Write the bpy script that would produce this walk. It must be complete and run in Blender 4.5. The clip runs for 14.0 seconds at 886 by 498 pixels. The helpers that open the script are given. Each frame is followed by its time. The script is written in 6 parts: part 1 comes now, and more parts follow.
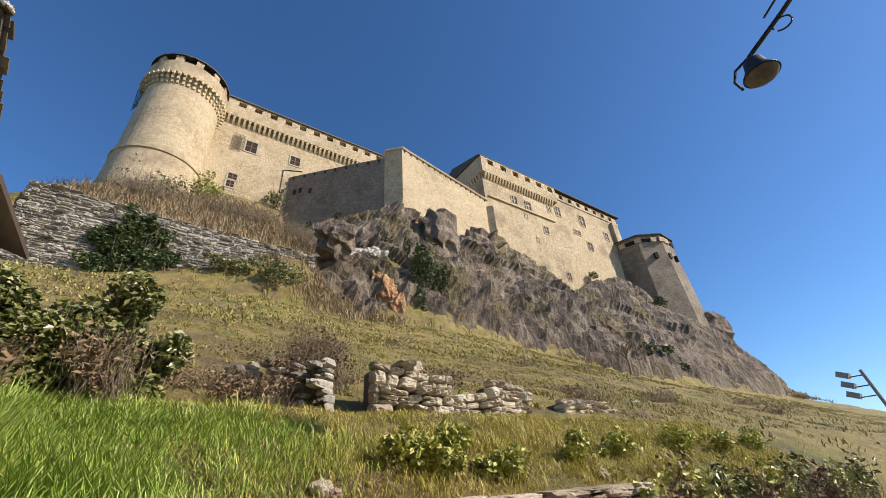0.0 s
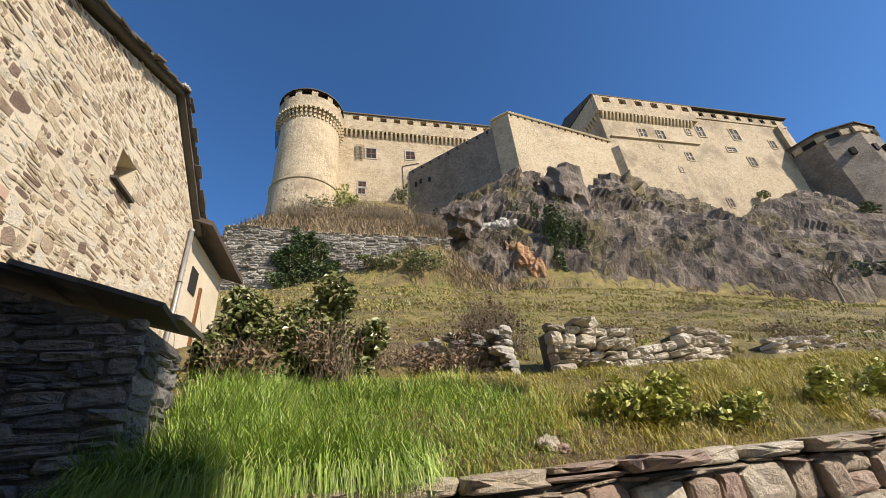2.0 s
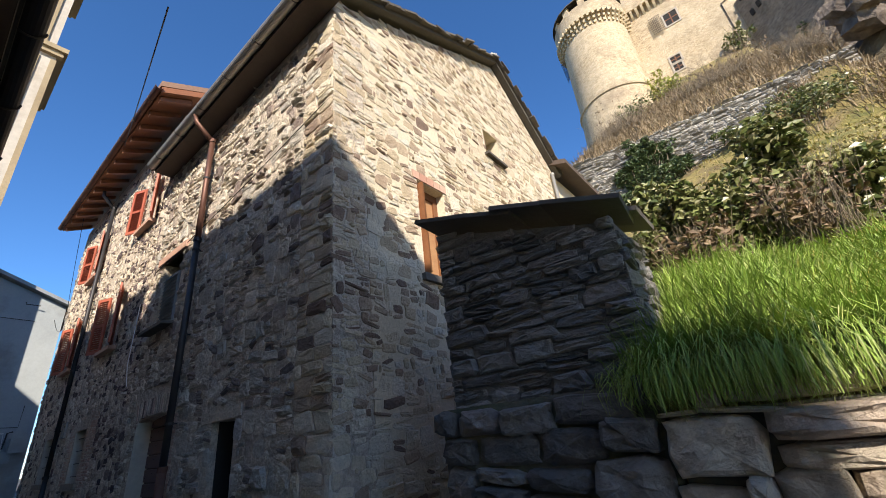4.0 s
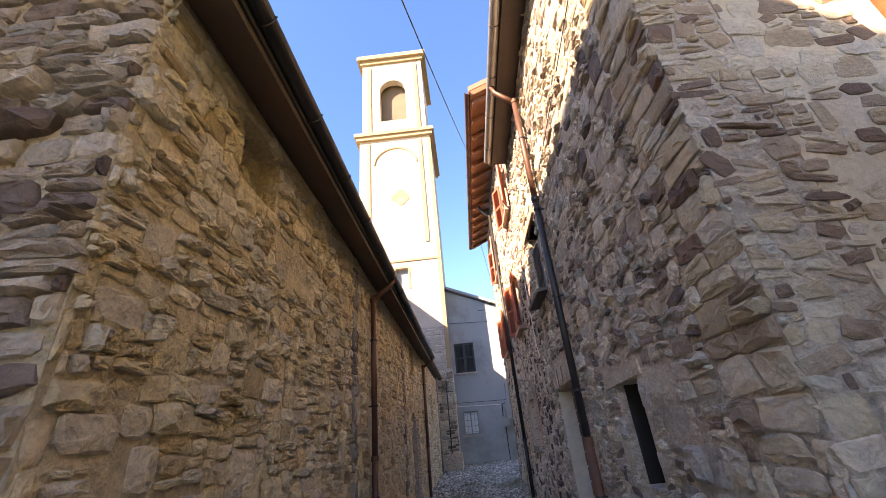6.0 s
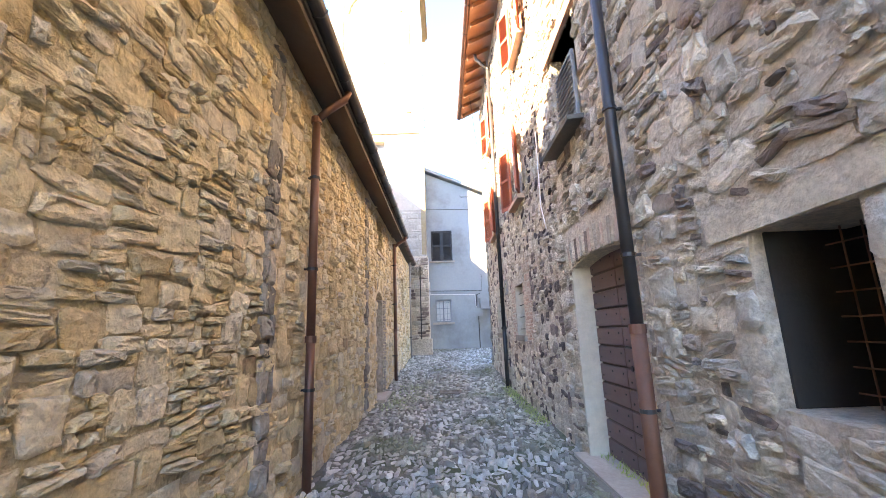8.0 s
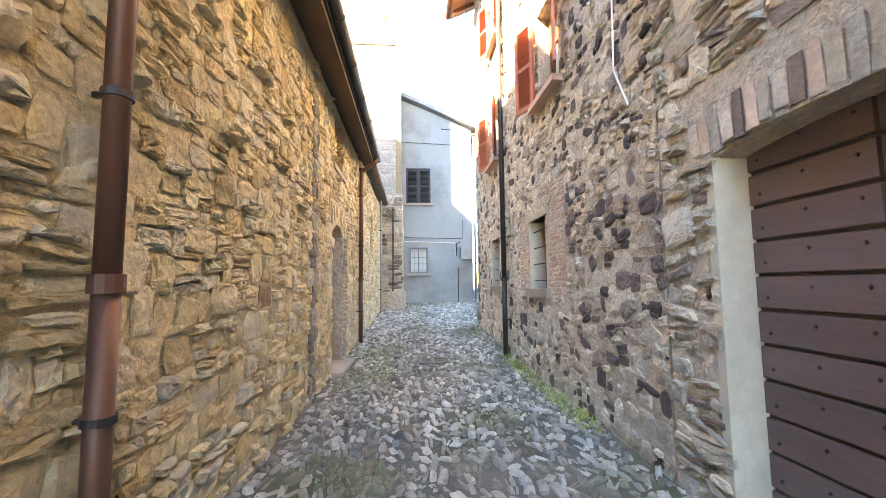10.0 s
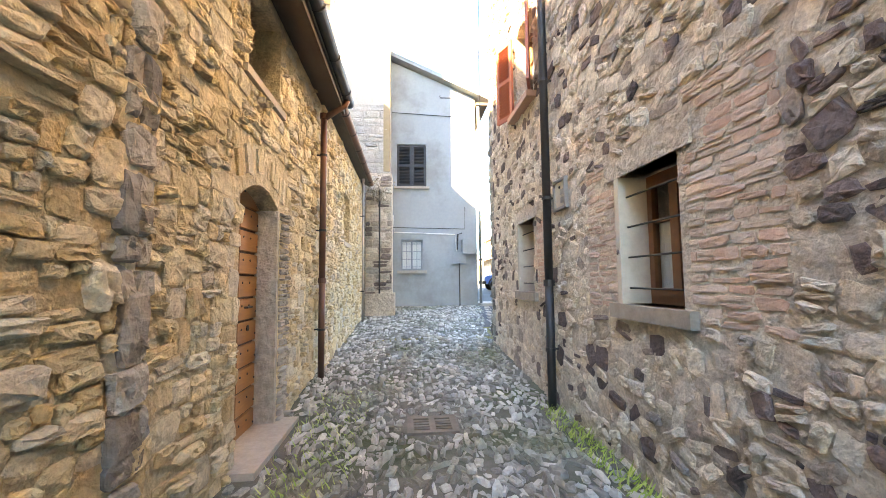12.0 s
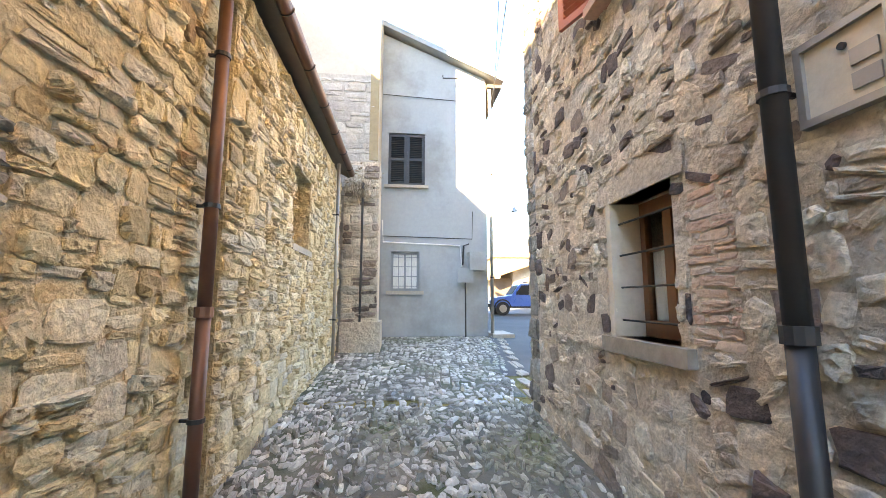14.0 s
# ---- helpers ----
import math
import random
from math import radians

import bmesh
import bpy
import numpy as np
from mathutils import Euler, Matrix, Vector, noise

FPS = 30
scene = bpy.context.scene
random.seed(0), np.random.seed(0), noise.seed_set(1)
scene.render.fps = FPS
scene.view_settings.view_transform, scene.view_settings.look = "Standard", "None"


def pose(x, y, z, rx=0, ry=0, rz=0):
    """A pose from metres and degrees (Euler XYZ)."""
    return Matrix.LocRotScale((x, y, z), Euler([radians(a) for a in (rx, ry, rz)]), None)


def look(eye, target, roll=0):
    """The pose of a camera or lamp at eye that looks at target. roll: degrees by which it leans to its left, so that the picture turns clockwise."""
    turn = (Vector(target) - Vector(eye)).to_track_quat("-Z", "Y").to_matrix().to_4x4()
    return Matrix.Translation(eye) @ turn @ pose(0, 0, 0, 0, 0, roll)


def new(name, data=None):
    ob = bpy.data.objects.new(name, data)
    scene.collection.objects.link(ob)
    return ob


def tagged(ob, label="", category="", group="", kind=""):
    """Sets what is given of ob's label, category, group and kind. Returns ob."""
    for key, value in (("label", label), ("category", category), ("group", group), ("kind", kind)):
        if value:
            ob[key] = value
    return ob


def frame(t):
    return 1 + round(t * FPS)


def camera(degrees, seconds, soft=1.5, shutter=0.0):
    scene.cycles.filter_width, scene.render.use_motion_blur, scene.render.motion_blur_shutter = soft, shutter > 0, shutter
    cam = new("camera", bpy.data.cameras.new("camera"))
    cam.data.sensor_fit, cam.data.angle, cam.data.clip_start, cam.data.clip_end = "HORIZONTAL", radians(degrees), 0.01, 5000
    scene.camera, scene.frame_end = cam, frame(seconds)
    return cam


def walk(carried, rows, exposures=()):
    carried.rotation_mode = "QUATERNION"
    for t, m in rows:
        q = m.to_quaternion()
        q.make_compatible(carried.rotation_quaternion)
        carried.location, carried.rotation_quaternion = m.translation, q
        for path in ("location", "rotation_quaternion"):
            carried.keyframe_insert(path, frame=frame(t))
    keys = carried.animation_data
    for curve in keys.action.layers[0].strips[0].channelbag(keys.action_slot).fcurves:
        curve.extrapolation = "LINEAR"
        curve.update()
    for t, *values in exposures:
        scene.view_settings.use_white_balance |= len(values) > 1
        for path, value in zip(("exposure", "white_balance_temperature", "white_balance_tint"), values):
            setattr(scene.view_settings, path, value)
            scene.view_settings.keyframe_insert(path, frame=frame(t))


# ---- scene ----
cam = camera(95.2, 14.0, 0.9)
METRES, EYE, TILT, LEAN, TURN = 14.0, 1.4, 0.0, 0.0, -36.1
ROWS = [
    (0.0, 0.0, 0.0, 0.0, 2.21, 30.94, 3.69),
    (0.5, -0.0025, 0.0024, -0.0002, 3.31, 30.64, 3.9),
    (1.0, -0.0111, 0.0045, -0.0003, 5.12, 30.14, 4.3),
    (1.5, -0.0202, 0.0057, -0.0008, 10.95, 29.32, 4.79),
    (2.0, -0.0306, 0.0052, -0.0009, 23.8, 28.57, 5.33),
    (2.5, -0.0376, 0.0021, -0.0016, 39.08, 27.47, 6.06),
    (3.0, -0.0499, -0.0068, -0.0036, 50.75, 25.78, 6.46),
    (3.5, -0.0672, -0.0125, -0.0056, 59.68, 24.05, 6.68),
    (4.0, -0.0914, -0.0065, -0.0087, 75.57, 23.98, 6.16),
    (6.5, -0.2439, -0.0255, -0.0088, 134.0, 25.08, 3.96),
    (7.0, -0.2793, -0.051, -0.0098, 131.01, 20.95, 3.99),
    (7.5, -0.3084, -0.0821, -0.0093, 127.81, 17.04, 3.97),
    (8.0, -0.3394, -0.1119, -0.0127, 126.1, 11.43, 2.07),
    (8.5, -0.3684, -0.1453, -0.0144, 125.06, 10.34, 1.34),
    (9.0, -0.4015, -0.1766, -0.0183, 123.1, 7.32, 1.08),
    (11.5, -0.6077, -0.3244, -0.0101, 121.33, 4.15, 0.53),
    (12.0, -0.6546, -0.352, -0.0087, 120.99, 4.37, 0.57),
    (12.5, -0.7018, -0.3786, -0.0079, 121.31, 4.61, 0.35),
    (13.0, -0.7462, -0.4096, -0.0052, 121.09, 6.19, 0.66),
    (13.5, -0.7915, -0.4405, -0.0036, 121.26, 7.0, 0.29),
    (14.0, -0.8344, -0.4742, -0.0025, 120.31, 7.21, -0.05),
]
EXPOSURES = [(0.0, 0.4, 6400, 12), (3.0, 0.5, 6150, 12), (4.2, 0.95, 6100, 12), (6.3, 2.7, 8300, 27), (7.2, 3.65, 8000, 25), (9.0, 4.45, 9100, 13), (11.3, 4.5, 10300, 14), (14.0, 4.4, 10500, 14)]
walk(cam, [(t, pose(0, 0, EYE, TILT, LEAN, TURN) @ pose(METRES * x, METRES * y, METRES * z, 90 + pitch, roll, yaw)) for t, x, y, z, yaw, pitch, roll in ROWS],
     exposures=EXPOSURES)

# ---- daylight ----
SUN_AZ, SUN_EL = 135.0, 32.5          # clockwise from +y, above the horizon
world = bpy.data.worlds.new("sky")
scene.world = world
world.use_nodes = True
wn, wl = world.node_tree.nodes, world.node_tree.links
sky = wn.new("ShaderNodeTexSky")
sky.sky_type, sky.sun_disc = "NISHITA", False
sky.sun_elevation, sky.sun_rotation = radians(SUN_EL), radians(SUN_AZ)
sky.altitude, sky.air_density, sky.dust_density, sky.ozone_density = 600, 1.0, 0.35, 6.0
clear = wn.new("ShaderNodeHueSaturation")
clear.inputs["Saturation"].default_value = 1.1
wl.new(sky.outputs[0], clear.inputs["Color"])
wl.new(clear.outputs[0], wn["Background"].inputs[0])
wn["Background"].inputs[1].default_value = 0.12
sun = new("sun", bpy.data.lights.new("sun", "SUN"))
sun.data.energy, sun.data.angle, sun.data.color = 5.0, radians(0.6), (1.0, 0.87, 0.69)
sun_dir = Vector((math.sin(radians(SUN_AZ)) * math.cos(radians(SUN_EL)), math.cos(radians(SUN_AZ)) * math.cos(radians(SUN_EL)), math.sin(radians(SUN_EL))))
sun.matrix_world = look(sun_dir * 100, (0, 0, 0))


# ---- materials ----
def surface(name, colours, pieces=0.0, coarse=0.6, fine=12.0, rough=0.85, bump=0.3, depth=0.02, metal=0.0, speckle=0.35, stretch=(1, 1, 1), stain=None, stain_scale=0.5, stain_amount=0.5, cells=0.0, cell_mix=0.5, blotch=0.0, blotch_scale=7.0, lumps=0.0, lump_scale=11.0):
    """A weathered surface: colours spread over pieces and coarse noise, fine grain, relief, and stains of a second colour."""
    m = bpy.data.materials.new(name)
    m.use_nodes = True
    n, l = m.node_tree.nodes, m.node_tree.links
    bsdf = n["Principled BSDF"]
    geo = n.new("ShaderNodeNewGeometry")
    info = n.new("ShaderNodeObjectInfo")
    scale = n.new("ShaderNodeVectorMath")
    scale.operation = "MULTIPLY"
    scale.inputs[1].default_value = stretch
    l.new(geo.outputs["Position"], scale.inputs[0])

    def noise_tex(s, detail=4.0, roughness=0.6):
        t = n.new("ShaderNodeTexNoise")
        t.inputs["Scale"].default_value, t.inputs["Detail"].default_value, t.inputs["Roughness"].default_value = s, detail, roughness
        l.new(scale.outputs[0], t.inputs["Vector"])
        return t.outputs["Fac"]

    def maths(op, a, b, clamp=False):
        t = n.new("ShaderNodeMath")
        t.operation, t.use_clamp = op, clamp
        for k, v in enumerate((a, b)):
            if isinstance(v, (int, float)):
                t.inputs[k].default_value = v
            else:
                l.new(v, t.inputs[k])
        return t.outputs[0]

    coarse_out, fine_out = noise_tex(coarse), noise_tex(fine, 6.0, 0.7)
    spread = maths("ADD", maths("MULTIPLY", maths("SUBTRACT", coarse_out, 0.5), 2.2), 0.5, True)
    if pieces:
        rnd = maths("FRACT", maths("ADD", geo.outputs["Random Per Island"], info.outputs["Random"]), 0.0)
        spread = maths("ADD", maths("MULTIPLY", rnd, pieces), maths("MULTIPLY", spread, 1 - pieces))
    joints = None
    if cells:
        squash = n.new("ShaderNodeVectorMath")
        squash.operation = "MULTIPLY"
        squash.inputs[1].default_value = (cells, cells, cells * 1.9)
        l.new(geo.outputs["Position"], squash.inputs[0])
        vor, gap = n.new("ShaderNodeTexVoronoi"), n.new("ShaderNodeTexVoronoi")
        gap.feature = "DISTANCE_TO_EDGE"
        for t in (vor, gap):
            t.inputs["Scale"].default_value = 1.0
            l.new(squash.outputs[0], t.inputs["Vector"])
        sep = n.new("ShaderNodeSeparateColor")
        l.new(vor.outputs["Color"], sep.inputs[0])
        spread = maths("ADD", maths("MULTIPLY", sep.outputs[0], cell_mix), maths("MULTIPLY", spread, 1 - cell_mix))
        joints = maths("MULTIPLY", gap.outputs["Distance"], 6.0, True)
    ramp = n.new("ShaderNodeValToRGB")
    el = ramp.color_ramp.elements
    while len(el) < len(colours):
        el.new(0.5)
    for k, c in enumerate(colours):
        el[k].position, el[k].color = k / max(1, len(colours) - 1), (*c, 1)
    l.new(spread, ramp.inputs[0])
    colour = ramp.outputs[0]
    if stain:
        patch = maths("MULTIPLY", maths("SUBTRACT", noise_tex(stain_scale, 5.0, 0.65), 0.62 - 0.25 * stain_amount), 6.0, True)
        mix = n.new("ShaderNodeMix")
        mix.data_type = "RGBA"
        l.new(maths("MULTIPLY", patch, 0.85), mix.inputs["Factor"])
        l.new(colour, mix.inputs["A"])
        mix.inputs["B"].default_value = (*stain, 1)
        colour = mix.outputs["Result"]
    grain = maths("ADD", maths("MULTIPLY", fine_out, 2 * speckle), 1 - speckle)
    if blotch:
        grain = maths("MULTIPLY", grain, maths("ADD", maths("MULTIPLY", noise_tex(blotch_scale, 5.0, 0.7), 2 * blotch), 1 - blotch))
    hsv = n.new("ShaderNodeHueSaturation")
    l.new(grain, hsv.inputs["Value"])
    l.new(colour, hsv.inputs["Color"])
    l.new(hsv.outputs[0], bsdf.inputs["Base Color"])
    l.new(maths("ADD", maths("MULTIPLY", fine_out, 0.3), rough - 0.15, True), bsdf.inputs["Roughness"])
    bsdf.inputs["Metallic"].default_value = metal
    b = n.new("ShaderNodeBump")
    b.inputs["Strength"].default_value, b.inputs["Distance"].default_value = bump, depth
    height = maths("ADD", maths("MULTIPLY", fine_out, 0.5), joints) if joints else fine_out
    if lumps:
        height = maths("ADD", maths("MULTIPLY", noise_tex(lump_scale, 3.0, 0.55), lumps), height)
    l.new(height, b.inputs["Height"])
    l.new(b.outputs[0], bsdf.inputs["Normal"])
    return m


M = {
    "asphalt": surface("asphalt", [(0.05, 0.05, 0.052), (0.09, 0.09, 0.09)], coarse=0.8, fine=60, bump=0.3, depth=0.005),
    "cobble": surface("cobble", [(0.09, 0.08, 0.066), (0.24, 0.222, 0.19), (0.37, 0.35, 0.31), (0.5, 0.475, 0.42), (0.7, 0.67, 0.6)], pieces=0.85, coarse=0.9, blotch=0.45, fine=40, rough=0.5, bump=0.8, depth=0.012, lumps=0.8, lump_scale=18, stain=(0.15, 0.16, 0.075), stain_scale=0.6, stain_amount=0.45),
    "cobble_bed": surface("cobble_bed", [(0.09, 0.082, 0.068), (0.21, 0.195, 0.165)], coarse=1.2, fine=40, bump=0.8, stain=(0.055, 0.075, 0.025), stain_scale=0.9, stain_amount=0.6, lumps=1.0, lump_scale=14),
    "ochre_stone": surface("ochre_stone", [(0.19, 0.125, 0.09), (0.5, 0.4, 0.23), (0.7, 0.585, 0.365), (0.73, 0.62, 0.4), (0.58, 0.53, 0.42), (0.8, 0.715, 0.53), (0.62, 0.47, 0.25), (0.47, 0.41, 0.31)], pieces=0.72, coarse=0.6, fine=32, bump=1.0, depth=0.035, speckle=0.45, blotch=0.5, blotch_scale=7, lumps=1.6),
    "ochre_mortar": surface("ochre_mortar", [(0.5, 0.41, 0.25), (0.7, 0.6, 0.41)], coarse=0.9, fine=28, bump=1.0, depth=0.045, speckle=0.45, blotch=0.5, lumps=1.8),
    "grey_stone": surface("grey_stone", [(0.09, 0.066, 0.06), (0.24, 0.185, 0.155), (0.48, 0.41, 0.32), (0.6, 0.52, 0.4), (0.4, 0.375, 0.325), (0.7, 0.62, 0.5), (0.5, 0.41, 0.29)], pieces=0.85, coarse=0.6, fine=32, bump=1.0, depth=0.03, speckle=0.5, blotch=0.5, blotch_scale=7, lumps=1.5),
    "grey_mortar": surface("grey_mortar", [(0.46, 0.385, 0.3), (0.66, 0.575, 0.46)], coarse=0.8, fine=28, bump=1.0, depth=0.045, speckle=0.45, blotch=0.5, lumps=1.8),
    "field_stone": surface("field_stone", [(0.07, 0.052, 0.05), (0.17, 0.125, 0.115), (0.5, 0.42, 0.325), (0.68, 0.59, 0.465), (0.58, 0.47, 0.345), (0.76, 0.67, 0.54), (0.6, 0.52, 0.41), (0.7, 0.6, 0.47)], pieces=0.9, coarse=0.6, fine=32, bump=1.0, depth=0.03, speckle=0.5, blotch=0.5, blotch_scale=8, lumps=1.5),
    "dark_field_stone": surface("dark_field_stone", [(0.06, 0.045, 0.044), (0.12, 0.088, 0.082), (0.22, 0.16, 0.145), (0.46, 0.385, 0.3), (0.66, 0.57, 0.45), (0.5, 0.4, 0.29), (0.74, 0.65, 0.52), (0.3, 0.25, 0.205)], pieces=0.92, coarse=0.6, fine=32, bump=1.0, depth=0.03, speckle=0.5, blotch=0.5, blotch_scale=8, lumps=1.5),
    "pink_brick": surface("pink_brick", [(0.5, 0.32, 0.24), (0.56, 0.42, 0.33), (0.62, 0.52, 0.42)], pieces=0.7, coarse=1.0, fine=30, bump=0.9, depth=0.02, speckle=0.4, blotch=0.35, blotch_scale=6),
    "gable_stone": surface("gable_stone", [(0.15, 0.1, 0.075), (0.22, 0.15, 0.11), (0.46, 0.36, 0.25), (0.5, 0.41, 0.27), (0.64, 0.55, 0.4), (0.6, 0.55, 0.45), (0.7, 0.61, 0.46), (0.52, 0.42, 0.28)], pieces=0.72, coarse=0.6, fine=30, bump=1.0, depth=0.03, speckle=0.4, blotch=0.4, blotch_scale=6),
    "gable_mortar": surface("gable_mortar", [(0.55, 0.47, 0.33), (0.7, 0.61, 0.46)], coarse=0.7, fine=25, bump=0.8, depth=0.02),
    "castle_stone": surface("castle_stone", [(0.3, 0.22, 0.13), (0.48, 0.38, 0.24), (0.55, 0.45, 0.3), (0.6, 0.5, 0.35)], coarse=0.2, fine=3.0, bump=0.8, depth=0.05, speckle=0.35, stain=(0.27, 0.21, 0.14), stain_scale=0.12, stain_amount=0.4, cells=3.4, cell_mix=0.55, blotch=0.3, blotch_scale=0.8),
    # Weathered grey stone, darkened further for the shade on these walls.
    "shade_grey_stone": surface("shade_grey_stone", [(0.17, 0.135, 0.1), (0.27, 0.225, 0.175), (0.34, 0.29, 0.23)], coarse=0.2, fine=2.5, bump=0.9, depth=0.08, speckle=0.4, stain=(0.14, 0.115, 0.085), stain_scale=0.15, stain_amount=0.5, cells=2.6, cell_mix=0.6, blotch=0.35, blotch_scale=0.8),
    "corbel_stone": surface("corbel_stone", [(0.4, 0.32, 0.2), (0.55, 0.46, 0.3)], coarse=0.5, fine=3, bump=0.5, depth=0.1),
    "old_stone": surface("old_stone", [(0.13, 0.12, 0.105), (0.26, 0.24, 0.21), (0.4, 0.37, 0.315), (0.48, 0.44, 0.37)], pieces=0.75, coarse=0.5, fine=14, bump=1.0, depth=0.04, blotch=0.45, lumps=1.3, lump_scale=9),
    "ruin_stone": surface("ruin_stone", [(0.22, 0.18, 0.13), (0.45, 0.39, 0.3), (0.6, 0.54, 0.43), (0.66, 0.6, 0.5)], pieces=0.7, coarse=0.8, fine=22, bump=1.0, depth=0.04, blotch=0.4, blotch_scale=6),
    "retaining_stone": surface("retaining_stone", [(0.22, 0.15, 0.125), (0.45, 0.38, 0.28), (0.36, 0.25, 0.2), (0.58, 0.51, 0.4), (0.66, 0.6, 0.49)], pieces=0.75, coarse=0.9, fine=24, bump=1.0, depth=0.04, blotch=0.45, blotch_scale=6, stain=(0.2, 0.2, 0.08), stain_scale=1.6, stain_amount=0.25),
    "rock": surface("rock", [(0.035, 0.026, 0.022), (0.1, 0.077, 0.06), (0.22, 0.175, 0.135), (0.4, 0.33, 0.255)], coarse=0.3, fine=2.6, bump=1.0, depth=0.4, speckle=0.6, blotch=0.6, blotch_scale=0.9, stretch=(1, 1, 0.6), stain=(0.15, 0.12, 0.05), stain_scale=0.16, stain_amount=0.55, lumps=1.5, lump_scale=0.9),
    "orange_rock": surface("orange_rock", [(0.16, 0.1, 0.07), (0.4, 0.2, 0.09), (0.48, 0.3, 0.16), (0.28, 0.15, 0.09)], coarse=0.7, fine=2.5, bump=1.0, depth=0.3, speckle=0.5, blotch=0.5, blotch_scale=1.2, lumps=1.2, lump_scale=1.2),
    "meadow": surface("meadow", [(0.09, 0.11, 0.02), (0.2, 0.172, 0.042), (0.28, 0.215, 0.072), (0.15, 0.145, 0.033)], coarse=0.4, fine=7, bump=1.0, depth=0.15, speckle=0.6, stain=(0.12, 0.08, 0.048), stain_scale=0.3, stain_amount=0.55, blotch=0.55, blotch_scale=1.6),
    "white_plaster": surface("white_plaster", [(0.4, 0.365, 0.305), (0.5, 0.46, 0.39)], coarse=0.4, fine=5, bump=0.3, depth=0.05, speckle=0.2, stain=(0.3, 0.25, 0.18), stain_scale=0.35, stain_amount=0.35, blotch=0.2, blotch_scale=1.2),
    "trim_plaster": surface("trim_plaster", [(0.26, 0.2, 0.115), (0.35, 0.28, 0.17)], coarse=0.5, fine=6, bump=0.4, depth=0.04, speckle=0.25),
    "blue_plaster": surface("blue_plaster", [(0.31, 0.338, 0.343), (0.37, 0.398, 0.402)], coarse=0.4, fine=10, bump=0.25, depth=0.01, speckle=0.15, stain=(0.24, 0.25, 0.24), stain_scale=0.5, stain_amount=0.5, blotch=0.12, blotch_scale=1.5),
    "plain_plaster": surface("plain_plaster", [(0.5, 0.44, 0.34), (0.58, 0.52, 0.42)], coarse=0.5, fine=8),
    "slate": surface("slate", [(0.05, 0.042, 0.035), (0.1, 0.09, 0.075), (0.15, 0.13, 0.11)], pieces=0.6, coarse=0.8, fine=14, bump=0.6),
    "roof_tile": surface("roof_tile", [(0.16, 0.09, 0.06), (0.3, 0.18, 0.12)], pieces=0.6, coarse=0.7, fine=14),
    "copper": surface("copper", [(0.11, 0.055, 0.04), (0.17, 0.085, 0.06)], coarse=1.5, fine=18, rough=0.5, bump=0.1, metal=0.5, speckle=0.2),
    "dark_metal": surface("dark_metal", [(0.03, 0.03, 0.033), (0.06, 0.055, 0.055)], coarse=2, fine=25, rough=0.5, bump=0.1, metal=0.5, speckle=0.2),
    "rust": surface("rust", [(0.13, 0.055, 0.035), (0.2, 0.09, 0.055)], coarse=2, fine=25, rough=0.7, bump=0.2, metal=0.2, speckle=0.3),
    "zinc": surface("zinc", [(0.3, 0.29, 0.27), (0.42, 0.4, 0.37)], coarse=2, fine=25, rough=0.5, bump=0.1, metal=0.6, speckle=0.2),
    "door_wood": surface("door_wood", [(0.28, 0.14, 0.06), (0.4, 0.22, 0.1)], pieces=0.4, coarse=2, fine=25, stretch=(0.25, 1, 3), rough=0.65, bump=0.3, depth=0.004),
    "gate_wood": surface("gate_wood", [(0.12, 0.08, 0.075), (0.19, 0.13, 0.12)], pieces=0.4, coarse=2, fine=25, stretch=(0.25, 1, 3), rough=0.65, bump=0.3, depth=0.004),
    "window_wood": surface("window_wood", [(0.13, 0.05, 0.018), (0.22, 0.09, 0.032)], coarse=3, fine=30, rough=0.5, bump=0.2, depth=0.003),
    "soffit_wood": surface("soffit_wood", [(0.2, 0.075, 0.032), (0.28, 0.11, 0.045)], pieces=0.4, coarse=2, fine=20, rough=0.6, bump=0.2),
    "dark_wood": surface("dark_wood", [(0.06, 0.042, 0.032), (0.11, 0.08, 0.06)], pieces=0.4, coarse=2, fine=20, rough=0.75, bump=0.4),
    "red_shutter": surface("red_shutter", [(0.36, 0.09, 0.05), (0.46, 0.13, 0.07)], coarse=2, fine=20, rough=0.55, bump=0.2, depth=0.004, speckle=0.2),
    "cut_stone": surface("cut_stone", [(0.36, 0.31, 0.25), (0.46, 0.41, 0.34)], coarse=1.5, fine=20, bump=0.5, depth=0.01),
    "brick": surface("brick", [(0.4, 0.2, 0.14), (0.48, 0.28, 0.2), (0.5, 0.36, 0.27)], pieces=0.8, coarse=2, fine=25, bump=0.5, depth=0.01),
    "ivy_leaf": surface("ivy_leaf", [(0.03, 0.05, 0.014), (0.065, 0.1, 0.03), (0.11, 0.14, 0.05)], pieces=0.85, coarse=0.8, fine=20, rough=0.5, bump=0.1),
    # Palest tone: light leaf undersides and painted glints.
    "bush_leaf": surface("bush_leaf", [(0.04, 0.055, 0.014), (0.1, 0.13, 0.03), (0.21, 0.22, 0.075), (0.46, 0.43, 0.26)], pieces=0.9, coarse=0.8, fine=20, rough=0.35, bump=0.1),
    "yellow_leaf": surface("yellow_leaf", [(0.18, 0.22, 0.035), (0.38, 0.4, 0.08), (0.57, 0.55, 0.2)], pieces=0.85, coarse=0.8, fine=20, rough=0.5, bump=0.1),
    "dry_leaf": surface("dry_leaf", [(0.09, 0.058, 0.032), (0.19, 0.125, 0.07), (0.31, 0.23, 0.14)], pieces=0.85, coarse=0.8, fine=20, rough=0.7, bump=0.1),
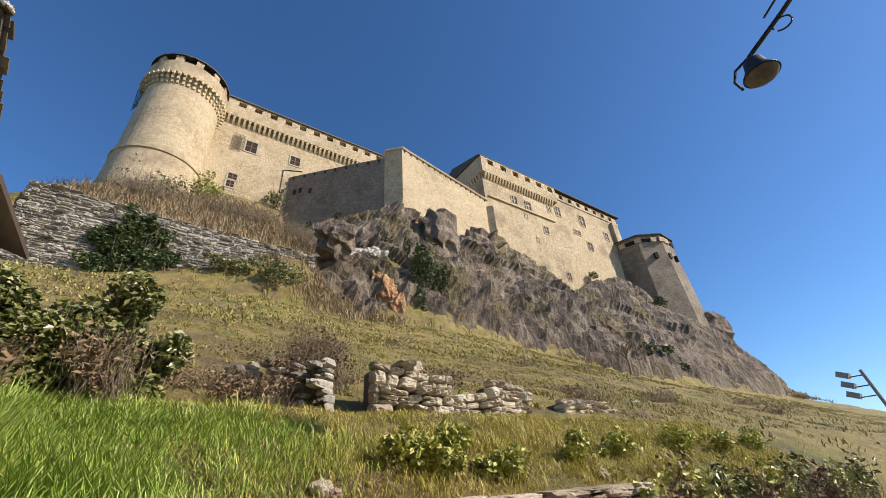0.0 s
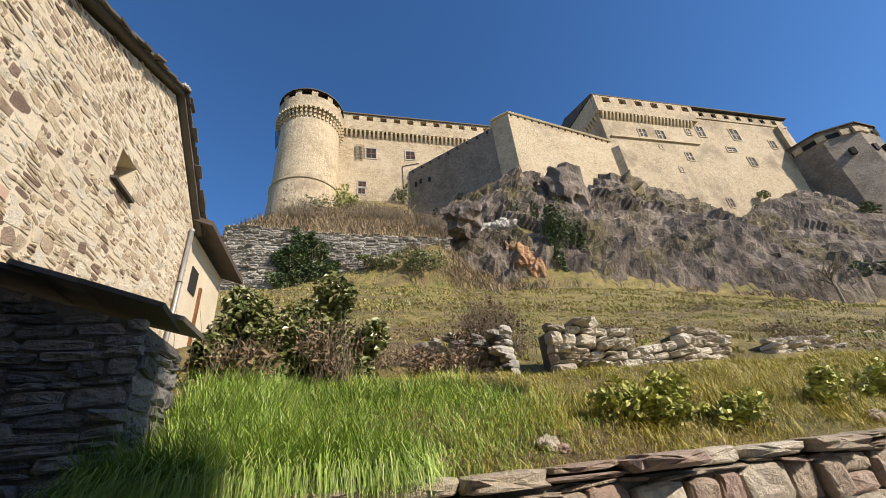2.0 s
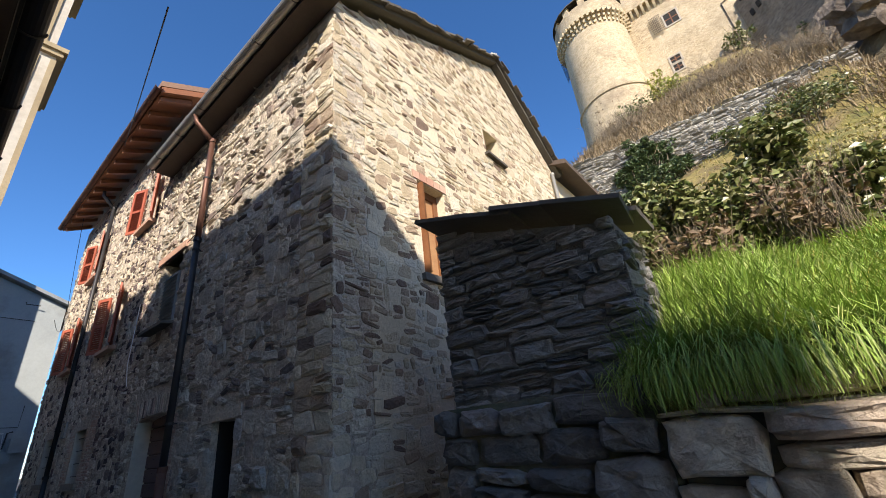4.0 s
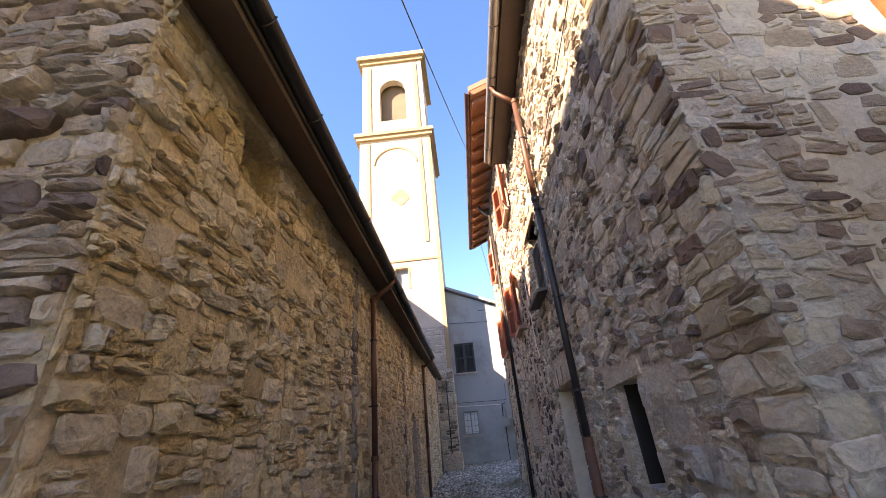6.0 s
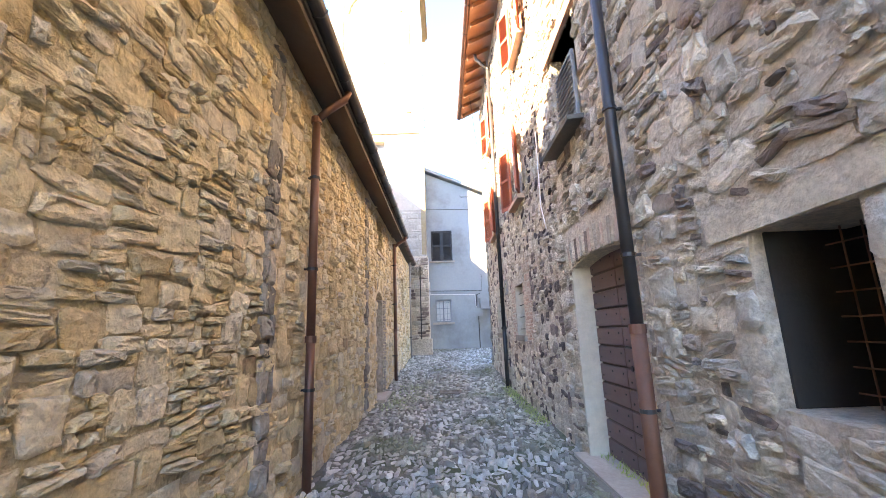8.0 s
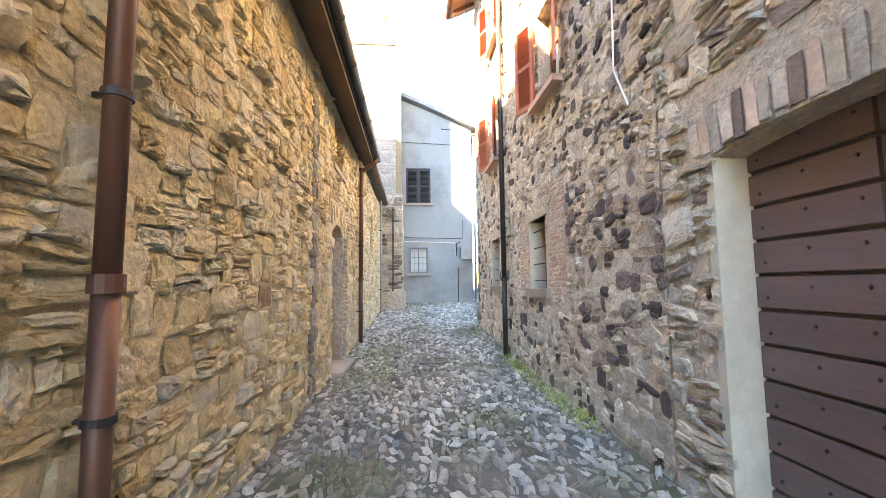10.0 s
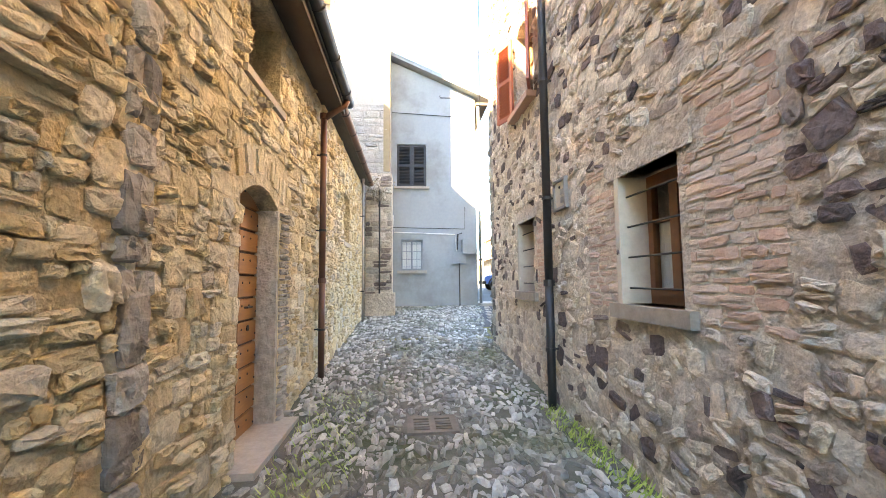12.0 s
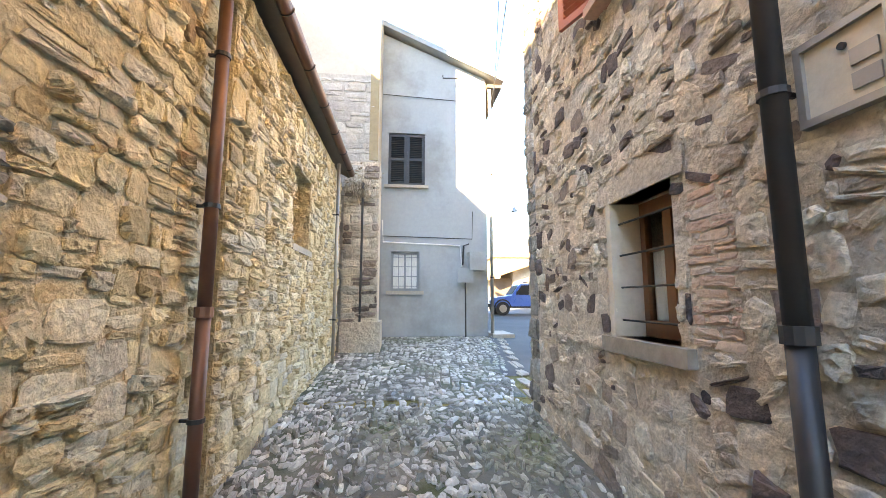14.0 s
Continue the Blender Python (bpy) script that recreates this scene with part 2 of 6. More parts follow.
    "twig": surface("twig", [(0.09, 0.07, 0.05), (0.2, 0.16, 0.11), (0.3, 0.24, 0.16)], pieces=0.85, coarse=0.8, fine=20, rough=0.9, bump=0.1),
    "green_blade": surface("green_blade", [(0.13, 0.22, 0.025), (0.25, 0.38, 0.055), (0.39, 0.51, 0.11), (0.58, 0.58, 0.25)], pieces=0.75, coarse=1.2, fine=20, rough=0.5, bump=0.1, speckle=0.2),
    "dry_blade": surface("dry_blade", [(0.2, 0.24, 0.035), (0.4, 0.37, 0.06), (0.56, 0.47, 0.13), (0.66, 0.56, 0.27)], pieces=0.75, coarse=0.9, fine=20, rough=0.6, bump=0.1, speckle=0.2),
    "brown_blade": surface("brown_blade", [(0.15, 0.105, 0.06), (0.29, 0.215, 0.125), (0.42, 0.33, 0.2)], pieces=0.7, coarse=0.4, fine=20, rough=0.8, bump=0.1, speckle=0.2),
    "car_blue": surface("car_blue", [(0.035, 0.13, 0.42), (0.05, 0.16, 0.46)], coarse=1, fine=8, rough=0.3, bump=0.0, speckle=0.05),
    "rubber": surface("rubber", [(0.015, 0.015, 0.015), (0.03, 0.03, 0.03)], coarse=2, fine=30, rough=0.85, bump=0.1),
    "white_paint": surface("white_paint", [(0.7, 0.69, 0.66), (0.78, 0.77, 0.74)], coarse=2, fine=20, rough=0.5, bump=0.05, speckle=0.08),
    "grey_paint": surface("grey_paint", [(0.22, 0.24, 0.25), (0.3, 0.32, 0.33)], coarse=2, fine=20, rough=0.6, bump=0.1, speckle=0.15),
    "curtain": surface("curtain", [(0.68, 0.67, 0.63), (0.78, 0.77, 0.73)], coarse=3, fine=15, stretch=(6, 6, 0.5), rough=0.9, bump=0.4),
    "pale_ashlar": surface("pale_ashlar", [(0.3, 0.28, 0.245), (0.4, 0.375, 0.33), (0.5, 0.465, 0.4)], pieces=0.6, coarse=0.7, fine=18, bump=0.8, depth=0.02, blotch=0.35, lumps=1.0),
    "meadow_blade": surface("meadow_blade", [(0.14, 0.155, 0.03), (0.29, 0.26, 0.062), (0.4, 0.33, 0.115), (0.48, 0.39, 0.19)], pieces=0.7, coarse=0.3, fine=20, rough=0.7, bump=0.1, speckle=0.2),
    "iron": surface("iron", [(0.018, 0.016, 0.015), (0.04, 0.034, 0.03)], coarse=2, fine=25, rough=0.75, bump=0.2, speckle=0.3),
    "worn_sill": surface("worn_sill", [(0.22, 0.185, 0.145), (0.36, 0.31, 0.245)], coarse=2.5, fine=22, bump=0.7, depth=0.012, blotch=0.4),
    "hut_stone": surface("hut_stone", [(0.075, 0.072, 0.068), (0.16, 0.152, 0.14), (0.25, 0.235, 0.21), (0.19, 0.155, 0.135)], pieces=0.75, coarse=0.6, fine=24, bump=1.0, depth=0.03, blotch=0.45, lumps=1.3),
    "hut_mortar": surface("hut_mortar", [(0.12, 0.112, 0.1), (0.2, 0.185, 0.165)], coarse=0.8, fine=26, bump=1.0, depth=0.03, blotch=0.45, lumps=1.3),
    "drain_iron": surface("drain_iron", [(0.13, 0.105, 0.085), (0.22, 0.18, 0.145)], coarse=3, fine=30, rough=0.75, bump=0.5, depth=0.006, blotch=0.35),
    # Near-black that paints in the darkness inside openings, rooms and the car.
    "unlit_black": surface("unlit_black", [(0.012, 0.011, 0.01), (0.02, 0.018, 0.016)], coarse=1, fine=8),
}

glass = bpy.data.materials.new("glass")
glass.use_nodes = True
gb = glass.node_tree.nodes["Principled BSDF"]
gb.inputs["Base Color"].default_value, gb.inputs["Roughness"].default_value, gb.inputs["Transmission Weight"].default_value, gb.inputs["IOR"].default_value = (0.85, 0.9, 0.9, 1), 0.03, 1.0, 1.1
M["glass"] = glass


# ---- building helpers ----
class Shape:
    """Vertices and faces gathered into one mesh."""

    def __init__(self):
        self.v, self.f = [], []

    def add(self, verts, faces):
        k = len(self.v)
        self.v += [tuple(p) for p in verts]
        self.f += [tuple(i + k for i in q) for q in faces]
        return self

    def box(self, x0, x1, y0, y1, z0, z1):
        v = [(x, y, z) for x in (x0, x1) for y in (y0, y1) for z in (z0, z1)]
        return self.add(v, [(0, 1, 3, 2), (4, 6, 7, 5), (0, 4, 5, 1), (2, 3, 7, 6), (0, 2, 6, 4), (1, 5, 7, 3)])

    def obox(self, m, sx, sy, sz):
        """A box of that size centred on the pose m."""
        v = [m @ Vector((x, y, z)) for x in (-sx / 2, sx / 2) for y in (-sy / 2, sy / 2) for z in (-sz / 2, sz / 2)]
        return self.add(v, [(0, 1, 3, 2), (4, 6, 7, 5), (0, 4, 5, 1), (2, 3, 7, 6), (0, 2, 6, 4), (1, 5, 7, 3)])

    def prism(self, outline, lift):
        """An outline of points swept along the vector lift."""
        n, lift = len(outline), Vector(lift)
        low = [Vector(p) for p in outline]
        high = [p + lift for p in low]
        return self.add(low + high, [tuple(reversed(range(n))), tuple(range(n, 2 * n))] + [(i, (i + 1) % n, n + (i + 1) % n, n + i) for i in range(n)])

    def tube(self, path, radius, sides=10, caps=True):
        """A round bar along a path; radius may be one number or one for each point."""
        path = [Vector(p) for p in path]
        rings = []
        for i, p in enumerate(path):
            way = (path[min(i + 1, len(path) - 1)] - path[max(i - 1, 0)]).normalized()
            side = way.cross(Vector((0, 0, 1)) if abs(way.z) < 0.95 else Vector((1, 0, 0))).normalized()
            up = side.cross(way)
            r = radius[i] if isinstance(radius, (list, tuple)) else radius
            rings.append([p + r * (math.cos(a) * side + math.sin(a) * up) for a in (2 * math.pi * k / sides for k in range(sides))])
        v = [p for ring in rings for p in ring]
        f = [(i * sides + k, i * sides + (k + 1) % sides, (i + 1) * sides + (k + 1) % sides, (i + 1) * sides + k) for i in range(len(path) - 1) for k in range(sides)]
        if caps:
            f += [tuple(reversed(range(sides))), tuple(range(len(v) - sides, len(v)))]
        return self.add(v, f)

    def lathe(self, profile, centre, sides=32, start=0.0, turn=2 * math.pi):
        """A profile of (radius, z) turned round the upright through centre."""
        cx, cy = centre
        n = len(profile)
        ring = sides if turn > 6.28 else sides + 1
        v = [(cx + r * math.cos(start + turn * k / sides), cy + r * math.sin(start + turn * k / sides), z) for k in range(ring) for r, z in profile]
        f = [(k * n + i, ((k + 1) % ring) * n + i, ((k + 1) % ring) * n + i + 1, k * n + i + 1) for k in range(sides) for i in range(n - 1)]
        return self.add(v, f)

    def mesh(self, name, material, smooth=False):
        me = bpy.data.meshes.new(name)
        me.from_pydata(self.v, [], self.f)
        me.materials.append(material)
        if smooth:
            me.shade_smooth()
        me.update()
        return me


def fixed(me):
    bm = bmesh.new()
    bm.from_mesh(me)
    bmesh.ops.recalc_face_normals(bm, faces=bm.faces)
    bm.to_mesh(me)
    bm.free()
    return me


def part(name, shape, material, parent=None, label="", smooth=False):
    """One mesh object of a shape, under a thing or a part."""
    ob = new(name, fixed(shape.mesh(name, material, smooth)))
    if parent:
        ob.parent = parent
    return tagged(ob, label)


def thing(name, label, category, group="", kind=""):
    """An Empty that holds the parts of a thing."""
    return tagged(new(name), label, category, group, kind)


def structure(ob, label="", category=""):
    return tagged(ob, label, category, kind="structure")


def smoothstep(a, b, x):
    t = min(1.0, max(0.0, (x - a) / (b - a)))
    return t * t * (3 - 2 * t)


def knots(x, *pairs):
    """A piecewise straight line through pairs."""
    return float(np.interp(x, [p[0] for p in pairs], [p[1] for p in pairs]))


def slab(u0, u1, v0, v1, holes, place, depth):
    """A wall of thickness depth over u0..u1, v0..v1 with rectangular holes; place(u, v, d) gives the point d behind the face."""
    us = sorted({u0, u1, *[min(max(h[k], u0), u1) for h in holes for k in (0, 1)]})
    vs = sorted({v0, v1, *[min(max(h[k], v0), v1) for h in holes for k in (2, 3)]})
    solid = lambda i, j: 0 <= i < len(us) - 1 and 0 <= j < len(vs) - 1 and not any(h[0] < (us[i] + us[i + 1]) / 2 < h[1] and h[2] < (vs[j] + vs[j + 1]) / 2 < h[3] for h in holes)
    s = Shape()
    for i in range(len(us) - 1):
        for j in range(len(vs) - 1):
            if not solid(i, j):
                continue
            a, b, c, d = us[i], us[i + 1], vs[j], vs[j + 1]
            for k in (0, depth):
                s.add([place(a, c, k), place(b, c, k), place(b, d, k), place(a, d, k)], [(0, 1, 2, 3)])
            for (di, dj), (p, q) in (((-1, 0), ((a, c), (a, d))), ((1, 0), ((b, c), (b, d))), ((0, -1), ((a, c), (b, c))), ((0, 1), ((a, d), (b, d)))):
                if not solid(i + di, j + dj):
                    s.add([place(*p, 0), place(*q, 0), place(*q, depth), place(*p, depth)], [(0, 1, 2, 3)])
    return s


# ---- ground ----
def street_z(x):
    return knots(x, (-60, 1.2), (-33, 0.62), (-24.7, 0.36), (-18.3, 0.05), (-14.7, -0.17), (-9.5, -0.24), (-4, -0.12), (0, -0.06), (30, -0.06))


def crag_top(x):
    """Height of the castle's footing along the crag."""
    return knots(x, (12, 36), (20, 39), (27, 41.5), (48, 42.3), (57, 38.8), (72, 37.6), (80, 41), (88, 44.5), (112, 45.5), (118, 42), (126, 32), (142, 15.5), (210, 12), (420, 6))


def rock_foot(x):
    return knots(x, (9, 41.5), (14, 40.3), (22, 38.4), (40, 37), (62, 30), (100, 31), (150, 40))


def meadow_z(x, y):
    """Height of the bank and the meadow, which falls away along the hillside."""
    rise = knots(y, (3.3, 1.3), (4.2, 1.9), (5, 2.3), (6.5, 2.6), (7.4, 3.0), (9, 3.7), (13, 5.2), (25, 10.9), (36, 16.8), (39.6, 18.3))
    return rise - smoothstep(26, 62, x) * knots(y, (5, 0), (12, 0.4), (20, 0.9), (32, 1.6), (40, 1.9))


def hill_z(x, y):
    """The bank behind the retaining wall, the meadow and the crag up to the castle."""
    foot = meadow_z(x, y)
    if x < 16:
        lift = smoothstep(36, 39.8, y) * knots(x, (-12, -0.6), (-8, -0.4), (0, 2.4), (10, 6))
        left = foot + lift if y < 39.8 else knots(y, (39.8, 25.0), (47, 31), (55, 38), (62, 46), (75, 47), (400, 47))
    if x > 9:
        a = rock_foot(x)
        zf = meadow_z(x, a)
        b = knots(x, (12, 50), (27, 46.6), (50, 50.8), (104, 51.8))
        t = min(1.0, max(0.0, (y - a) / (b - a)))
        right = foot if y < a else zf + (crag_top(x) - zf) * (0.35 * t + 0.65 * t ** 0.75)
    if x <= 9:
        z = left
    elif x >= 16:
        z = right
    else:
        t = smoothstep(9, 16, x)
        z = left * (1 - t) + right * t
    top = knots(x, (-60, 14), (-17, 20), (-12.8, 25), (-10.5, 33), (-8, 50), (112, 50), (117, 44), (123, 36), (131, 26), (142, 15.5), (210, 12), (420, 6))
    return min(z, top)


def ground_z(x, y):
    low = street_z(x)
    if y < 3.3:
        return low
    if x < -4.3 or (x < -3.15 and y < 9):
        start = knots(x, (-30, 60), (-18, 24), (-4.4, 11.4))
        return low + (hill_z(x, y) - low) * smoothstep(start, start + 8, y)
    z = hill_z(x, y)
    if x > 12 and y > rock_foot(x) + 0.6 and y < 53:
        z -= 2.6 * smoothstep(11.5, 13.5, x) * smoothstep(0.6, 2.2, y - rock_foot(x))
    return z + (0.1 * noise.noise((x * 0.7, y * 0.7, 0)) + 0.35 * noise.noise((x * 0.11, y * 0.11, 5)) * smoothstep(9, 16, y)) * min(1, (y - 3.3))


xs = [-400, -200, -120, -80, -60, -45] + list(np.arange(-36, -6, 1.5)) + [-5, -4.5, -4.25, -3.6, -3.17, -3.13] + list(np.arange(-3, 20, 0.35)) + list(np.arange(20, 120, 1.0)) + list(np.arange(120, 220, 4.0)) + [240, 280, 330, 420, 800]
ys = [-400, -200, -100, -50, -20, -8, -4, 0, 2, 3.28, 3.31] + list(np.arange(3.5, 14, 0.3)) + list(np.arange(14, 39, 0.7)) + [39.5, 39.78, 39.82, 40.2] + list(np.arange(41, 52, 0.8)) + list(np.arange(52, 76, 2)) + [80, 100, 150, 250, 500, 900]
g = Shape()
g.v = [(x, y, ground_z(x, y)) for y in ys for x in xs]
nx = len(xs)
g.f = [(j * nx + i, j * nx + i + 1, (j + 1) * nx + i + 1, (j + 1) * nx + i) for j in range(len(ys) - 1) for i in range(nx - 1)]
structure(part("ground", g, M["meadow"], smooth=True), "dry grass hillside rising from a lane to a crag", "ground")


def strip(name, x0, x1, y0, y1, lift, material, label, step=0.5):
    """A paved sheet that follows the street."""
    s = Shape()
    cols, rows = np.arange(x0, x1 + 0.01, step), (y0, y1)
    s.v = [(x, y, street_z(x) + lift) for y in rows for x in cols]
    n = len(cols)
    s.f = [(i, i + 1, n + i + 1, n + i) for i in range(n - 1)]
    return structure(part(name, s, material), label, name)


strip("lane", -18.5, -3.8, -0.1, 3.3, 0.012, M["cobble_bed"], "earth and moss bed between cobbles of the alley")
strip("square", -24.8, -18.5, -0.1, 3.2, 0.012, M["cobble_bed"], "earth bed between cobbles at the alley end")
strip("road", -70, -18.4, 3.2, 60, 0.012, M["asphalt"], "grey worn asphalt road beyond the alley", 2)
strip("street", -3.8, 60, -2.6, 3.28, 0.012, M["asphalt"], "grey asphalt street below the retaining wall", 2)


# ---- crag ----
def crag(name, x0, x1, step, material, label, lo=0.0, hi=1.0, lift=0.2, rough=1.25):
    """A rough rock face over the hill between the meadow's edge and the castle's footing."""
    s = Shape()
    cols, rows = np.arange(x0, x1 + 0.01, step), np.linspace(lo, hi, 46)
    for t in rows:
        for x in cols:
            a, b = rock_foot(x), knots(x, (12, 50), (27, 47.2), (50, 51.6), (104, 52.8), (150, 52))
            y = a + (b - a) * t
            z = hill_z(x, y)
            edge = min(1.0, t * 18)
            side = min(1, (x - x0) / 2, (x1 - x) / 3)
            along, across = 0.75 * x - 0.66 * z, 0.66 * x + 0.75 * z
            bed = noise.hetero_terrain(Vector((along * 0.05, y * 0.1, across * 0.2)), 1.0, 2.0, 4, 0.7)
            slabs = noise.cell(Vector((along * 0.12 + 0.6 * noise.noise((x * 0.2, y * 0.2, z * 0.2)), y * 0.15, across * 0.42)))
            grit = noise.turbulence(Vector((along * 0.35, y * 0.5, across * 0.75)), 4, True)
            swell = noise.noise(Vector((x * 0.07, y * 0.1, z * 0.09 + 7)))
            out = edge * max(0, side) * rough * (1 - 0.4 * smoothstep(55, 85, x)) * (0.9 * (bed - 0.8) + 0.6 * (slabs - 0.5) + 1.3 * (grit - 0.4) + 2.6 * swell)
            s.v.append((x + 0.3 * out, y - 0.8 * out - lift * edge, z + 0.55 * out + lift - 1.6 * (1 - max(0, side)) - 0.6 * (1 - edge)))
    n = len(cols)
    s.f = [(j * n + i, j * n + i + 1, (j + 1) * n + i + 1, (j + 1) * n + i) for j in range(len(rows) - 1) for i in range(n - 1)]
    return structure(part(name, s, material), label, "rock")


crag("crag", 11.5, 152, 0.5, M["rock"], "dark brown craggy rock face under the castle")


def boulder(shape, c, r, seed, squash=(1, 1, 1)):
    """A knobbly rock of radius r."""
    bm = bmesh.new()
    bmesh.ops.create_icosphere(bm, subdivisions=3, radius=1)
    for v in bm.verts:
        d = 1 + 0.45 * noise.turbulence(v.co * 1.3 + Vector((seed, 0, 0)), 3, True) - 0.2 + 0.25 * (noise.cell(v.co * 1.7 + Vector((0, seed, 0))) - 0.5)
        v.co = Vector((v.co.x * squash[0], v.co.y * squash[1], v.co.z * squash[2])) * d * r
    shape.add([Vector(c) + v.co for v in bm.verts], [[v.index for v in f.verts] for f in bm.faces])
    bm.free()


def rock_thing(name, c, r, seed, squash, material, label):
    s = Shape()
    boulder(s, c, r, seed, squash)
    return tagged(part(name, s, material), label, "rock")


for k, (x, z, r0) in enumerate(((19.4, 24.4, 1.7), (20.4, 22.6, 1.9), (21.5, 20.8, 1.6), (20.7, 24.0, 1.3), (21.2, 22.2, 1.5))):
    rock_thing("orange_rock", (x, rock_foot(x) + (z - 16.6) * 0.42 - 0.7, z), r0 * 0.85, 3 + k, (0.9, 0.8, 1.3), M["orange_rock"], "rust-orange bare rock slab on the crag")
for k in range(16):
    x, z = 14.6 + 0.42 * k, 28.0 + 1.6 * noise.noise((k * 0.9, 0, 0)) + 0.09 * k
    rock_thing("pale_rock", (x, rock_foot(x) + (z - 16.6) * 0.44 - 1.5, z), 0.9 + 0.35 * noise.noise((k * 1.7, 4, 0)), 80 + k, (1.1, 0.8, 0.75), M["pale_ashlar"], "pale rubble rock below the bastion")
rock_thing("rock_knob", (13.6, 40.2, 28.2), 2.8, 11, (1.0, 0.7, 0.9), M["rock"], "dark rock knob beside pale rubble")
rock_thing("rock_knob", (44.5, 48.0, 39.5), 4.6, 21, (1.1, 0.7, 0.9), M["rock"], "dark weathered rock under the curtain wall")
rock_thing("rock_knob", (52.5, 49.0, 36.5), 4.2, 25, (1.2, 0.7, 0.7), M["rock"], "dark weathered rock under the palace wall")
rock_thing("rock_knob", (32.0, 44.2, 37.0), 4.0, 31, (1.0, 0.6, 1.2), M["rock"], "jagged brown rock under the bastion corner")
rock_thing("rock_knob", (118, 46, 33), 8.0, 41, (1.3, 0.8, 0.8), M["rock"], "grey craggy rock under the polygonal tower")

# ---- grass ----
def blades(name, count, area, length, width, material, label, seed, lean=0.5, where=None, lift=0.0, tuft=14, spread=0.07, short=None, hang=False):
    """Tufts of drooping blades of grass over an area of the hill."""
    rng = np.random.default_rng(seed)
    x0, x1, y0, y1 = area
    verts, faces = [], []
    for _ in range(count // tuft):
        cx, cy = rng.uniform(x0, x1), rng.uniform(y0, y1)
        if where and not where(cx, cy, rng):
            continue
        size, comb = rng.uniform(0.6, 1.25) * (short(cx, cy) if short else 1.0), rng.uniform(0, 6.283)
        for _ in range(tuft):
            ox, oy = rng.normal(0, spread, 2)
            x, y = cx + ox, max(cy + oy, 3.33)
            z = ground_z(x, y) - 0.02 + lift
            a = math.atan2(oy + 0.5 * spread * math.sin(comb), ox + 0.5 * spread * math.cos(comb)) + rng.normal(0, 0.6)
            if hang:
                a = rng.normal(-math.pi / 2, 0.45)
            ln, w = length * size * rng.uniform(0.5, 1.3), width * rng.uniform(0.6, 1.4)
            b = lean * rng.uniform(0.3, 1.6)
            dx, dy = math.cos(a), math.sin(a)
            sx, sy = -dy * w, dx * w
            k = len(verts)
            pts = []
            px, pz, ang = 0.0, 0.0, 0.4 * b
            for i in range(3):
                px, pz = px + math.sin(ang) * ln / 3, pz + math.cos(ang) * ln / 3
                ang += 0.65 * b
                pts.append((x + dx * px, y + dy * px, z + pz))
            (ax, ay, az), (bx, by, bz), tip = pts
            verts += [(x - sx, y - sy, z), (x + sx, y + sy, z), (ax + sx, ay + sy, az), (ax - sx, ay - sy, az), (bx + sx * 0.7, by + sy * 0.7, bz), (bx - sx * 0.7, by - sy * 0.7, bz), tip]
            faces += [(k, k + 1, k + 2, k + 3), (k + 3, k + 2, k + 4, k + 5), (k + 5, k + 4, k + 6)]
    me = bpy.data.meshes.new(name)
    me.from_pydata(verts, [], faces)
    me.materials.append(material)
    return tagged(new(name, me), label, "grass", kind="stuff")


def lush(x, y, rng):
    if x < -1.6 and y < 5.5:
        return False
    return noise.noise((x * 1.1, y * 1.1, 3)) * 1.6 + 1.15 - x * 0.85 > rng.uniform(-0.3, 1.3)


def clumps(x, y, rng):
    return noise.noise((x * 0.9, y * 0.9, 9)) + 0.25 > rng.uniform(-0.4, 0.6)


def bank_short(x, y):
    return (1.0 - 0.55 * smoothstep(4.5, 5.3, y)) * (0.85 + 0.8 * noise.noise((x * 1.9, y * 1.9, 4)))


blades("green_grass", 92000, (-3.2, 3.4, 3.34, 5.15), 0.235, 0.003, M["green_blade"], "long lush green grass on the bank", 1, 1.35, lush, 0.0, 20, 0.1, bank_short)
blades("yellow_grass", 84000, (-1.5, 11, 3.34, 6.1), 0.23, 0.003, M["dry_blade"], "yellow-green dry grass on the bank", 2, 1.3, lambda x, y, rng: noise.noise((x * 2.6, y * 2.6, 8)) > rng.uniform(-0.6, -0.1) and (not lush(x, y, rng) or rng.uniform() < 0.3), 0.0, 16, 0.08, bank_short)
blades("tall_grass", 5000, (-1.6, -0.9, 3.4, 4.9), 0.3, 0.0028, M["green_blade"], "tall green grass against the stone hut", 9, 1.1, None, 0.05, 18, 0.1)
blades("hanging_grass", 9000, (-1.75, 0.25, 3.28, 3.42), 0.46, 0.0026, M["green_blade"], "long grass hanging over the retaining wall beside the hut", 7, 1.7, lambda x, y, rng: rng.uniform() < 1.1 - 0.6 * max(0, x + 0.6), 0.04, 20, 0.08, None, True)
blades("short_grass", 40000, (-3, 24, 7, 24), 0.17, 0.013, M["meadow_blade"], "short dry meadow grass on the slope", 3, 0.9, clumps)
blades("meadow_weeds", 12000, (-2, 24, 5.6, 24), 0.12, 0.016, M["bush_leaf"], "small dark green weeds scattered over the meadow", 11, 1.2, lambda x, y, rng: noise.noise((x * 0.8, y * 0.8, 15)) > rng.uniform(-0.1, 0.5), 0.0, 10, 0.12)
blades("far_grass", 36000, (-10, 95, 20, 40), 0.3, 0.04, M["meadow_blade"], "distant dry meadow grass below the crag", 4, 0.9, clumps, 0.0, 9, 0.3)
blades("hill_grass", 26000, (10, 110, 3.6, 28), 0.22, 0.02, M["meadow_blade"], "yellowed meadow grass along the hillside", 14, 0.9, clumps, 0.0, 9, 0.3)
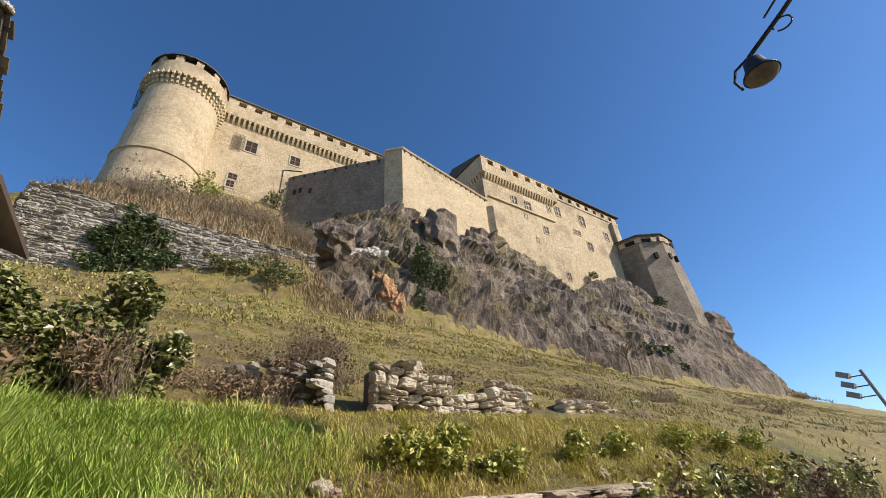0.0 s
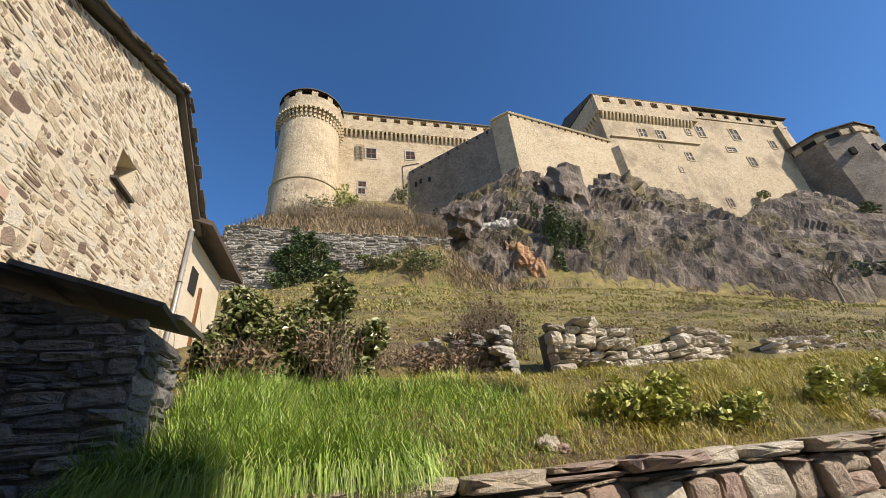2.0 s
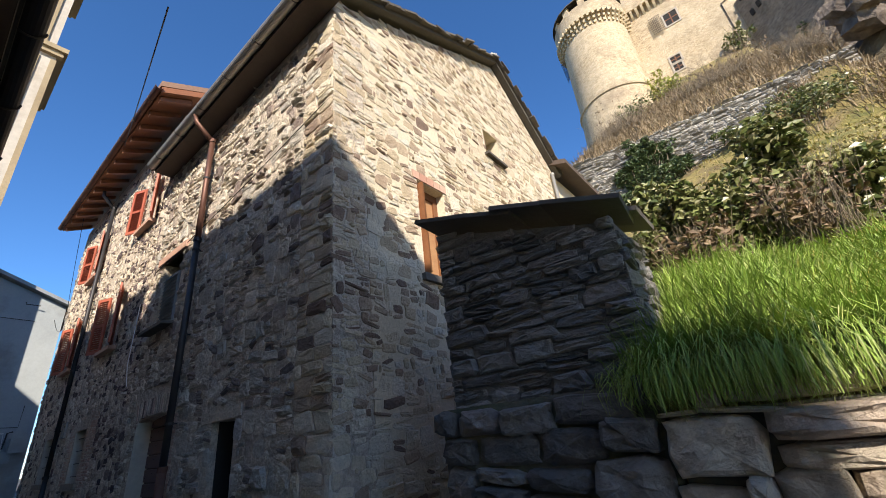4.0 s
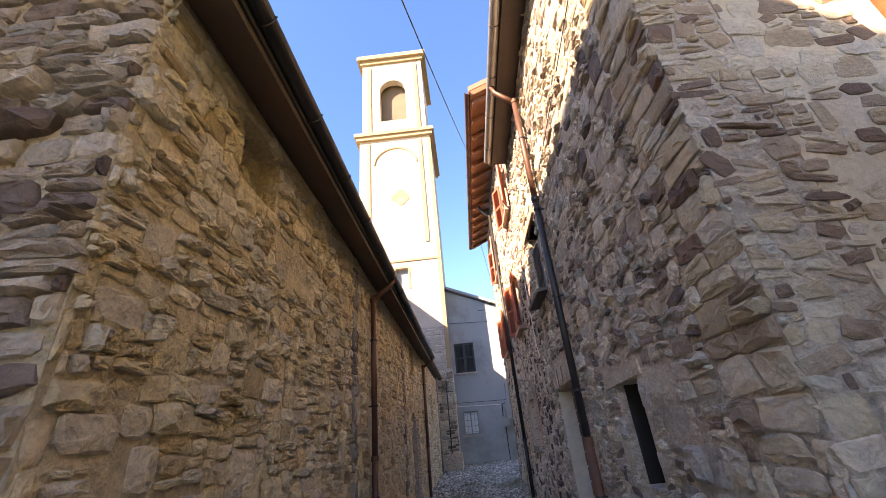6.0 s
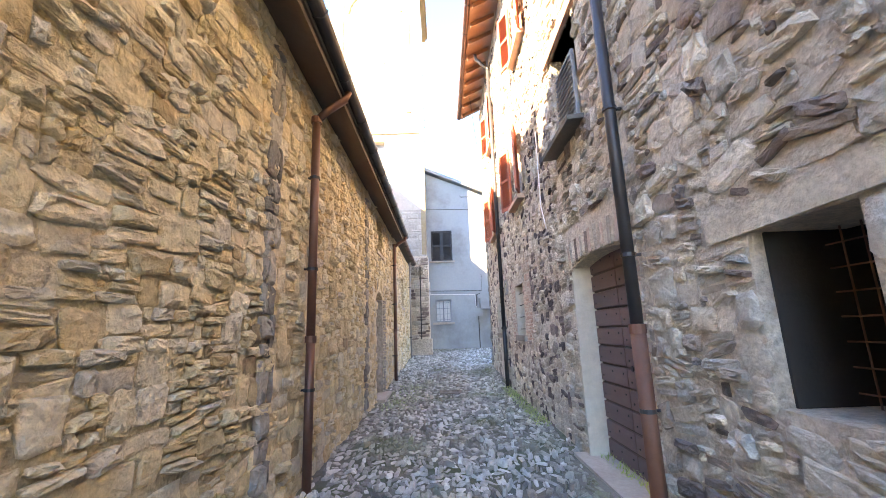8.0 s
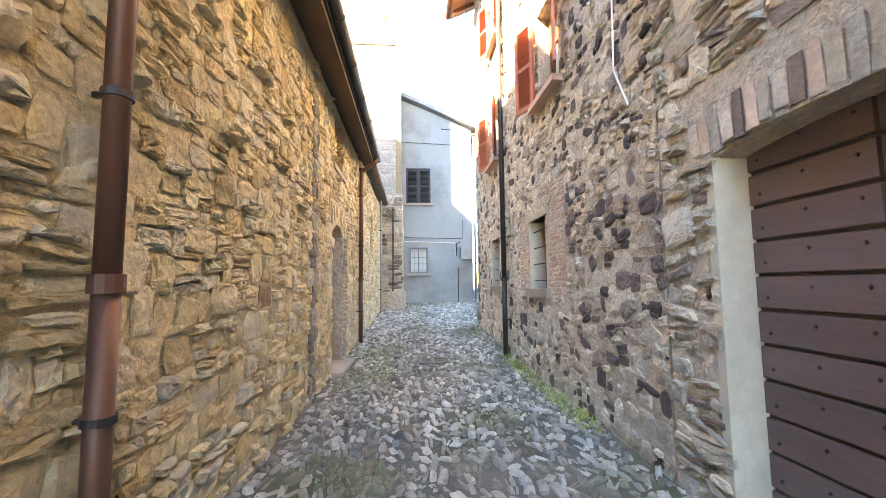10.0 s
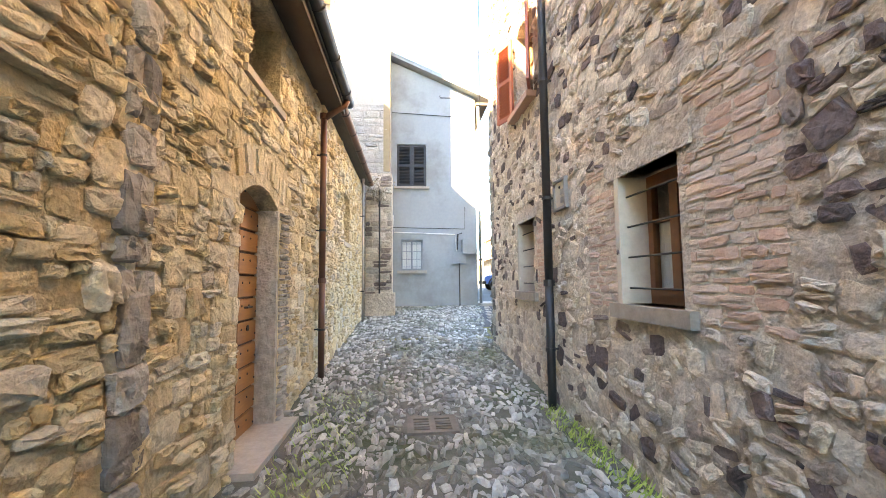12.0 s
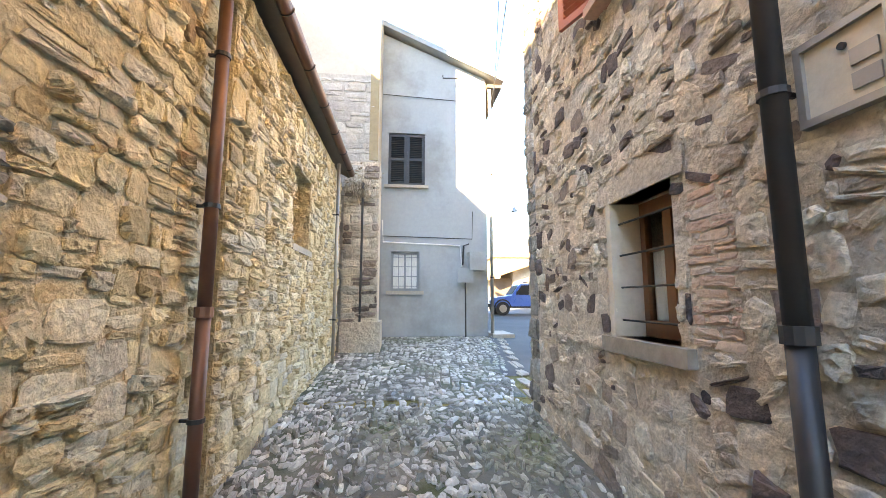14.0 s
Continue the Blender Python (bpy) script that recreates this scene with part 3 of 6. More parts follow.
blades("brown_scrub", 16000, (-12, 14, 40.2, 58), 1.15, 0.035, M["brown_blade"], "dry brown scrub below the round tower", 5, 0.5, None, 0.0, 9, 0.35)
blades("slope_scrub", 9000, (6, 21, 36.6, 42), 0.8, 0.03, M["brown_blade"], "dry brown scrub between meadow and crag", 8, 0.6, lambda x, y, rng: noise.noise((x * 0.3, y * 0.4, 6)) > -0.2, 0.2, 9, 0.35)
blades("crag_scrub", 15000, (12, 140, 31, 51), 0.75, 0.05, M["brown_blade"], "tufts of dry scrub on the crag", 6, 0.6, lambda x, y, rng: noise.noise((x * 0.12, y * 0.25, 2)) > 0.16 - 0.22 * smoothstep(55, 80, x), 0.5, 9, 0.3)


# ---- shrubs ----
def bush(name, c, r, leaves, size, material, label, seed, twigs=40, twig_length=1.0, category="bush"):
    """A shrub of stems and many small bent leaves in an uneven crown; c is its foot's middle, r its radii."""
    rng = np.random.default_rng(seed)
    top = thing(name, label, category)
    lobes = [(rng.normal(0, 0.48, 3), rng.uniform(0.22, 0.58)) for _ in range(20)]
    s = Shape()
    for _ in range(leaves):
        o, q = lobes[rng.integers(len(lobes))]
        d = rng.normal(0, 1, 3)
        d /= np.linalg.norm(d)
        p = o + d * q * rng.uniform(0.55, 1.05)
        p = Vector((c[0] + p[0] * r[0], c[1] + p[1] * r[1], c[2] + (p[2] * 0.62 + 0.55) * r[2]))
        if p.z < c[2] - 0.1 * r[2]:
            continue
        m = Euler(rng.uniform(-1.2, 1.2, 3) + np.array((0, 0, rng.uniform(0, 6.28)))).to_matrix()
        w = size * rng.uniform(0.6, 1.4)
        s.add([p + m @ Vector(v) * w for v in ((0, -0.6, 0), (0.4, 0, 0.12), (0, 0.75, -0.1), (-0.4, 0, 0.12))], [(0, 1, 2), (0, 2, 3)])
    tagged(part("foliage", s, material, top), kind="stuff")
    t = Shape()
    for _ in range(twigs):
        a, b = rng.uniform(0, 6.28), rng.uniform(0, 0.85)
        foot = Vector((c[0] + rng.normal(0, 0.35) * r[0], c[1] + rng.normal(0, 0.35) * r[1], c[2] - 0.08))
        tip = foot + Vector((math.cos(a) * b * r[0], math.sin(a) * b * r[1], r[2] * rng.uniform(0.6, 1.25) * twig_length))
        mid = (foot + tip) / 2 + Vector(rng.normal(0, 0.08, 3)) * r[2]
        t.tube([foot, mid, tip], [size * 0.09, size * 0.06, size * 0.02], 4, False)
    tagged(part("stem", t, M["twig"], top), kind="stuff")
    return top


def hz(x, y):
    return ground_z(x, y)


for k, (x, y, rx, ry, rz, lab) in enumerate((
        (-0.95, 5.5, 0.62, 0.5, 0.92, "dense evergreen bramble bush with glossy leaves"),
        (-0.42, 5.6, 0.5, 0.45, 0.82, "dark green bramble bush on the bank"),
        (-1.65, 5.7, 0.55, 0.5, 0.9, "dark green bramble beside the stone hut"))):
    bush("bramble", (x, y, hz(x, y) - 0.1), (rx, ry, rz * 1.1), 9000, 0.068, M["bush_leaf"], lab, 50 + k, 60)
bush("dry_bramble", (-0.45, 5.0, hz(-0.45, 5.0) - 0.05), (0.35, 0.2, 0.6), 500, 0.05, M["dry_leaf"], "withered reddish-brown bramble stems and leaves", 60, 160, 1.2)
bush("dry_bramble", (-1.35, 5.0, hz(-1.35, 5.0) - 0.05), (0.4, 0.25, 0.45), 450, 0.05, M["dry_leaf"], "withered brown bramble at the bush edge", 61, 140, 1.2)
bush("dry_bramble", (1.2, 6.3, hz(1.2, 6.3) - 0.05), (0.7, 0.55, 0.42), 1600, 0.045, M["dry_leaf"], "tangle of dry brown brambles on the slope", 62, 420, 1.2)
bush("dry_bramble", (2.05, 6.6, hz(2.05, 6.6) + 0.35), (0.65, 0.35, 0.75), 700, 0.05, M["dry_leaf"], "dry tangled brambles over the ruined wall", 63, 480, 1.3)
bush("leafy_plant", (1.9, 6.75, hz(1.9, 6.75) + 0.3), (0.22, 0.2, 0.35), 220, 0.06, M["yellow_leaf"], "yellow-green shrub above the ruined wall", 64, 12)
for k, (x, y, q) in enumerate(((2.15, 3.75, 0.25), (2.75, 3.8, 0.26), (3.2, 3.55, 0.24), (2.45, 3.6, 0.2), (4.5, 3.7, 0.22), (5.6, 3.8, 0.26), (7.2, 3.9, 0.24), (5.0, 6.7, 0.26), (4.1, 6.9, 0.24), (8.4, 3.8, 0.3), (10, 3.9, 0.3))):
    bush("leafy_plant", (x, y, hz(x, y) - 0.02), (q * 1.1, q * 0.9, q * 1.25), 620, 0.055, M["yellow_leaf"], "low leafy yellow-green plant on the bank", 70 + k, 14)
for k, (x, y, rx, ry, rz, n, s, m, lab) in enumerate((
        (3.2, 38.3, 2.2, 1.2, 1.5, 1400, 0.2, "bush_leaf", "grey-green shrub at the foot of the terrace wall"),
        (8.0, 37.6, 2.3, 1.2, 2.2, 2000, 0.2, "bush_leaf", "low shrub below the crag"),
        (25.2, 39.4, 1.7, 1.2, 8.0, 2400, 0.32, "ivy_leaf", "dark ivy hanging down the crag"),
        (27.8, 40.3, 1.5, 1.2, 4.2, 1000, 0.32, "ivy_leaf", "dark ivy patch on the crag"),
        (22.5, 45.0, 1.4, 1.0, 2.6, 700, 0.3, "ivy_leaf", "ivy at the foot of the bastion"),
        (15.5, 59.0, 1.7, 1.4, 4.2, 800, 0.34, "ivy_leaf", "dark shrub against the bastion wall"),
        (9.4, 61.0, 1.4, 1.2, 4.0, 600, 0.34, "bush_leaf", "shrub where the curtain wall meets the bastion"),
        (19.5, 55.5, 2.2, 1.2, 3.0, 800, 0.34, "ivy_leaf", "dark shrub below the shaded bastion"),
        (83, 50.5, 4.0, 1.6, 4.5, 1200, 0.45, "bush_leaf", "shrubs on the mound beside the polygonal tower"),
        (98, 45.5, 5.0, 2.0, 4.0, 1000, 0.5, "ivy_leaf", "dark scrub below the polygonal tower"),
        (63, 33, 6.0, 2.0, 3.0, 1000, 0.45, "ivy_leaf", "dark ivy at the foot of the crag"),
        (-0.5, 57.5, 2.6, 1.4, 3.6, 700, 0.34, "yellow_leaf", "tall pale shrub between tower and curtain wall"),
        (-5.5, 54.5, 2.6, 1.2, 2.6, 500, 0.32, "bush_leaf", "scrub at the round tower's foot"))):
    bush("ivy" if m == "ivy_leaf" else "shrub", (x, y, hz(x, y) - 0.2), (rx, ry, rz), n, s, M[m], lab, 100 + k, 30)
for k, (x, up, q) in enumerate(((-6.3, 0, 1.3), (-4.8, 0, 1.7), (-3.2, 0, 1.5), (-2.0, 0.3, 1.1), (-5.6, 2.2, 1.4), (-4.2, 2.4, 1.4), (-5.0, 3.9, 1.2), (-3.3, 2.6, 1.2), (-6.4, 3.0, 1.1), (-3.9, 3.8, 1.0))):
    bush("ivy", (x, 39.35, hz(x, 39.2) + up - 0.2), (q, 0.6, q * 1.5), 1300, 0.26, M["ivy_leaf"], "thick green ivy climbing the old terrace wall", 230 + k, 20)
bush("dry_shrub", (3.5, 50, hz(3.5, 50)), (6, 3, 2.4), 300, 0.2, M["dry_leaf"], "leafless brown shrubs below the curtain wall", 130, 500, 1.3)
bush("dry_shrub", (-6.5, 49, hz(-6.5, 49)), (4, 3, 2.2), 200, 0.2, M["dry_leaf"], "leafless brown shrubs below the round tower", 131, 400, 1.3)
bush("dry_shrub", (10.5, 46, hz(10.5, 46)), (3, 2, 2.2), 200, 0.2, M["dry_leaf"], "leafless brown shrubs above the crag", 132, 300, 1.3)


def bare_tree(c, height, seed, label):
    rng = np.random.default_rng(seed)
    top = thing("bare_tree", label, "tree")
    trunk, twigs = Shape(), Shape()
    c = Vector(c)
    trunk.tube([c, c + Vector((0.05, 0, 0.35)) * height, c + Vector((-0.02, 0, 0.7)) * height], [0.035 * height, 0.025 * height, 0.012 * height], 7)

    def grow(p, way, ln, r, level):
        q = p + way * ln
        twigs.tube([p, (p + q) / 2 + Vector(rng.normal(0, 0.05, 3)) * ln, q], [r, r * 0.8, r * 0.5], 4, False)
        if level:
            for _ in range(4):
                grow(p + (q - p) * rng.uniform(0.4, 1), (way + Vector(rng.normal(0, 0.5, 3))).normalized(), ln * 0.6, r * 0.5, level - 1)

    for k in range(9):
        a = rng.uniform(0, 6.28)
        grow(c + Vector((0, 0, height * rng.uniform(0.35, 0.7))), Vector((math.cos(a) * 0.7, math.sin(a) * 0.7, 0.8)).normalized(), height * 0.3, height * 0.012, 3)
    part("trunk", trunk, M["twig"], top)
    part("branches", twigs, M["twig"], top)


bare_tree((52.0, 31, hz(52, 31)), 5.5, 5, "small leafless tree on the meadow below the crag")

for k, (x, m, n) in enumerate(((4.9, "yellow_leaf", 300), (5.6, "dry_leaf", 200), (6.2, "yellow_leaf", 300), (7.0, "bush_leaf", 300), (7.7, "dry_leaf", 200), (8.5, "yellow_leaf", 300), (9.4, "bush_leaf", 300), (10.4, "dry_leaf", 250), (11.5, "yellow_leaf", 300), (12.8, "bush_leaf", 300))):
    bush("leafy_plant", (x, 3.2, 0.75), (0.45, 0.3, 0.65), n, 0.07, M[m], "straggling plant hanging over the bank edge", 160 + k, 40)

for k, (x, y, rx, n) in enumerate(((3.2, 8.6, 0.8, 120), (0.4, 7.4, 0.9, 160), (6.5, 9.5, 1.0, 140), (11.5, 8.6, 1.1, 150), (14, 11, 1.4, 150), (9, 13, 1.2, 120), (2, 12, 1.0, 100), (19, 10.5, 1.6, 160), (24, 13, 2.0, 160), (30, 10, 2.2, 160), (37, 14, 2.4, 160), (20, 19, 1.6, 120), (12, 22, 1.6, 120), (32, 24, 2.2, 140), (45, 20, 2.6, 160), (5.5, 17, 1.2, 100))):
    bush("dry_bramble", (x, y, hz(x, y) - 0.05), (rx, rx * 0.5, 0.28 + 0.06 * rx), 160, 0.05 + 0.02 * rx, M["dry_leaf"], "low patch of withered brown brambles on the meadow", 180 + k, n, 1.2)


# ---- castle ----
def corbels(parent, x0, x1, y, z0, z1, step=0.9, out=0.8):
    """A row of stone brackets with small arches' tops under a wall walk; the first ones singly."""
    n = int((x1 - x0) / step)
    for i in range(n):
        x = x0 + (i + 0.5) * step
        part("corbel", Shape().prism([(x - 0.2, y, z0 - 0.3), (x - 0.2, y - out * 0.5, z0 + 0.2), (x - 0.2, y - out, z1 - 0.4), (x - 0.2, y - out, z1), (x - 0.2, y, z1)], (0.4, 0, 0)), M["corbel_stone"], parent)


def castle_window(parent, x0, x1, z0, z1, y, frame_mat="cut_stone"):
    # A black panel paints the unlit opening.
    w = part("window", Shape().box(x0, x1, y - 0.02, y + 0.1, z0, z1), M["unlit_black"], parent, "window opening filled with black")
    f = Shape()
    for a, b, c, d in ((x0 - 0.25, x0, z0 - 0.25, z1 + 0.25), (x1, x1 + 0.25, z0 - 0.25, z1 + 0.25), (x0, x1, z0 - 0.25, z0), (x0, x1, z1, z1 + 0.25)):
        f.box(a, b, y - 0.12, y + 0.05, c, d)
    part("frame", f, M[frame_mat], w, "stone surround")
    bars = Shape().box((x0 + x1) / 2 - 0.08, (x0 + x1) / 2 + 0.08, y - 0.06, y, z0, z1).box(x0, x1, y - 0.06, y, (z0 + z1) / 2 - 0.07, (z0 + z1) / 2 + 0.07)
    part("bars", bars, M["window_wood"], w)


TX, TY = -7.6, 60.6
tower = thing("round_tower", "round pale stone castle tower with corbelled battlement", "tower")
part("drum", Shape().lathe([(6.6, 30), (5.75, 44.6), (5.95, 44.7), (5.95, 45.0), (5.6, 45.1), (5.35, 58.5), (5.35, 62)], (TX, TY), 48), M["castle_stone"], tower, smooth=False)
part("battlement", Shape().lathe([(5.3, 60.9), (5.95, 61.0), (6.0, 63.6), (5.7, 63.7), (5.7, 62.5)], (TX, TY), 48), M["castle_stone"], tower)
# Black drum: the attic's shade as colour.
part("attic", Shape().lathe([(5.0, 63), (5.0, 65.2)], (TX, TY), 40), M["unlit_black"], tower, "black drum for the shaded open attic")
for k in range(46):
    a = 2 * math.pi * k / 46
    s = Shape()
    for o, (r0, z0) in enumerate(((5.35, 58.9), (5.55, 59.6), (5.8, 60.3))):
        s.obox(pose(TX + r0 * math.cos(a), TY + r0 * math.sin(a), z0 + 0.35, 0, 0, math.degrees(a)), 0.5 + 0.2 * o, 0.36, 0.75)
    part("corbel", s, M["corbel_stone"], tower)
for k in range(12):
    a = 2 * math.pi * (k + 0.3) / 12
    part("pier", Shape().obox(pose(TX + 5.45 * math.cos(a), TY + 5.45 * math.sin(a), 64.4, 0, 0, math.degrees(a)), 0.5, 1.1, 1.7), M["castle_stone"], tower)
part("roof", Shape().lathe([(6.05, 65.15), (6.05, 65.35), (0.1, 66.6)], (TX, TY), 24), M["slate"], tower, "low dark slate roof")
s = Shape()
for k in range(5):
    s.tube([(TX - 5.1 - 0.2 * k, TY - 1.5, 58.5), (TX - 5.15 - 0.1 * k, TY - 1.5, 55 - 0.3 * k)], 0.05, 5)
part("iron_rack", s, M["dark_metal"], tower, "rusty iron rack on the wall")

curtain = thing("curtain_wall", "long pale stone castle wall with corbels and battlements", "castle wall")
part("wall", Shape().box(-3, 40, 63, 75, 36, 64.2), M["castle_stone"], curtain)
corbels(curtain, -2.2, 34, 63, 62.2, 63.6)
gallery = Shape()
edges = [-2.4]
for i in range(13):
    edges += [0.2 + 2.85 * i, 1.5 + 2.85 * i]
edges += [40]
gallery.box(-2.4, 40, 62.15, 63.2, 63.6, 66.3)
for a, b in zip(edges[0::2], edges[1::2]):
    gallery.box(a, b, 62.15, 63.2, 66.3, 67.4)
gallery.box(-2.4, 40, 62.15, 63.2, 67.4, 67.75)
part("gallery", gallery, M["castle_stone"], curtain)
# Black box behind the battlements paints the gallery's inner shade.
part("gallery_shade", Shape().box(-2.4, 40, 63.3, 74, 64, 67.7), M["unlit_black"], curtain, "black box for the shaded inside of the gallery")
part("roof", Shape().prism([(-2.6, 61.8, 67.75), (-2.6, 61.8, 68.0), (-2.6, 69, 70.5), (-2.6, 75, 67.75)], (43, 0, 0)), M["slate"], curtain, "dark slate roof edge")
for x0, x1, z0, z1 in ((3.0, 4.9, 56.9, 59.4), (11.0, 12.8, 57.3, 59.4), (1.5, 2.9, 49.7, 50.9), (1.5, 2.7, 48.0, 49.3)):
    castle_window(curtain, x0, x1, z0, z1, 63)
s = Shape()
for k in range(7):
    s.box(1.0 + 0.24 * k, 1.08 + 0.24 * k, 62.6, 62.66, 56.4, 60.0)
for k in range(9):
    s.box(0.9, 2.7, 62.62, 62.68, 56.5 + 0.42 * k, 56.57 + 0.42 * k)
part("lattice", s, M["twig"], curtain, "wooden lattice beside a window")
part("chimney_pipe", Shape().tube([(10.1, 62.9, 50), (10.1, 62.9, 55.3), (13.5, 62.9, 56.4)], 0.1, 6), M["dark_metal"], curtain)

bastion = thing("bastion", "angular stone bastion with battered walls above the crag", "bastion")
# Old grey wall; its shade is painted in by the darker stone tone.
part("old_wall", Shape().prism([(11.4, 62.8, 30), (24.4, 49.3, 30), (28, 53, 30), (28, 72, 30), (11.4, 75, 30)], (0, 0, 24.0)), M["shade_grey_stone"], bastion, "grey weathered lower wall with shade in its colour")
part("wall", Shape().prism([(24.4, 49.29, 30), (26.7, 46.9, 30), (50.3, 51.4, 30), (51.2, 51.4, 30), (51.2, 70, 30), (28.1, 70, 30)], (0, 0, 25.5)), M["castle_stone"], bastion)
for k in range(9):
    p = Vector((11.4, 62.8, 53.4)).lerp(Vector((24.4, 49.3, 53.4)), (k + 0.5) / 9)
    part("loophole", Shape().obox(pose(*p, 0, 0, -46.1), 0.25, 0.5, 0.5), M["unlit_black"], bastion)
for k in range(16):
    p = Vector((26.7, 46.9, 55.2)).lerp(Vector((50.3, 51.4, 55.2)), (k + 0.4) / 16)
    part("loophole", Shape().obox(pose(*p, 0, 0, 10.8), 0.22, 0.3, 0.8), M["unlit_black"], bastion)
part("coping", Shape().tube([(24.4, 49.2, 55.5), (26.7, 46.85, 55.5), (50.3, 51.3, 55.5)], 0.28, 6), M["corbel_stone"], bastion)
part("buttress", Shape().prism([(49.2, 51.8, 36), (50.8, 50.2, 36), (52.2, 51.9, 36)], (0, 0, 17.5)), M["castle_stone"], bastion)
for x, y, z in ((13.2, 60.9, 50.2), (14.6, 59.45, 49.6), (12.4, 61.7, 50.0)):
    part("loophole", Shape().obox(pose(x, y, z, 0, 0, -46.1), 0.5, 0.3, 1.0), M["unlit_black"], bastion)

palace = thing("palace", "tall pale stone castle palace with slate roof", "castle")
part("wall", Shape().box(51, 104, 52.4, 74, 28, 66.6), M["castle_stone"], palace)
corbels(palace, 51.2, 75.5, 52.4, 63.2, 64.6)
gal = Shape()
edges = [50.6]
for i in range(6):
    edges += [52.6 + 4.1 * i, 54.4 + 4.1 * i]
edges += [76]
gal.box(50.6, 76, 51.55, 52.5, 64.6, 67.4)
for a, b in zip(edges[0::2], edges[1::2]):
    gal.box(a, b, 51.55, 52.5, 67.4, 68.9)
gal.box(50.6, 76, 51.55, 52.5, 68.9, 69.3)
gal.box(50.5, 51.1, 52.5, 66, 64.6, 69.3)
gal.box(76, 104, 52.2, 52.6, 66.6, 67.3)
for i in range(8):
    gal.box(76 + 3.6 * i, 78.2 + 3.6 * i, 52.2, 52.6, 67.3, 68.6)
gal.box(76, 104, 52.2, 52.6, 68.6, 68.9)
part("gallery", gal, M["castle_stone"], palace)
# The palace gallery's inner shade, painted as a black box.
part("gallery_shade", Shape().box(51.2, 103.8, 52.8, 73, 66.6, 69.2), M["unlit_black"], palace, "black box for the shaded inside of the gallery")
part("roof", Shape().prism([(50.2, 51.5, 69.3), (50.2, 51.5, 69.6), (50.2, 62, 73), (50.2, 73, 69.3)], (54.4, 0, 0)), M["slate"], palace, "dark slate roof edge")
for k in range(12):
    y = 53 + k * 0.95
    part("corbel", Shape().prism([(51, y, 63.2), (50.7, y, 63.6), (50.45, y, 64.3), (50.45, y, 64.6), (51, y, 64.6)], (0, 0.5, 0)), M["corbel_stone"], palace)
for x, z, w, h in ((60.3, 60, 1.7, 2.2), (65, 60, 1.7, 2.4), (72.8, 61.8, 1.0, 1.6), (76.3, 62.3, 1.7, 2.9), (86, 62.5, 2.2, 3.2), (69.8, 54.4, 1.5, 2.0), (86.6, 54.5, 1.8, 2.4), (74.4, 42.7, 1.2, 2.0), (63.5, 56.5, 0.7, 0.9), (82.5, 57.6, 2.4, 1.2), (66, 50.5, 0.6, 1.0), (96, 60.5, 1.6, 2.4)):
    castle_window(palace, x - w / 2, x + w / 2, z - h / 2, z + h / 2, 52.4, "castle_stone")
part("ledge", Shape().box(52, 74, 52.0, 52.45, 58.0, 58.35), M["corbel_stone"], palace)
part("chimney", Shape().box(96.2, 98, 56, 57.4, 69, 74.5).box(95.9, 98.3, 55.8, 57.6, 73.2, 73.6), M["castle_stone"], palace)
part("chimney", Shape().box(77, 79, 54.5, 55.6, 69, 71.2), M["castle_stone"], palace)
part("buttress", Shape().box(99.5, 101, 51.4, 52.5, 52, 66), M["castle_stone"], palace)

poly = thing("polygonal_tower", "low polygonal grey stone castle tower", "tower")
part("drum", Shape().lathe([(11.0, 28), (10.2, 45), (9.6, 53.5), (9.6, 56.6)], (108.5, 52), 9, 0.25), M["shade_grey_stone"], poly)
part("parapet", Shape().lathe([(9.5, 57.8), (9.6, 58.9), (9.1, 58.9)], (108.5, 52), 9, 0.25), M["shade_grey_stone"], poly)
# Black inner drum paints the shade under the tower roof.
part("attic", Shape().lathe([(9.3, 56.4), (9.3, 58.6)], (108.5, 52), 9, 0.25), M["unlit_black"], poly, "black drum for the shaded open gallery")
for k in range(27):
    a = 0.25 + 2 * math.pi * k / 27
    r = 9.5 if k % 3 == 0 else 9.15
    if k % 3 == 0 or k % 2:
        part("pier", Shape().obox(pose(108.5 + r * math.cos(a), 52 + r * math.sin(a), 57.2, 0, 0, math.degrees(a)), 0.6, 1.7, 1.4), M["castle_stone"], poly)
part("roof", Shape().lathe([(10.1, 58.7), (10.1, 59.0), (0.1, 61.2)], (108.5, 52), 9, 0.25), M["slate"], poly, "dark slate roof edge")
for a in (-2.2, -1.75, -1.4, -0.95):
    part("loophole", Shape().obox(pose(108.5 + 9.5 * math.cos(a), 52 + 9.5 * math.sin(a), 52, 0, 0, math.degrees(a)), 0.8, 0.9, 1.6), M["unlit_black"], poly)


# ---- houses ----
def front(y0):
    """Places on a wall whose face looks to -y: u is x."""
    return lambda u, v, d: (u, y0 + d, v)


def back(y0):
    """Places on a wall whose face looks to +y: u is x."""
    return lambda u, v, d: (u, y0 - d, v)


def side(x0):
    """Places on a wall whose face looks to +x: u is y."""
    return lambda u, v, d: (x0 - d, u, v)


RIGHT_HOLES = [(-6.8, -6.22, 0.8, 1.66), (-9.6, -8.22, -0.22, 1.97), (-9.65, -8.75, 3.42, 4.75), (-13.37, -12.67, 1.08, 2.08), (-16.27, -15.57, 1.1, 2.1),
               (-12.75, -11.95, 3.65, 4.95), (-16.2, -15.4, 3.75, 5.0), (-11.75, -10.95, 6.3, 7.5), (-15.9, -15.1, 6.3, 7.5)]
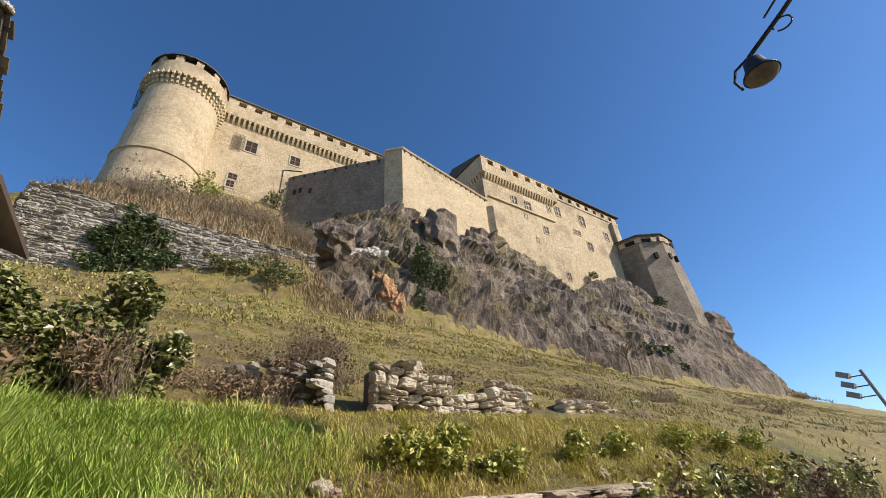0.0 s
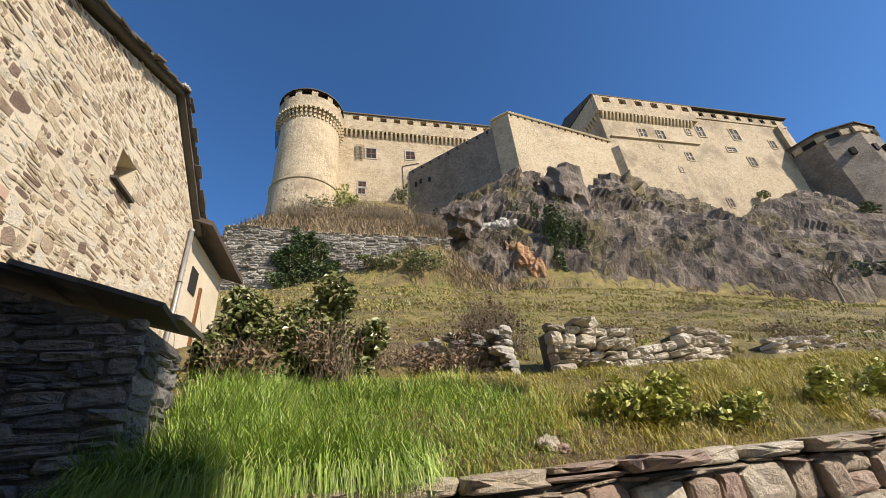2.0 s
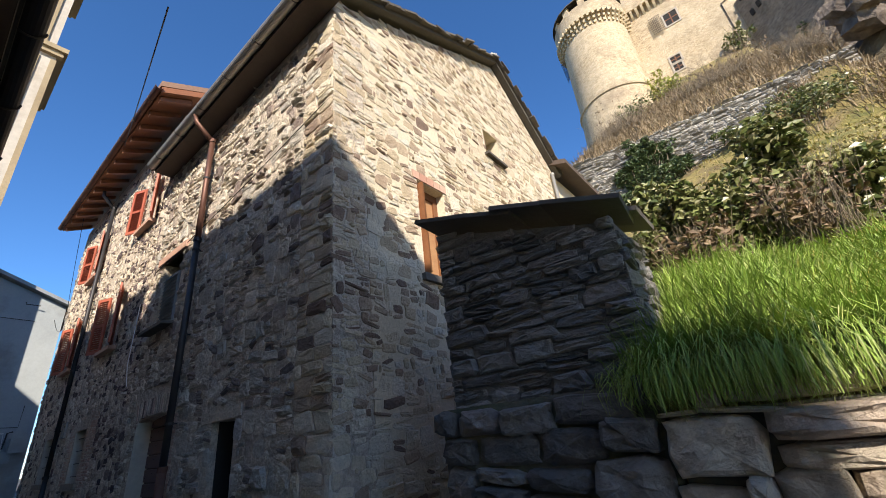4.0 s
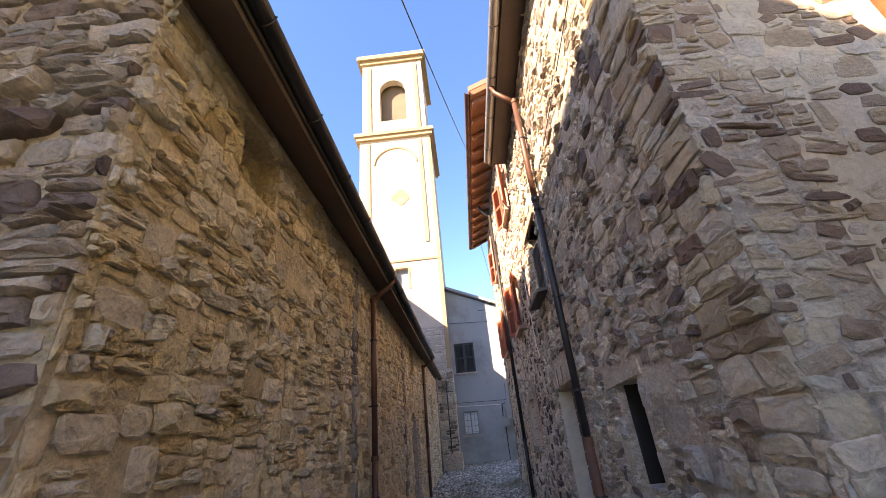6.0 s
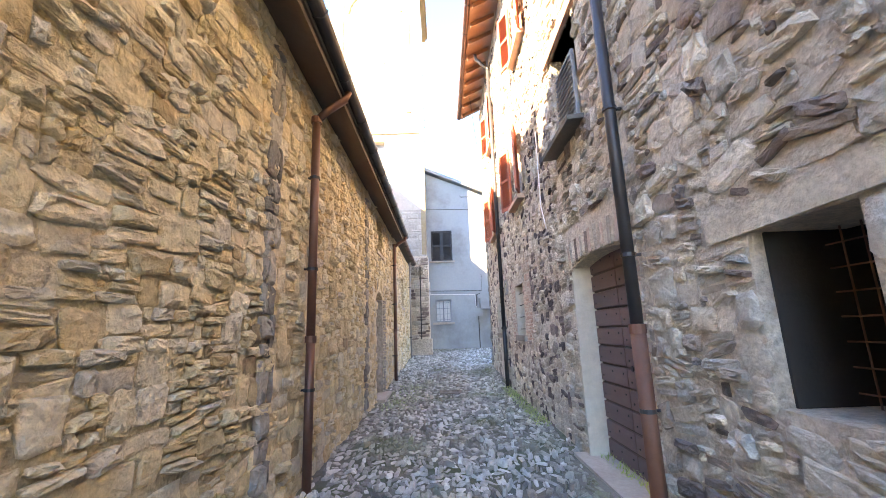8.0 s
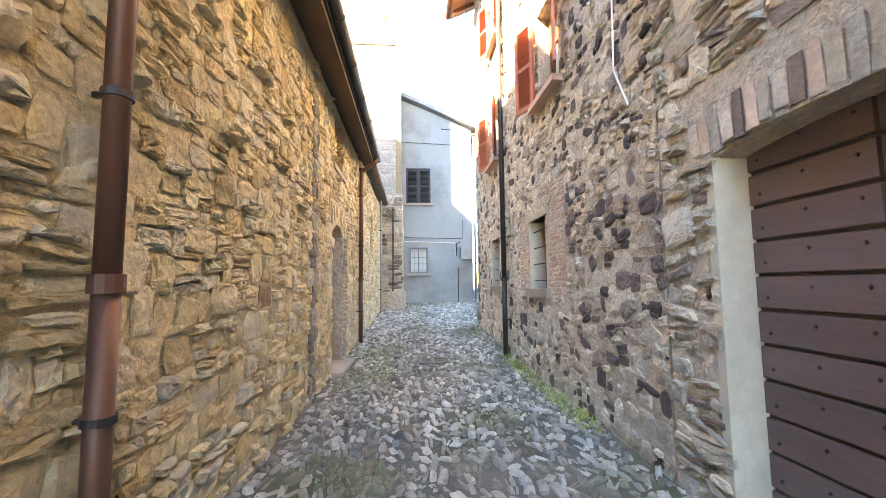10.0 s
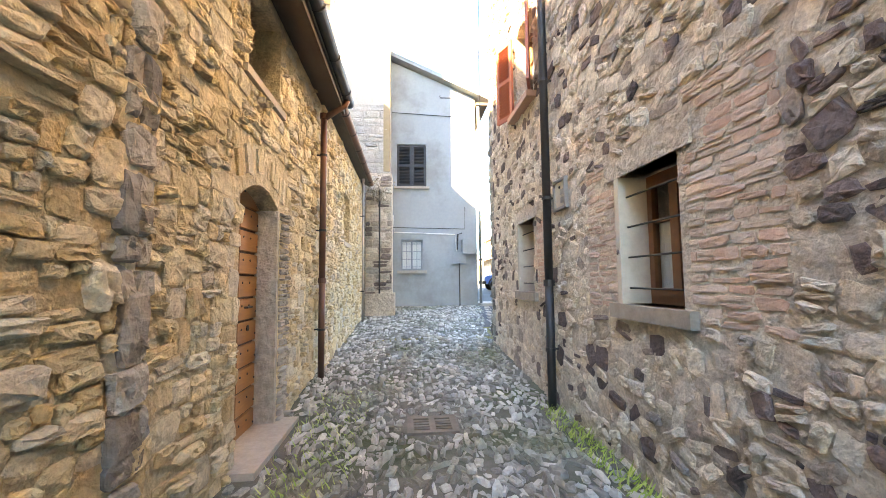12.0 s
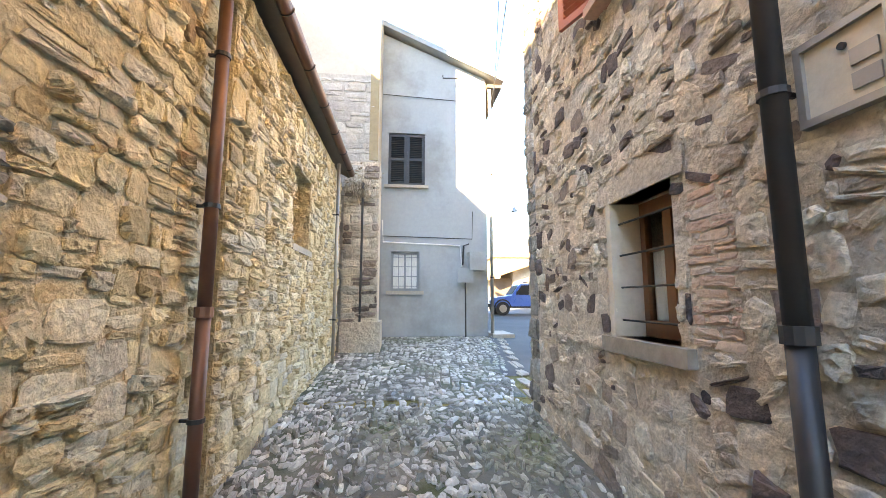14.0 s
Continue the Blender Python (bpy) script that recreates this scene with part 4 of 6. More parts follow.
LEFT_HOLES = [(-14.62, -13.62, -0.2, 2.2), (-14.55, -13.72, 3.06, 3.92), (-19.35, -18.42, 2.06, 3.08), (-5.45, -4.8, 3.25, 3.8)]
GABLE_HOLES = [(4.62, 5.25, 3.2, 4.72), (7.0, 7.6, 6.42, 7.12)]

house = thing("stone_house", "old rubble stone house with slate roof and brick-trimmed windows", "house")
house_front = part("front_wall", slab(-10.1, -4.37, -0.5, 7.3, RIGHT_HOLES, front(3.12), 0.5), M["grey_mortar"], house)
house_gable = part("gable_wall", slab(3.63, 10.9, -0.5, 7.3, GABLE_HOLES, side(-4.37), 0.5), M["gable_mortar"], house)
house_top = part("gable_top", Shape().prism([(-4.37, 3.4, 7.3), (-4.37, 8.1, 9.8), (-4.37, 10.9, 7.62), (-4.37, 10.9, 7.3)], (-0.5, 0, 0)), M["gable_mortar"], house)
part("back_wall", Shape().box(-10.1, -4.9, 10.6, 10.9, -0.5, 7.3), M["gable_mortar"], house)
part("roof", Shape().prism([(-4.2, 2.68, 7.05), (-4.2, 8.1, 9.85), (-4.2, 11.0, 7.6), (-4.2, 11.0, 7.72), (-4.2, 8.1, 9.97), (-4.2, 2.68, 7.17)], (-6.0, 0, 0)), M["slate"], house, "worn slate roof")
verge = thing("slate_verge", "ragged stone slates along the gable edge", "roof edge")
rng = random.Random(4)
for p, q, n in (((2.7, 7.12), (8.1, 9.93), 24), ((8.1, 9.93), (11.0, 7.68), 16)):
    for k in range(n):
        t = (k + 0.5) / n
        y, z = p[0] + (q[0] - p[0]) * t, p[1] + (q[1] - p[1]) * t
        a = math.degrees(math.atan2(q[1] - p[1], q[0] - p[0]))
        part("slate", Shape().obox(pose(-4.32 + rng.uniform(-0.04, 0.06), y, z + 0.05 + rng.uniform(-0.015, 0.02), a + rng.uniform(-5, 5), rng.uniform(-4, 4), rng.uniform(-8, 8)), 0.45, 0.36, 0.045), M["slate"], verge)
s = Shape()
boulder(s, (-4.25, 8.12, 10.1), 0.12, 5)
part("ridge_stone", s, M["ruin_stone"], verge, "pale stone on the ridge end")
part("eave_board", Shape().box(-10.15, -4.2, 2.75, 3.1, 7.02, 7.1), M["dark_wood"], house, "dark wooden eave")


def gutter(name, x0, x1, y, z, r, material, label):
    """A half-round gutter along x."""
    top = thing(name, label, "gutter")
    s = Shape()
    n = 10
    for x in (x0, x1):
        s.v += [(x, y + r * math.cos(math.pi + math.pi * k / n), z + r * math.sin(math.pi + math.pi * k / n)) for k in range(n + 1)]
        s.v += [(x, y + (r - 0.008) * math.cos(math.pi + math.pi * k / n), z + (r - 0.008) * math.sin(math.pi + math.pi * k / n)) for k in range(n + 1)]
    m = n + 1
    for k in range(n):
        s.f += [(k, k + 1, 2 * m + k + 1, 2 * m + k), (m + k, 3 * m + k, 3 * m + k + 1, m + k + 1), (k, m + k, m + k + 1, k + 1), (2 * m + k, 2 * m + k + 1, 3 * m + k + 1, 3 * m + k)]
    s.f += [(0, 2 * m, 3 * m, m), (n, m + n, 3 * m + n, 2 * m + n)]
    part("trough", s, material, top)
    for k in range(int(abs(x1 - x0) / 0.9)):
        x = x0 + (k + 0.5) * (x1 - x0) / int(abs(x1 - x0) / 0.9)
        b = Shape()
        b.tube([(x, y + (r + 0.006) * math.cos(math.pi + math.pi * i / 8), z + (r + 0.006) * math.sin(math.pi + math.pi * i / 8)) for i in range(9)], 0.008, 5)
        part("bracket", b, M["dark_metal"], top)
    return top


gutter("roof_gutter", -10.1, -4.2, 2.66, 7.12, 0.085, M["zinc"], "weathered greenish metal gutter along the eave")


def downpipe(label, path, r, cuts, clips):
    """A drainpipe along a path of points; cuts: (low, high, material) stretches of its upright run; clips: heights of its clamps."""
    top = thing("drainpipe", label, "drainpipe")
    x, y = path[-1][0], path[-1][1]
    if len(path) > 2:
        part("elbow", Shape().tube(path[:-1], r, 10), cuts[-1][2], top, smooth=True)
    for a, b, m in cuts:
        part("pipe", Shape().tube([(x, y, a), (x, y, b)], r if m is not M["rust"] else r * 1.18, 12), m, top, smooth=True)
        part("socket", Shape().tube([(x, y, b - 0.05), (x, y, b + 0.02)], r * 1.3, 12), m, top)
    for z in clips:
        part("clamp", Shape().tube([(x, y, z - 0.015), (x, y, z + 0.015)], r * 1.22, 12).box(x - 0.01, x + 0.01, min(y, y + (0.1 if y > 1.5 else -0.1)), max(y, y + (0.1 if y > 1.5 else -0.1)), z - 0.01, z + 0.01), M["dark_metal"], top)
    return top


downpipe("drainpipe with rusty cast-iron lower length on the stone house", [(-7.87, 2.66, 7.05), (-7.87, 2.68, 6.9), (-7.87, 2.85, 6.75), (-7.87, 3.0, 6.62), (-7.87, 3.0, -0.22)], 0.048,
         [(-0.22, 1.2, M["rust"]), (1.2, 4.6, M["dark_metal"]), (4.6, 6.65, M["copper"])], (0.6, 1.75, 3.0, 4.4, 5.8))
downpipe("dark metal drainpipe on the stone house", [(-14.77, 2.7, 8.75), (-14.77, 2.72, 8.6), (-14.77, 2.9, 8.4), (-14.77, 3.02, 8.25), (-14.77, 3.02, -0.15)], 0.048,
         [(-0.15, 1.25, M["dark_metal"]), (1.25, 8.3, M["dark_metal"])], (0.5, 2.2, 3.6, 5.2))

annex = thing("annex", "plastered stone annex with brown eave behind the house", "house")
part("wall", Shape().box(-9, -4.42, 10.92, 14.0, 0, 7.7), M["gable_mortar"], annex)
part("roof", Shape().prism([(-3.85, 10.6, 7.72), (-3.85, 10.6, 7.86), (-9, 10.6, 9.6), (-9, 10.6, 9.46)], (0, 3.9, 0)), M["dark_wood"], annex, "brown timber eave")
part("door_frame", Shape().box(-4.42, -4.36, 12.2, 12.32, 4, 6.6), M["window_wood"], annex)
part("window", Shape().box(-4.43, -4.39, 11.4, 11.9, 6.2, 6.9), M["unlit_black"], annex)
downpipe("grey drainpipe at the annex corner", [(-4.28, 10.5, 7.5), (-4.28, 10.5, 2.5)], 0.05, [(2.5, 7.5, M["zinc"])], (4, 6))

# the taller house further along the alley
house2 = thing("tall_house", "tall rubble stone house with red shutters and boarded eave", "house")
tall_front = part("front_wall", slab(-18.3, -10.12, -0.5, 8.85, RIGHT_HOLES, front(3.12), 0.5), M["grey_mortar"], house2)
tall_end = part("end_wall", Shape().box(-18.3, -17.9, 3.64, 11, -0.5, 8.85), M["grey_mortar"], house2)
part("near_gable", Shape().prism([(-10.14, 3.14, 7.3), (-10.14, 3.14, 8.85), (-10.14, 7, 10.9), (-10.14, 11, 8.85), (-10.14, 11, 7.3)], (-0.35, 0, 0)), M["plain_plaster"], house2)
part("back_wall", Shape().box(-17.9, -10.2, 10.6, 11, -0.5, 8.85), M["plain_plaster"], house2)
soffit = [(-9.75, 2.46, 8.85), (-9.75, 7, 11.0), (-9.75, 11.5, 8.85), (-9.75, 11.5, 9.0), (-9.75, 7, 11.18), (-9.75, 2.46, 9.0)]
part("roof", Shape().prism(soffit, (-8.75, 0, 0)), M["soffit_wood"], house2, "orange-brown boarded roof soffit")
part("tiles", Shape().prism([(p[0], p[1] - (0.03 if p[1] < 3 else 0), p[2] + 0.16) for p in soffit], (-8.8, 0, 0)), M["roof_tile"], house2)
for k in range(14):
    x = -9.9 - k * 0.63
    part("rafter", Shape().prism([(x, 2.5, 8.72), (x, 3.12, 9.02), (x, 3.12, 9.14), (x, 2.5, 8.84)], (-0.1, 0, 0)), M["soffit_wood"], house2)
gutter("roof_gutter", -18.55, -9.7, 2.4, 8.95, 0.08, M["copper"], "brown metal gutter on the boarded eave")


def shutter(parent, x, y, z0, z1, w, turn):
    """A louvred shutter leaf hinged at (x, y)."""
    leaf = Shape()
    m = pose(x, y, 0, 0, 0, turn)
    for a, b, c, d in ((0, 0.06, z0, z1), (w - 0.06, w, z0, z1), (0.06, w - 0.06, z0, z0 + 0.07), (0.06, w - 0.06, z1 - 0.07, z1), (0.06, w - 0.06, (z0 + z1) / 2 - 0.03, (z0 + z1) / 2 + 0.03)):
        leaf.obox(m @ pose((a + b) / 2, 0, (c + d) / 2), b - a, 0.035, d - c)
    ob = part("shutter", leaf, M["red_shutter"], parent, "red-brown louvred shutter")
    sl = Shape()
    n = int((z1 - z0) / 0.055)
    for k in range(n):
        z = z0 + 0.08 + (z1 - z0 - 0.16) * k / max(1, n - 1)
        sl.obox(m @ pose(w / 2, 0, z, 35), w - 0.12, 0.045, 0.008)
    part("louvres", sl, M["red_shutter"], ob)


def pane_window(parent, x0, x1, y, z0, z1, wood, curtain=True, bars=True, name="window"):
    """A two-leaved wooden window with glass, curtains behind and an iron grille in front; y is the frame's plane, the street lies at -y."""
    w = part(name, Shape().box(x0, x0 + 0.05, y, y + 0.07, z0, z1).box(x1 - 0.05, x1, y, y + 0.07, z0, z1).box(x0 + 0.05, x1 - 0.05, y, y + 0.07, z1 - 0.05, z1).box(x0 + 0.05, x1 - 0.05, y, y + 0.07, z0, z0 + 0.06), wood, parent, "brown wooden window")
    mid = (x0 + x1) / 2
    for a, b in ((x0 + 0.05, mid), (mid, x1 - 0.05)):
        part("sash", Shape().box(a, a + 0.045, y - 0.015, y + 0.04, z0 + 0.06, z1 - 0.05).box(b - 0.045, b, y - 0.015, y + 0.04, z0 + 0.06, z1 - 0.05).box(a + 0.045, b - 0.045, y - 0.015, y + 0.04, z0 + 0.06, z0 + 0.12).box(a + 0.045, b - 0.045, y - 0.015, y + 0.04, z1 - 0.1, z1 - 0.05).box(a + 0.045, b - 0.045, y, y + 0.03, z0 + 0.62 * (z1 - z0), z0 + 0.62 * (z1 - z0) + 0.025), wood, w)
        pane = part("pane", Shape().box(a + 0.04, b - 0.04, y + 0.012, y + 0.018, z0 + 0.1, z1 - 0.08), M["glass"], w, "glass pane")
        pane.visible_shadow = False
    if curtain:
        c = Shape()
        cols = np.linspace(x0 + 0.06, x1 - 0.06, 40)
        c.v = [(x, y + 0.045 + 0.01 * math.sin(x * 60), z) for z in (z0 + 0.07, z0 + 0.62 * (z1 - z0)) for x in cols]
        c.f = [(i, i + 1, 41 + i, 40 + i) for i in range(39)]
        part("curtain", c, M["curtain"], w, "pale half curtain")
    # Black panel painting the unlit room behind the glass.
    part("room", Shape().box(x0 - 0.3, x1 + 0.3, y + 0.9, y + 0.95, z0 - 0.3, z1 + 0.3), M["unlit_black"], w)
    if bars:
        g = Shape()
        for k in range(4):
            z = z0 + (z1 - z0) * (0.12 + 0.24 * k)
            g.tube([(x0 - 0.03, y - 0.17, z), (x1 + 0.03, y - 0.17, z)], 0.008, 6)
        part("grille", g, M["iron"], w, "black iron grille")


for x0, x1, z0, z1 in ((-13.37, -12.67, 1.08, 2.08), (-16.27, -15.57, 1.1, 2.1)):
    pane_window(house2, x0, x1, 3.34, z0, z1, M["window_wood"])
    part("lintel", Shape().box(x0 - 0.2, x1 + 0.14, 3.098, 3.3, z1, z1 + 0.15), M["grey_mortar"], house2, "pale rendered lintel")
    part("sill", Shape().box(x0 - 0.12, x1 + 0.12, 3.06, 3.36, z0 - 0.11, z0), M["worn_sill"], house2, "worn brown stone sill")
    part("jamb", Shape().box(x0 - 0.05, x0 + 0.012, 3.1, 3.34, z0, z1), M["plain_plaster"], house2, "pale rendered reveal")
for x0, x1, z0, z1 in ((-12.75, -11.95, 3.65, 4.95), (-16.2, -15.4, 3.75, 5.0), (-11.75, -10.95, 6.3, 7.5), (-15.9, -15.1, 6.3, 7.5)):
    pane_window(house2, x0, x1, 3.3, z0, z1, M["window_wood"], bars=False)
    part("sill", Shape().box(x0 - 0.1, x1 + 0.1, 2.98, 3.32, z0 - 0.08, z0), M["brick"], house2, "terracotta sill")
    shutter(house2, x0 - 0.01, 3.05, z0, z1, 0.4, 180 + 22)
    shutter(house2, x1 + 0.01, 3.05, z0, z1, 0.4, -20)

# cellar opening with a rusty mesh
cellar = thing("cellar_opening", "dark cellar opening with rough stone lintel", "window")
# Black panels on back, floor and reveals paint in the cellar's darkness.
part("back", Shape().box(-7.3, -5.8, 3.95, 4.0, 0.4, 2.0), M["unlit_black"], cellar, "black panel for the unlit cellar back")
part("floor", Shape().box(-7.3, -5.8, 3.63, 3.94, 0.4, 0.45), M["unlit_black"], cellar)
for x in (-6.798, -6.24):
    part("reveal", Shape().box(x, x + 0.018, 3.2, 3.94, 0.8, 1.66), M["unlit_black"], cellar, "black strip for the shaded cellar reveal")
g = Shape()
for k in range(7):
    g.tube([(-6.9 + 0.105 * k, 3.5, 0.8), (-6.9 + 0.105 * k, 3.5, 1.66)], 0.005, 5)
for k in range(7):
    g.tube([(-6.95, 3.5, 0.86 + 0.12 * k), (-6.2, 3.5, 0.86 + 0.12 * k)], 0.005, 5)
part("mesh", g, M["rust"], cellar, "rusty wire mesh")
part("lintel", Shape().obox(pose(-6.58, 3.22, 1.73, 0, -1.5, 0), 1.02, 0.24, 0.13), M["grey_stone"], cellar)


# gates and doors
def plank_door(name, label, x0, x1, y, z0, z1, rows, material, sign, group=""):
    """A two-leaved door of broad boards, studded; sign is -1 where the street lies at -y."""
    d = thing(name, label, "door", group)
    mid = (x0 + x1) / 2
    h = (z1 - z0) / rows
    ys = sorted((y, y - sign * 0.06))
    part("backing", Shape().box(x0, x1, ys[0], ys[1], z0, z1), M["dark_wood"], d)
    y2 = sorted((y + sign * 0.004, y + sign * 0.026))
    for k in range(rows):
        for a, b in ((x0, mid - 0.004), (mid + 0.004, x1)):
            board = Shape()
            za, zb = z0 + k * h + 0.009, z0 + (k + 1) * h - 0.009
            fy, by = (y2[0], y2[1]) if sign < 0 else (y2[1], y2[0])
            board.add([(a, by, za), (b, by, za), (b, by, zb), (a, by, zb), (a + 0.006, fy, za + 0.006), (b - 0.006, fy, za + 0.006), (b - 0.006, fy, zb - 0.006), (a + 0.006, fy, zb - 0.006)], [(4, 5, 6, 7), (0, 1, 5, 4), (1, 2, 6, 5), (2, 3, 7, 6), (3, 0, 4, 7)])
            p = part("board", board, material, d)
            st = Shape()
            for u in (a + 0.08, (a + b) / 2, b - 0.08):
                st.obox(pose(u, y + sign * 0.028, za + h * (0.3 if u < (a + b) / 2 else 0.62), 0, 45, 0), 0.014, 0.01, 0.014)
            tagged(part("stud_row", st, M["dark_metal"], p, "iron studs"), kind="stuff")
    hx = mid + (0.16 if sign < 0 else -0.2)
    part("handle", Shape().tube([(hx - 0.07, y + sign * 0.03, z0 + 1.2), (hx - 0.06, y + sign * 0.055, z0 + 1.2), (hx + 0.06, y + sign * 0.055, z0 + 1.2), (hx + 0.07, y + sign * 0.03, z0 + 1.2)], 0.011, 6), M["dark_metal"], d, "black iron handle")
    part("keyhole", Shape().tube([(hx - 0.03, y + sign * 0.035, z0 + 1.0), (hx - 0.03, y + sign * 0.02, z0 + 1.0)], 0.028, 10), M["dark_metal"], d)
    return d


plank_door("wooden_gate", "brown studded two-leaved plank gate in a deep opening", -9.6, -8.22, 3.36, -0.2, 2.0, 11, M["gate_wood"], -1)
d = plank_door("wooden_door", "honey-brown studded plank door in an arched opening", -14.62, -13.62, -0.12, -0.16, 2.2, 11, M["door_wood"], 1)
ring = Shape()
ring.tube([(-14.0 + 0.05 * math.cos(a), -0.075, 1.5 + 0.05 * math.sin(a)) for a in np.linspace(0, 6.283, 17)], 0.008, 6)
part("knocker", ring, M["dark_metal"], d, "black iron ring knocker")
gate_arch = thing("gate_arch", "low brick arch above the gate", "arch")
for k in range(20):
    t = (k + 0.5) / 20
    x = -9.78 + 1.74 * t
    z = 2.06 + 0.07 * (1 - (2 * t - 1) ** 2)
    part("brick", Shape().obox(pose(x, 3.19, z - 0.02, rng.uniform(-3, 3), (t - 0.5) * 16 + rng.uniform(-4, 4), rng.uniform(-4, 4)), 0.074 * rng.uniform(0.8, 1.1), 0.16, 0.23 * rng.uniform(0.85, 1.2)), M["pink_brick"] if k % 4 == 1 else M["grey_stone"], gate_arch)
fill = Shape()
cols = [-9.6 + 1.38 * k / 16 for k in range(17)]
fill.prism([(x, 3.14, 1.91 + 0.06 * (1 - ((x + 8.91) / 0.69) ** 2)) for x in cols] + [(-8.22, 3.14, 2.1), (-9.6, 3.14, 2.1)], (0, 0.4, 0))
part("soffit", fill, M["grey_mortar"], gate_arch)
part("threshold", Shape().box(-9.75, -8.1, 2.98, 3.46, -0.4, -0.19), M["cut_stone"], gate_arch, "pale stone threshold with moss")
part("jamb", Shape().box(-9.66, -9.597, 3.115, 3.36, -0.2, 1.9), M["plain_plaster"], gate_arch, "grey rendered reveal")
door_arch = thing("door_arch", "segmental stone arch over the plank door", "arch")
for k in range(14):
    t = (k + 0.5) / 14
    part("voussoir", Shape().obox(pose(-14.74 + 1.24 * t, 0.01 + rng.uniform(-0.015, 0.02), 2.2 + 0.16 * (1 - (2 * t - 1) ** 2), rng.uniform(-4, 4), (t - 0.5) * 40 + rng.uniform(-5, 5), rng.uniform(-5, 5)), 0.085 * rng.uniform(0.75, 1.1), 0.2, 0.22 * rng.uniform(0.8, 1.3)), M["ochre_stone"], door_arch)
fill = Shape()
fill.prism([(x, 0.1, 1.98 + 0.17 * (1 - ((x + 14.12) / 0.5) ** 2)) for x in [-14.62 + 1.0 * k / 14 for k in range(15)]] + [(-13.62, 0.1, 2.2), (-14.62, 0.1, 2.2)], (0, -0.3, 0))
part("soffit", fill, M["ochre_mortar"], door_arch)
part("jamb", Shape().box(-14.622, -14.56, -0.12, 0.1, -0.2, 2.0), M["old_stone"], door_arch, "grey rendered reveal")
part("threshold", Shape().box(-14.75, -13.5, -0.15, 0.3, -0.4, -0.12), M["cut_stone"], door_arch, "worn stone threshold")

# upper opening with a hanging grey shutter
loft = thing("loft_opening", "upper opening with weathered grey shutter and stone sill", "window")
# Black panel paints the darkness behind the upper opening.
part("room", Shape().box(-9.9, -8.5, 3.56, 3.6, 3.2, 5.0), M["unlit_black"], loft)
part("sill", Shape().obox(pose(-9.2, 3.06, 3.39, 6, 0, 0), 1.1, 0.3, 0.05), M["slate"], loft)
sh = part("shutter", Shape().box(-9.62, -9.0, 3.16, 3.2, 3.42, 4.45), M["grey_paint"], loft, "weathered grey louvred shutter")
sl = Shape()
for k in range(14):
    sl.obox(pose(-9.31, 3.15, 3.5 + 0.068 * k, 30, 0, 0), 0.55, 0.04, 0.01)
part("louvres", sl, M["grey_paint"], sh)
part("lintel", Shape().box(-9.85, -8.55, 3.06, 3.4, 4.75, 4.88), M["brick"], loft)

gw = thing("gable_window", "old wooden window with brick arch in the stone gable", "window")
part("frame", Shape().box(-4.6, -4.52, 4.62, 4.72, 3.2, 4.72).box(-4.6, -4.52, 5.15, 5.25, 3.2, 4.72).box(-4.6, -4.52, 4.72, 5.15, 4.6, 4.72).box(-4.6, -4.52, 4.72, 5.15, 3.2, 3.3), M["window_wood"], gw)
part("shutter", Shape().obox(pose(-4.42, 4.66, 3.95, 0, 0, 8), 0.24, 0.04, 1.45), M["window_wood"], gw, "opened wooden leaf")
part("panel", Shape().box(-4.58, -4.55, 4.72, 5.15, 3.3, 4.6), M["door_wood"], gw, "brown boarded panel")
for k in range(5):
    part("brick", Shape().obox(pose(-4.38, 4.6 + 0.16 * k, 4.8, 0, 0, 0), 0.06, 0.15, 0.13), M["brick"], gw)
part("sill", Shape().box(-4.6, -4.3, 4.55, 5.3, 3.1, 3.2), M["slate"], gw)
gs = thing("small_opening", "small tilted square opening in the gable", "window")
# Black panel paints the darkness behind the small opening.
part("room", Shape().box(-4.9, -4.85, 6.9, 7.7, 6.3, 7.2), M["unlit_black"], gs)
part("sill", Shape().obox(pose(-4.34, 7.3, 6.4, -2, 0, 0), 0.14, 0.75, 0.06), M["slate"], gs)

# ---- stone hut ----
hut = thing("stone_hut", "small stone hut with thick slate slab roof", "hut")
hut_front = part("front_wall", Shape().box(-3.2, -1.66, 3.44, 3.8, -0.3, 2.46), M["hut_mortar"], hut)
part("front_top", Shape().prism([(-3.2, 3.44, 2.46), (-1.66, 3.44, 2.46), (-3.2, 3.44, 2.95)], (0, 0.36, 0)), M["hut_mortar"], hut)
hut_side = part("side_wall", Shape().box(-2.0, -1.66, 3.8, 4.1, -0.3, 2.46), M["hut_mortar"], hut)
part("side_wall", Shape().box(-3.2, -2.9, 3.8, 4.1, -0.3, 2.85), M["hut_mortar"], hut)
for k in range(4):
    for j in range(2):
        x, y = -3.02 + 0.4 * k, 3.52 + 0.36 * j
        part("slab", Shape().obox(pose(x + rng.uniform(-0.04, 0.04), y + rng.uniform(-0.05, 0.05), 3.0 - (x + 3.0) * 0.3 + 0.02 * j + rng.uniform(-0.01, 0.02), rng.uniform(-2, 2), 16 + rng.uniform(-2, 2), rng.uniform(-7, 7)), 0.56, 0.54, 0.035), M["slate"], hut)

# ---- left row ----
row = thing("low_row", "low ochre rubble stone building along the alley", "building")
row_front = part("front_wall", slab(-16.5, -3.87, -0.6, 4.04, LEFT_HOLES, back(0.1), 0.5), M["ochre_mortar"], row)
row_end = part("end_wall", Shape().box(-4.37, -3.87, -3.4, -0.42, -0.6, 4.0), M["ochre_mortar"], row)
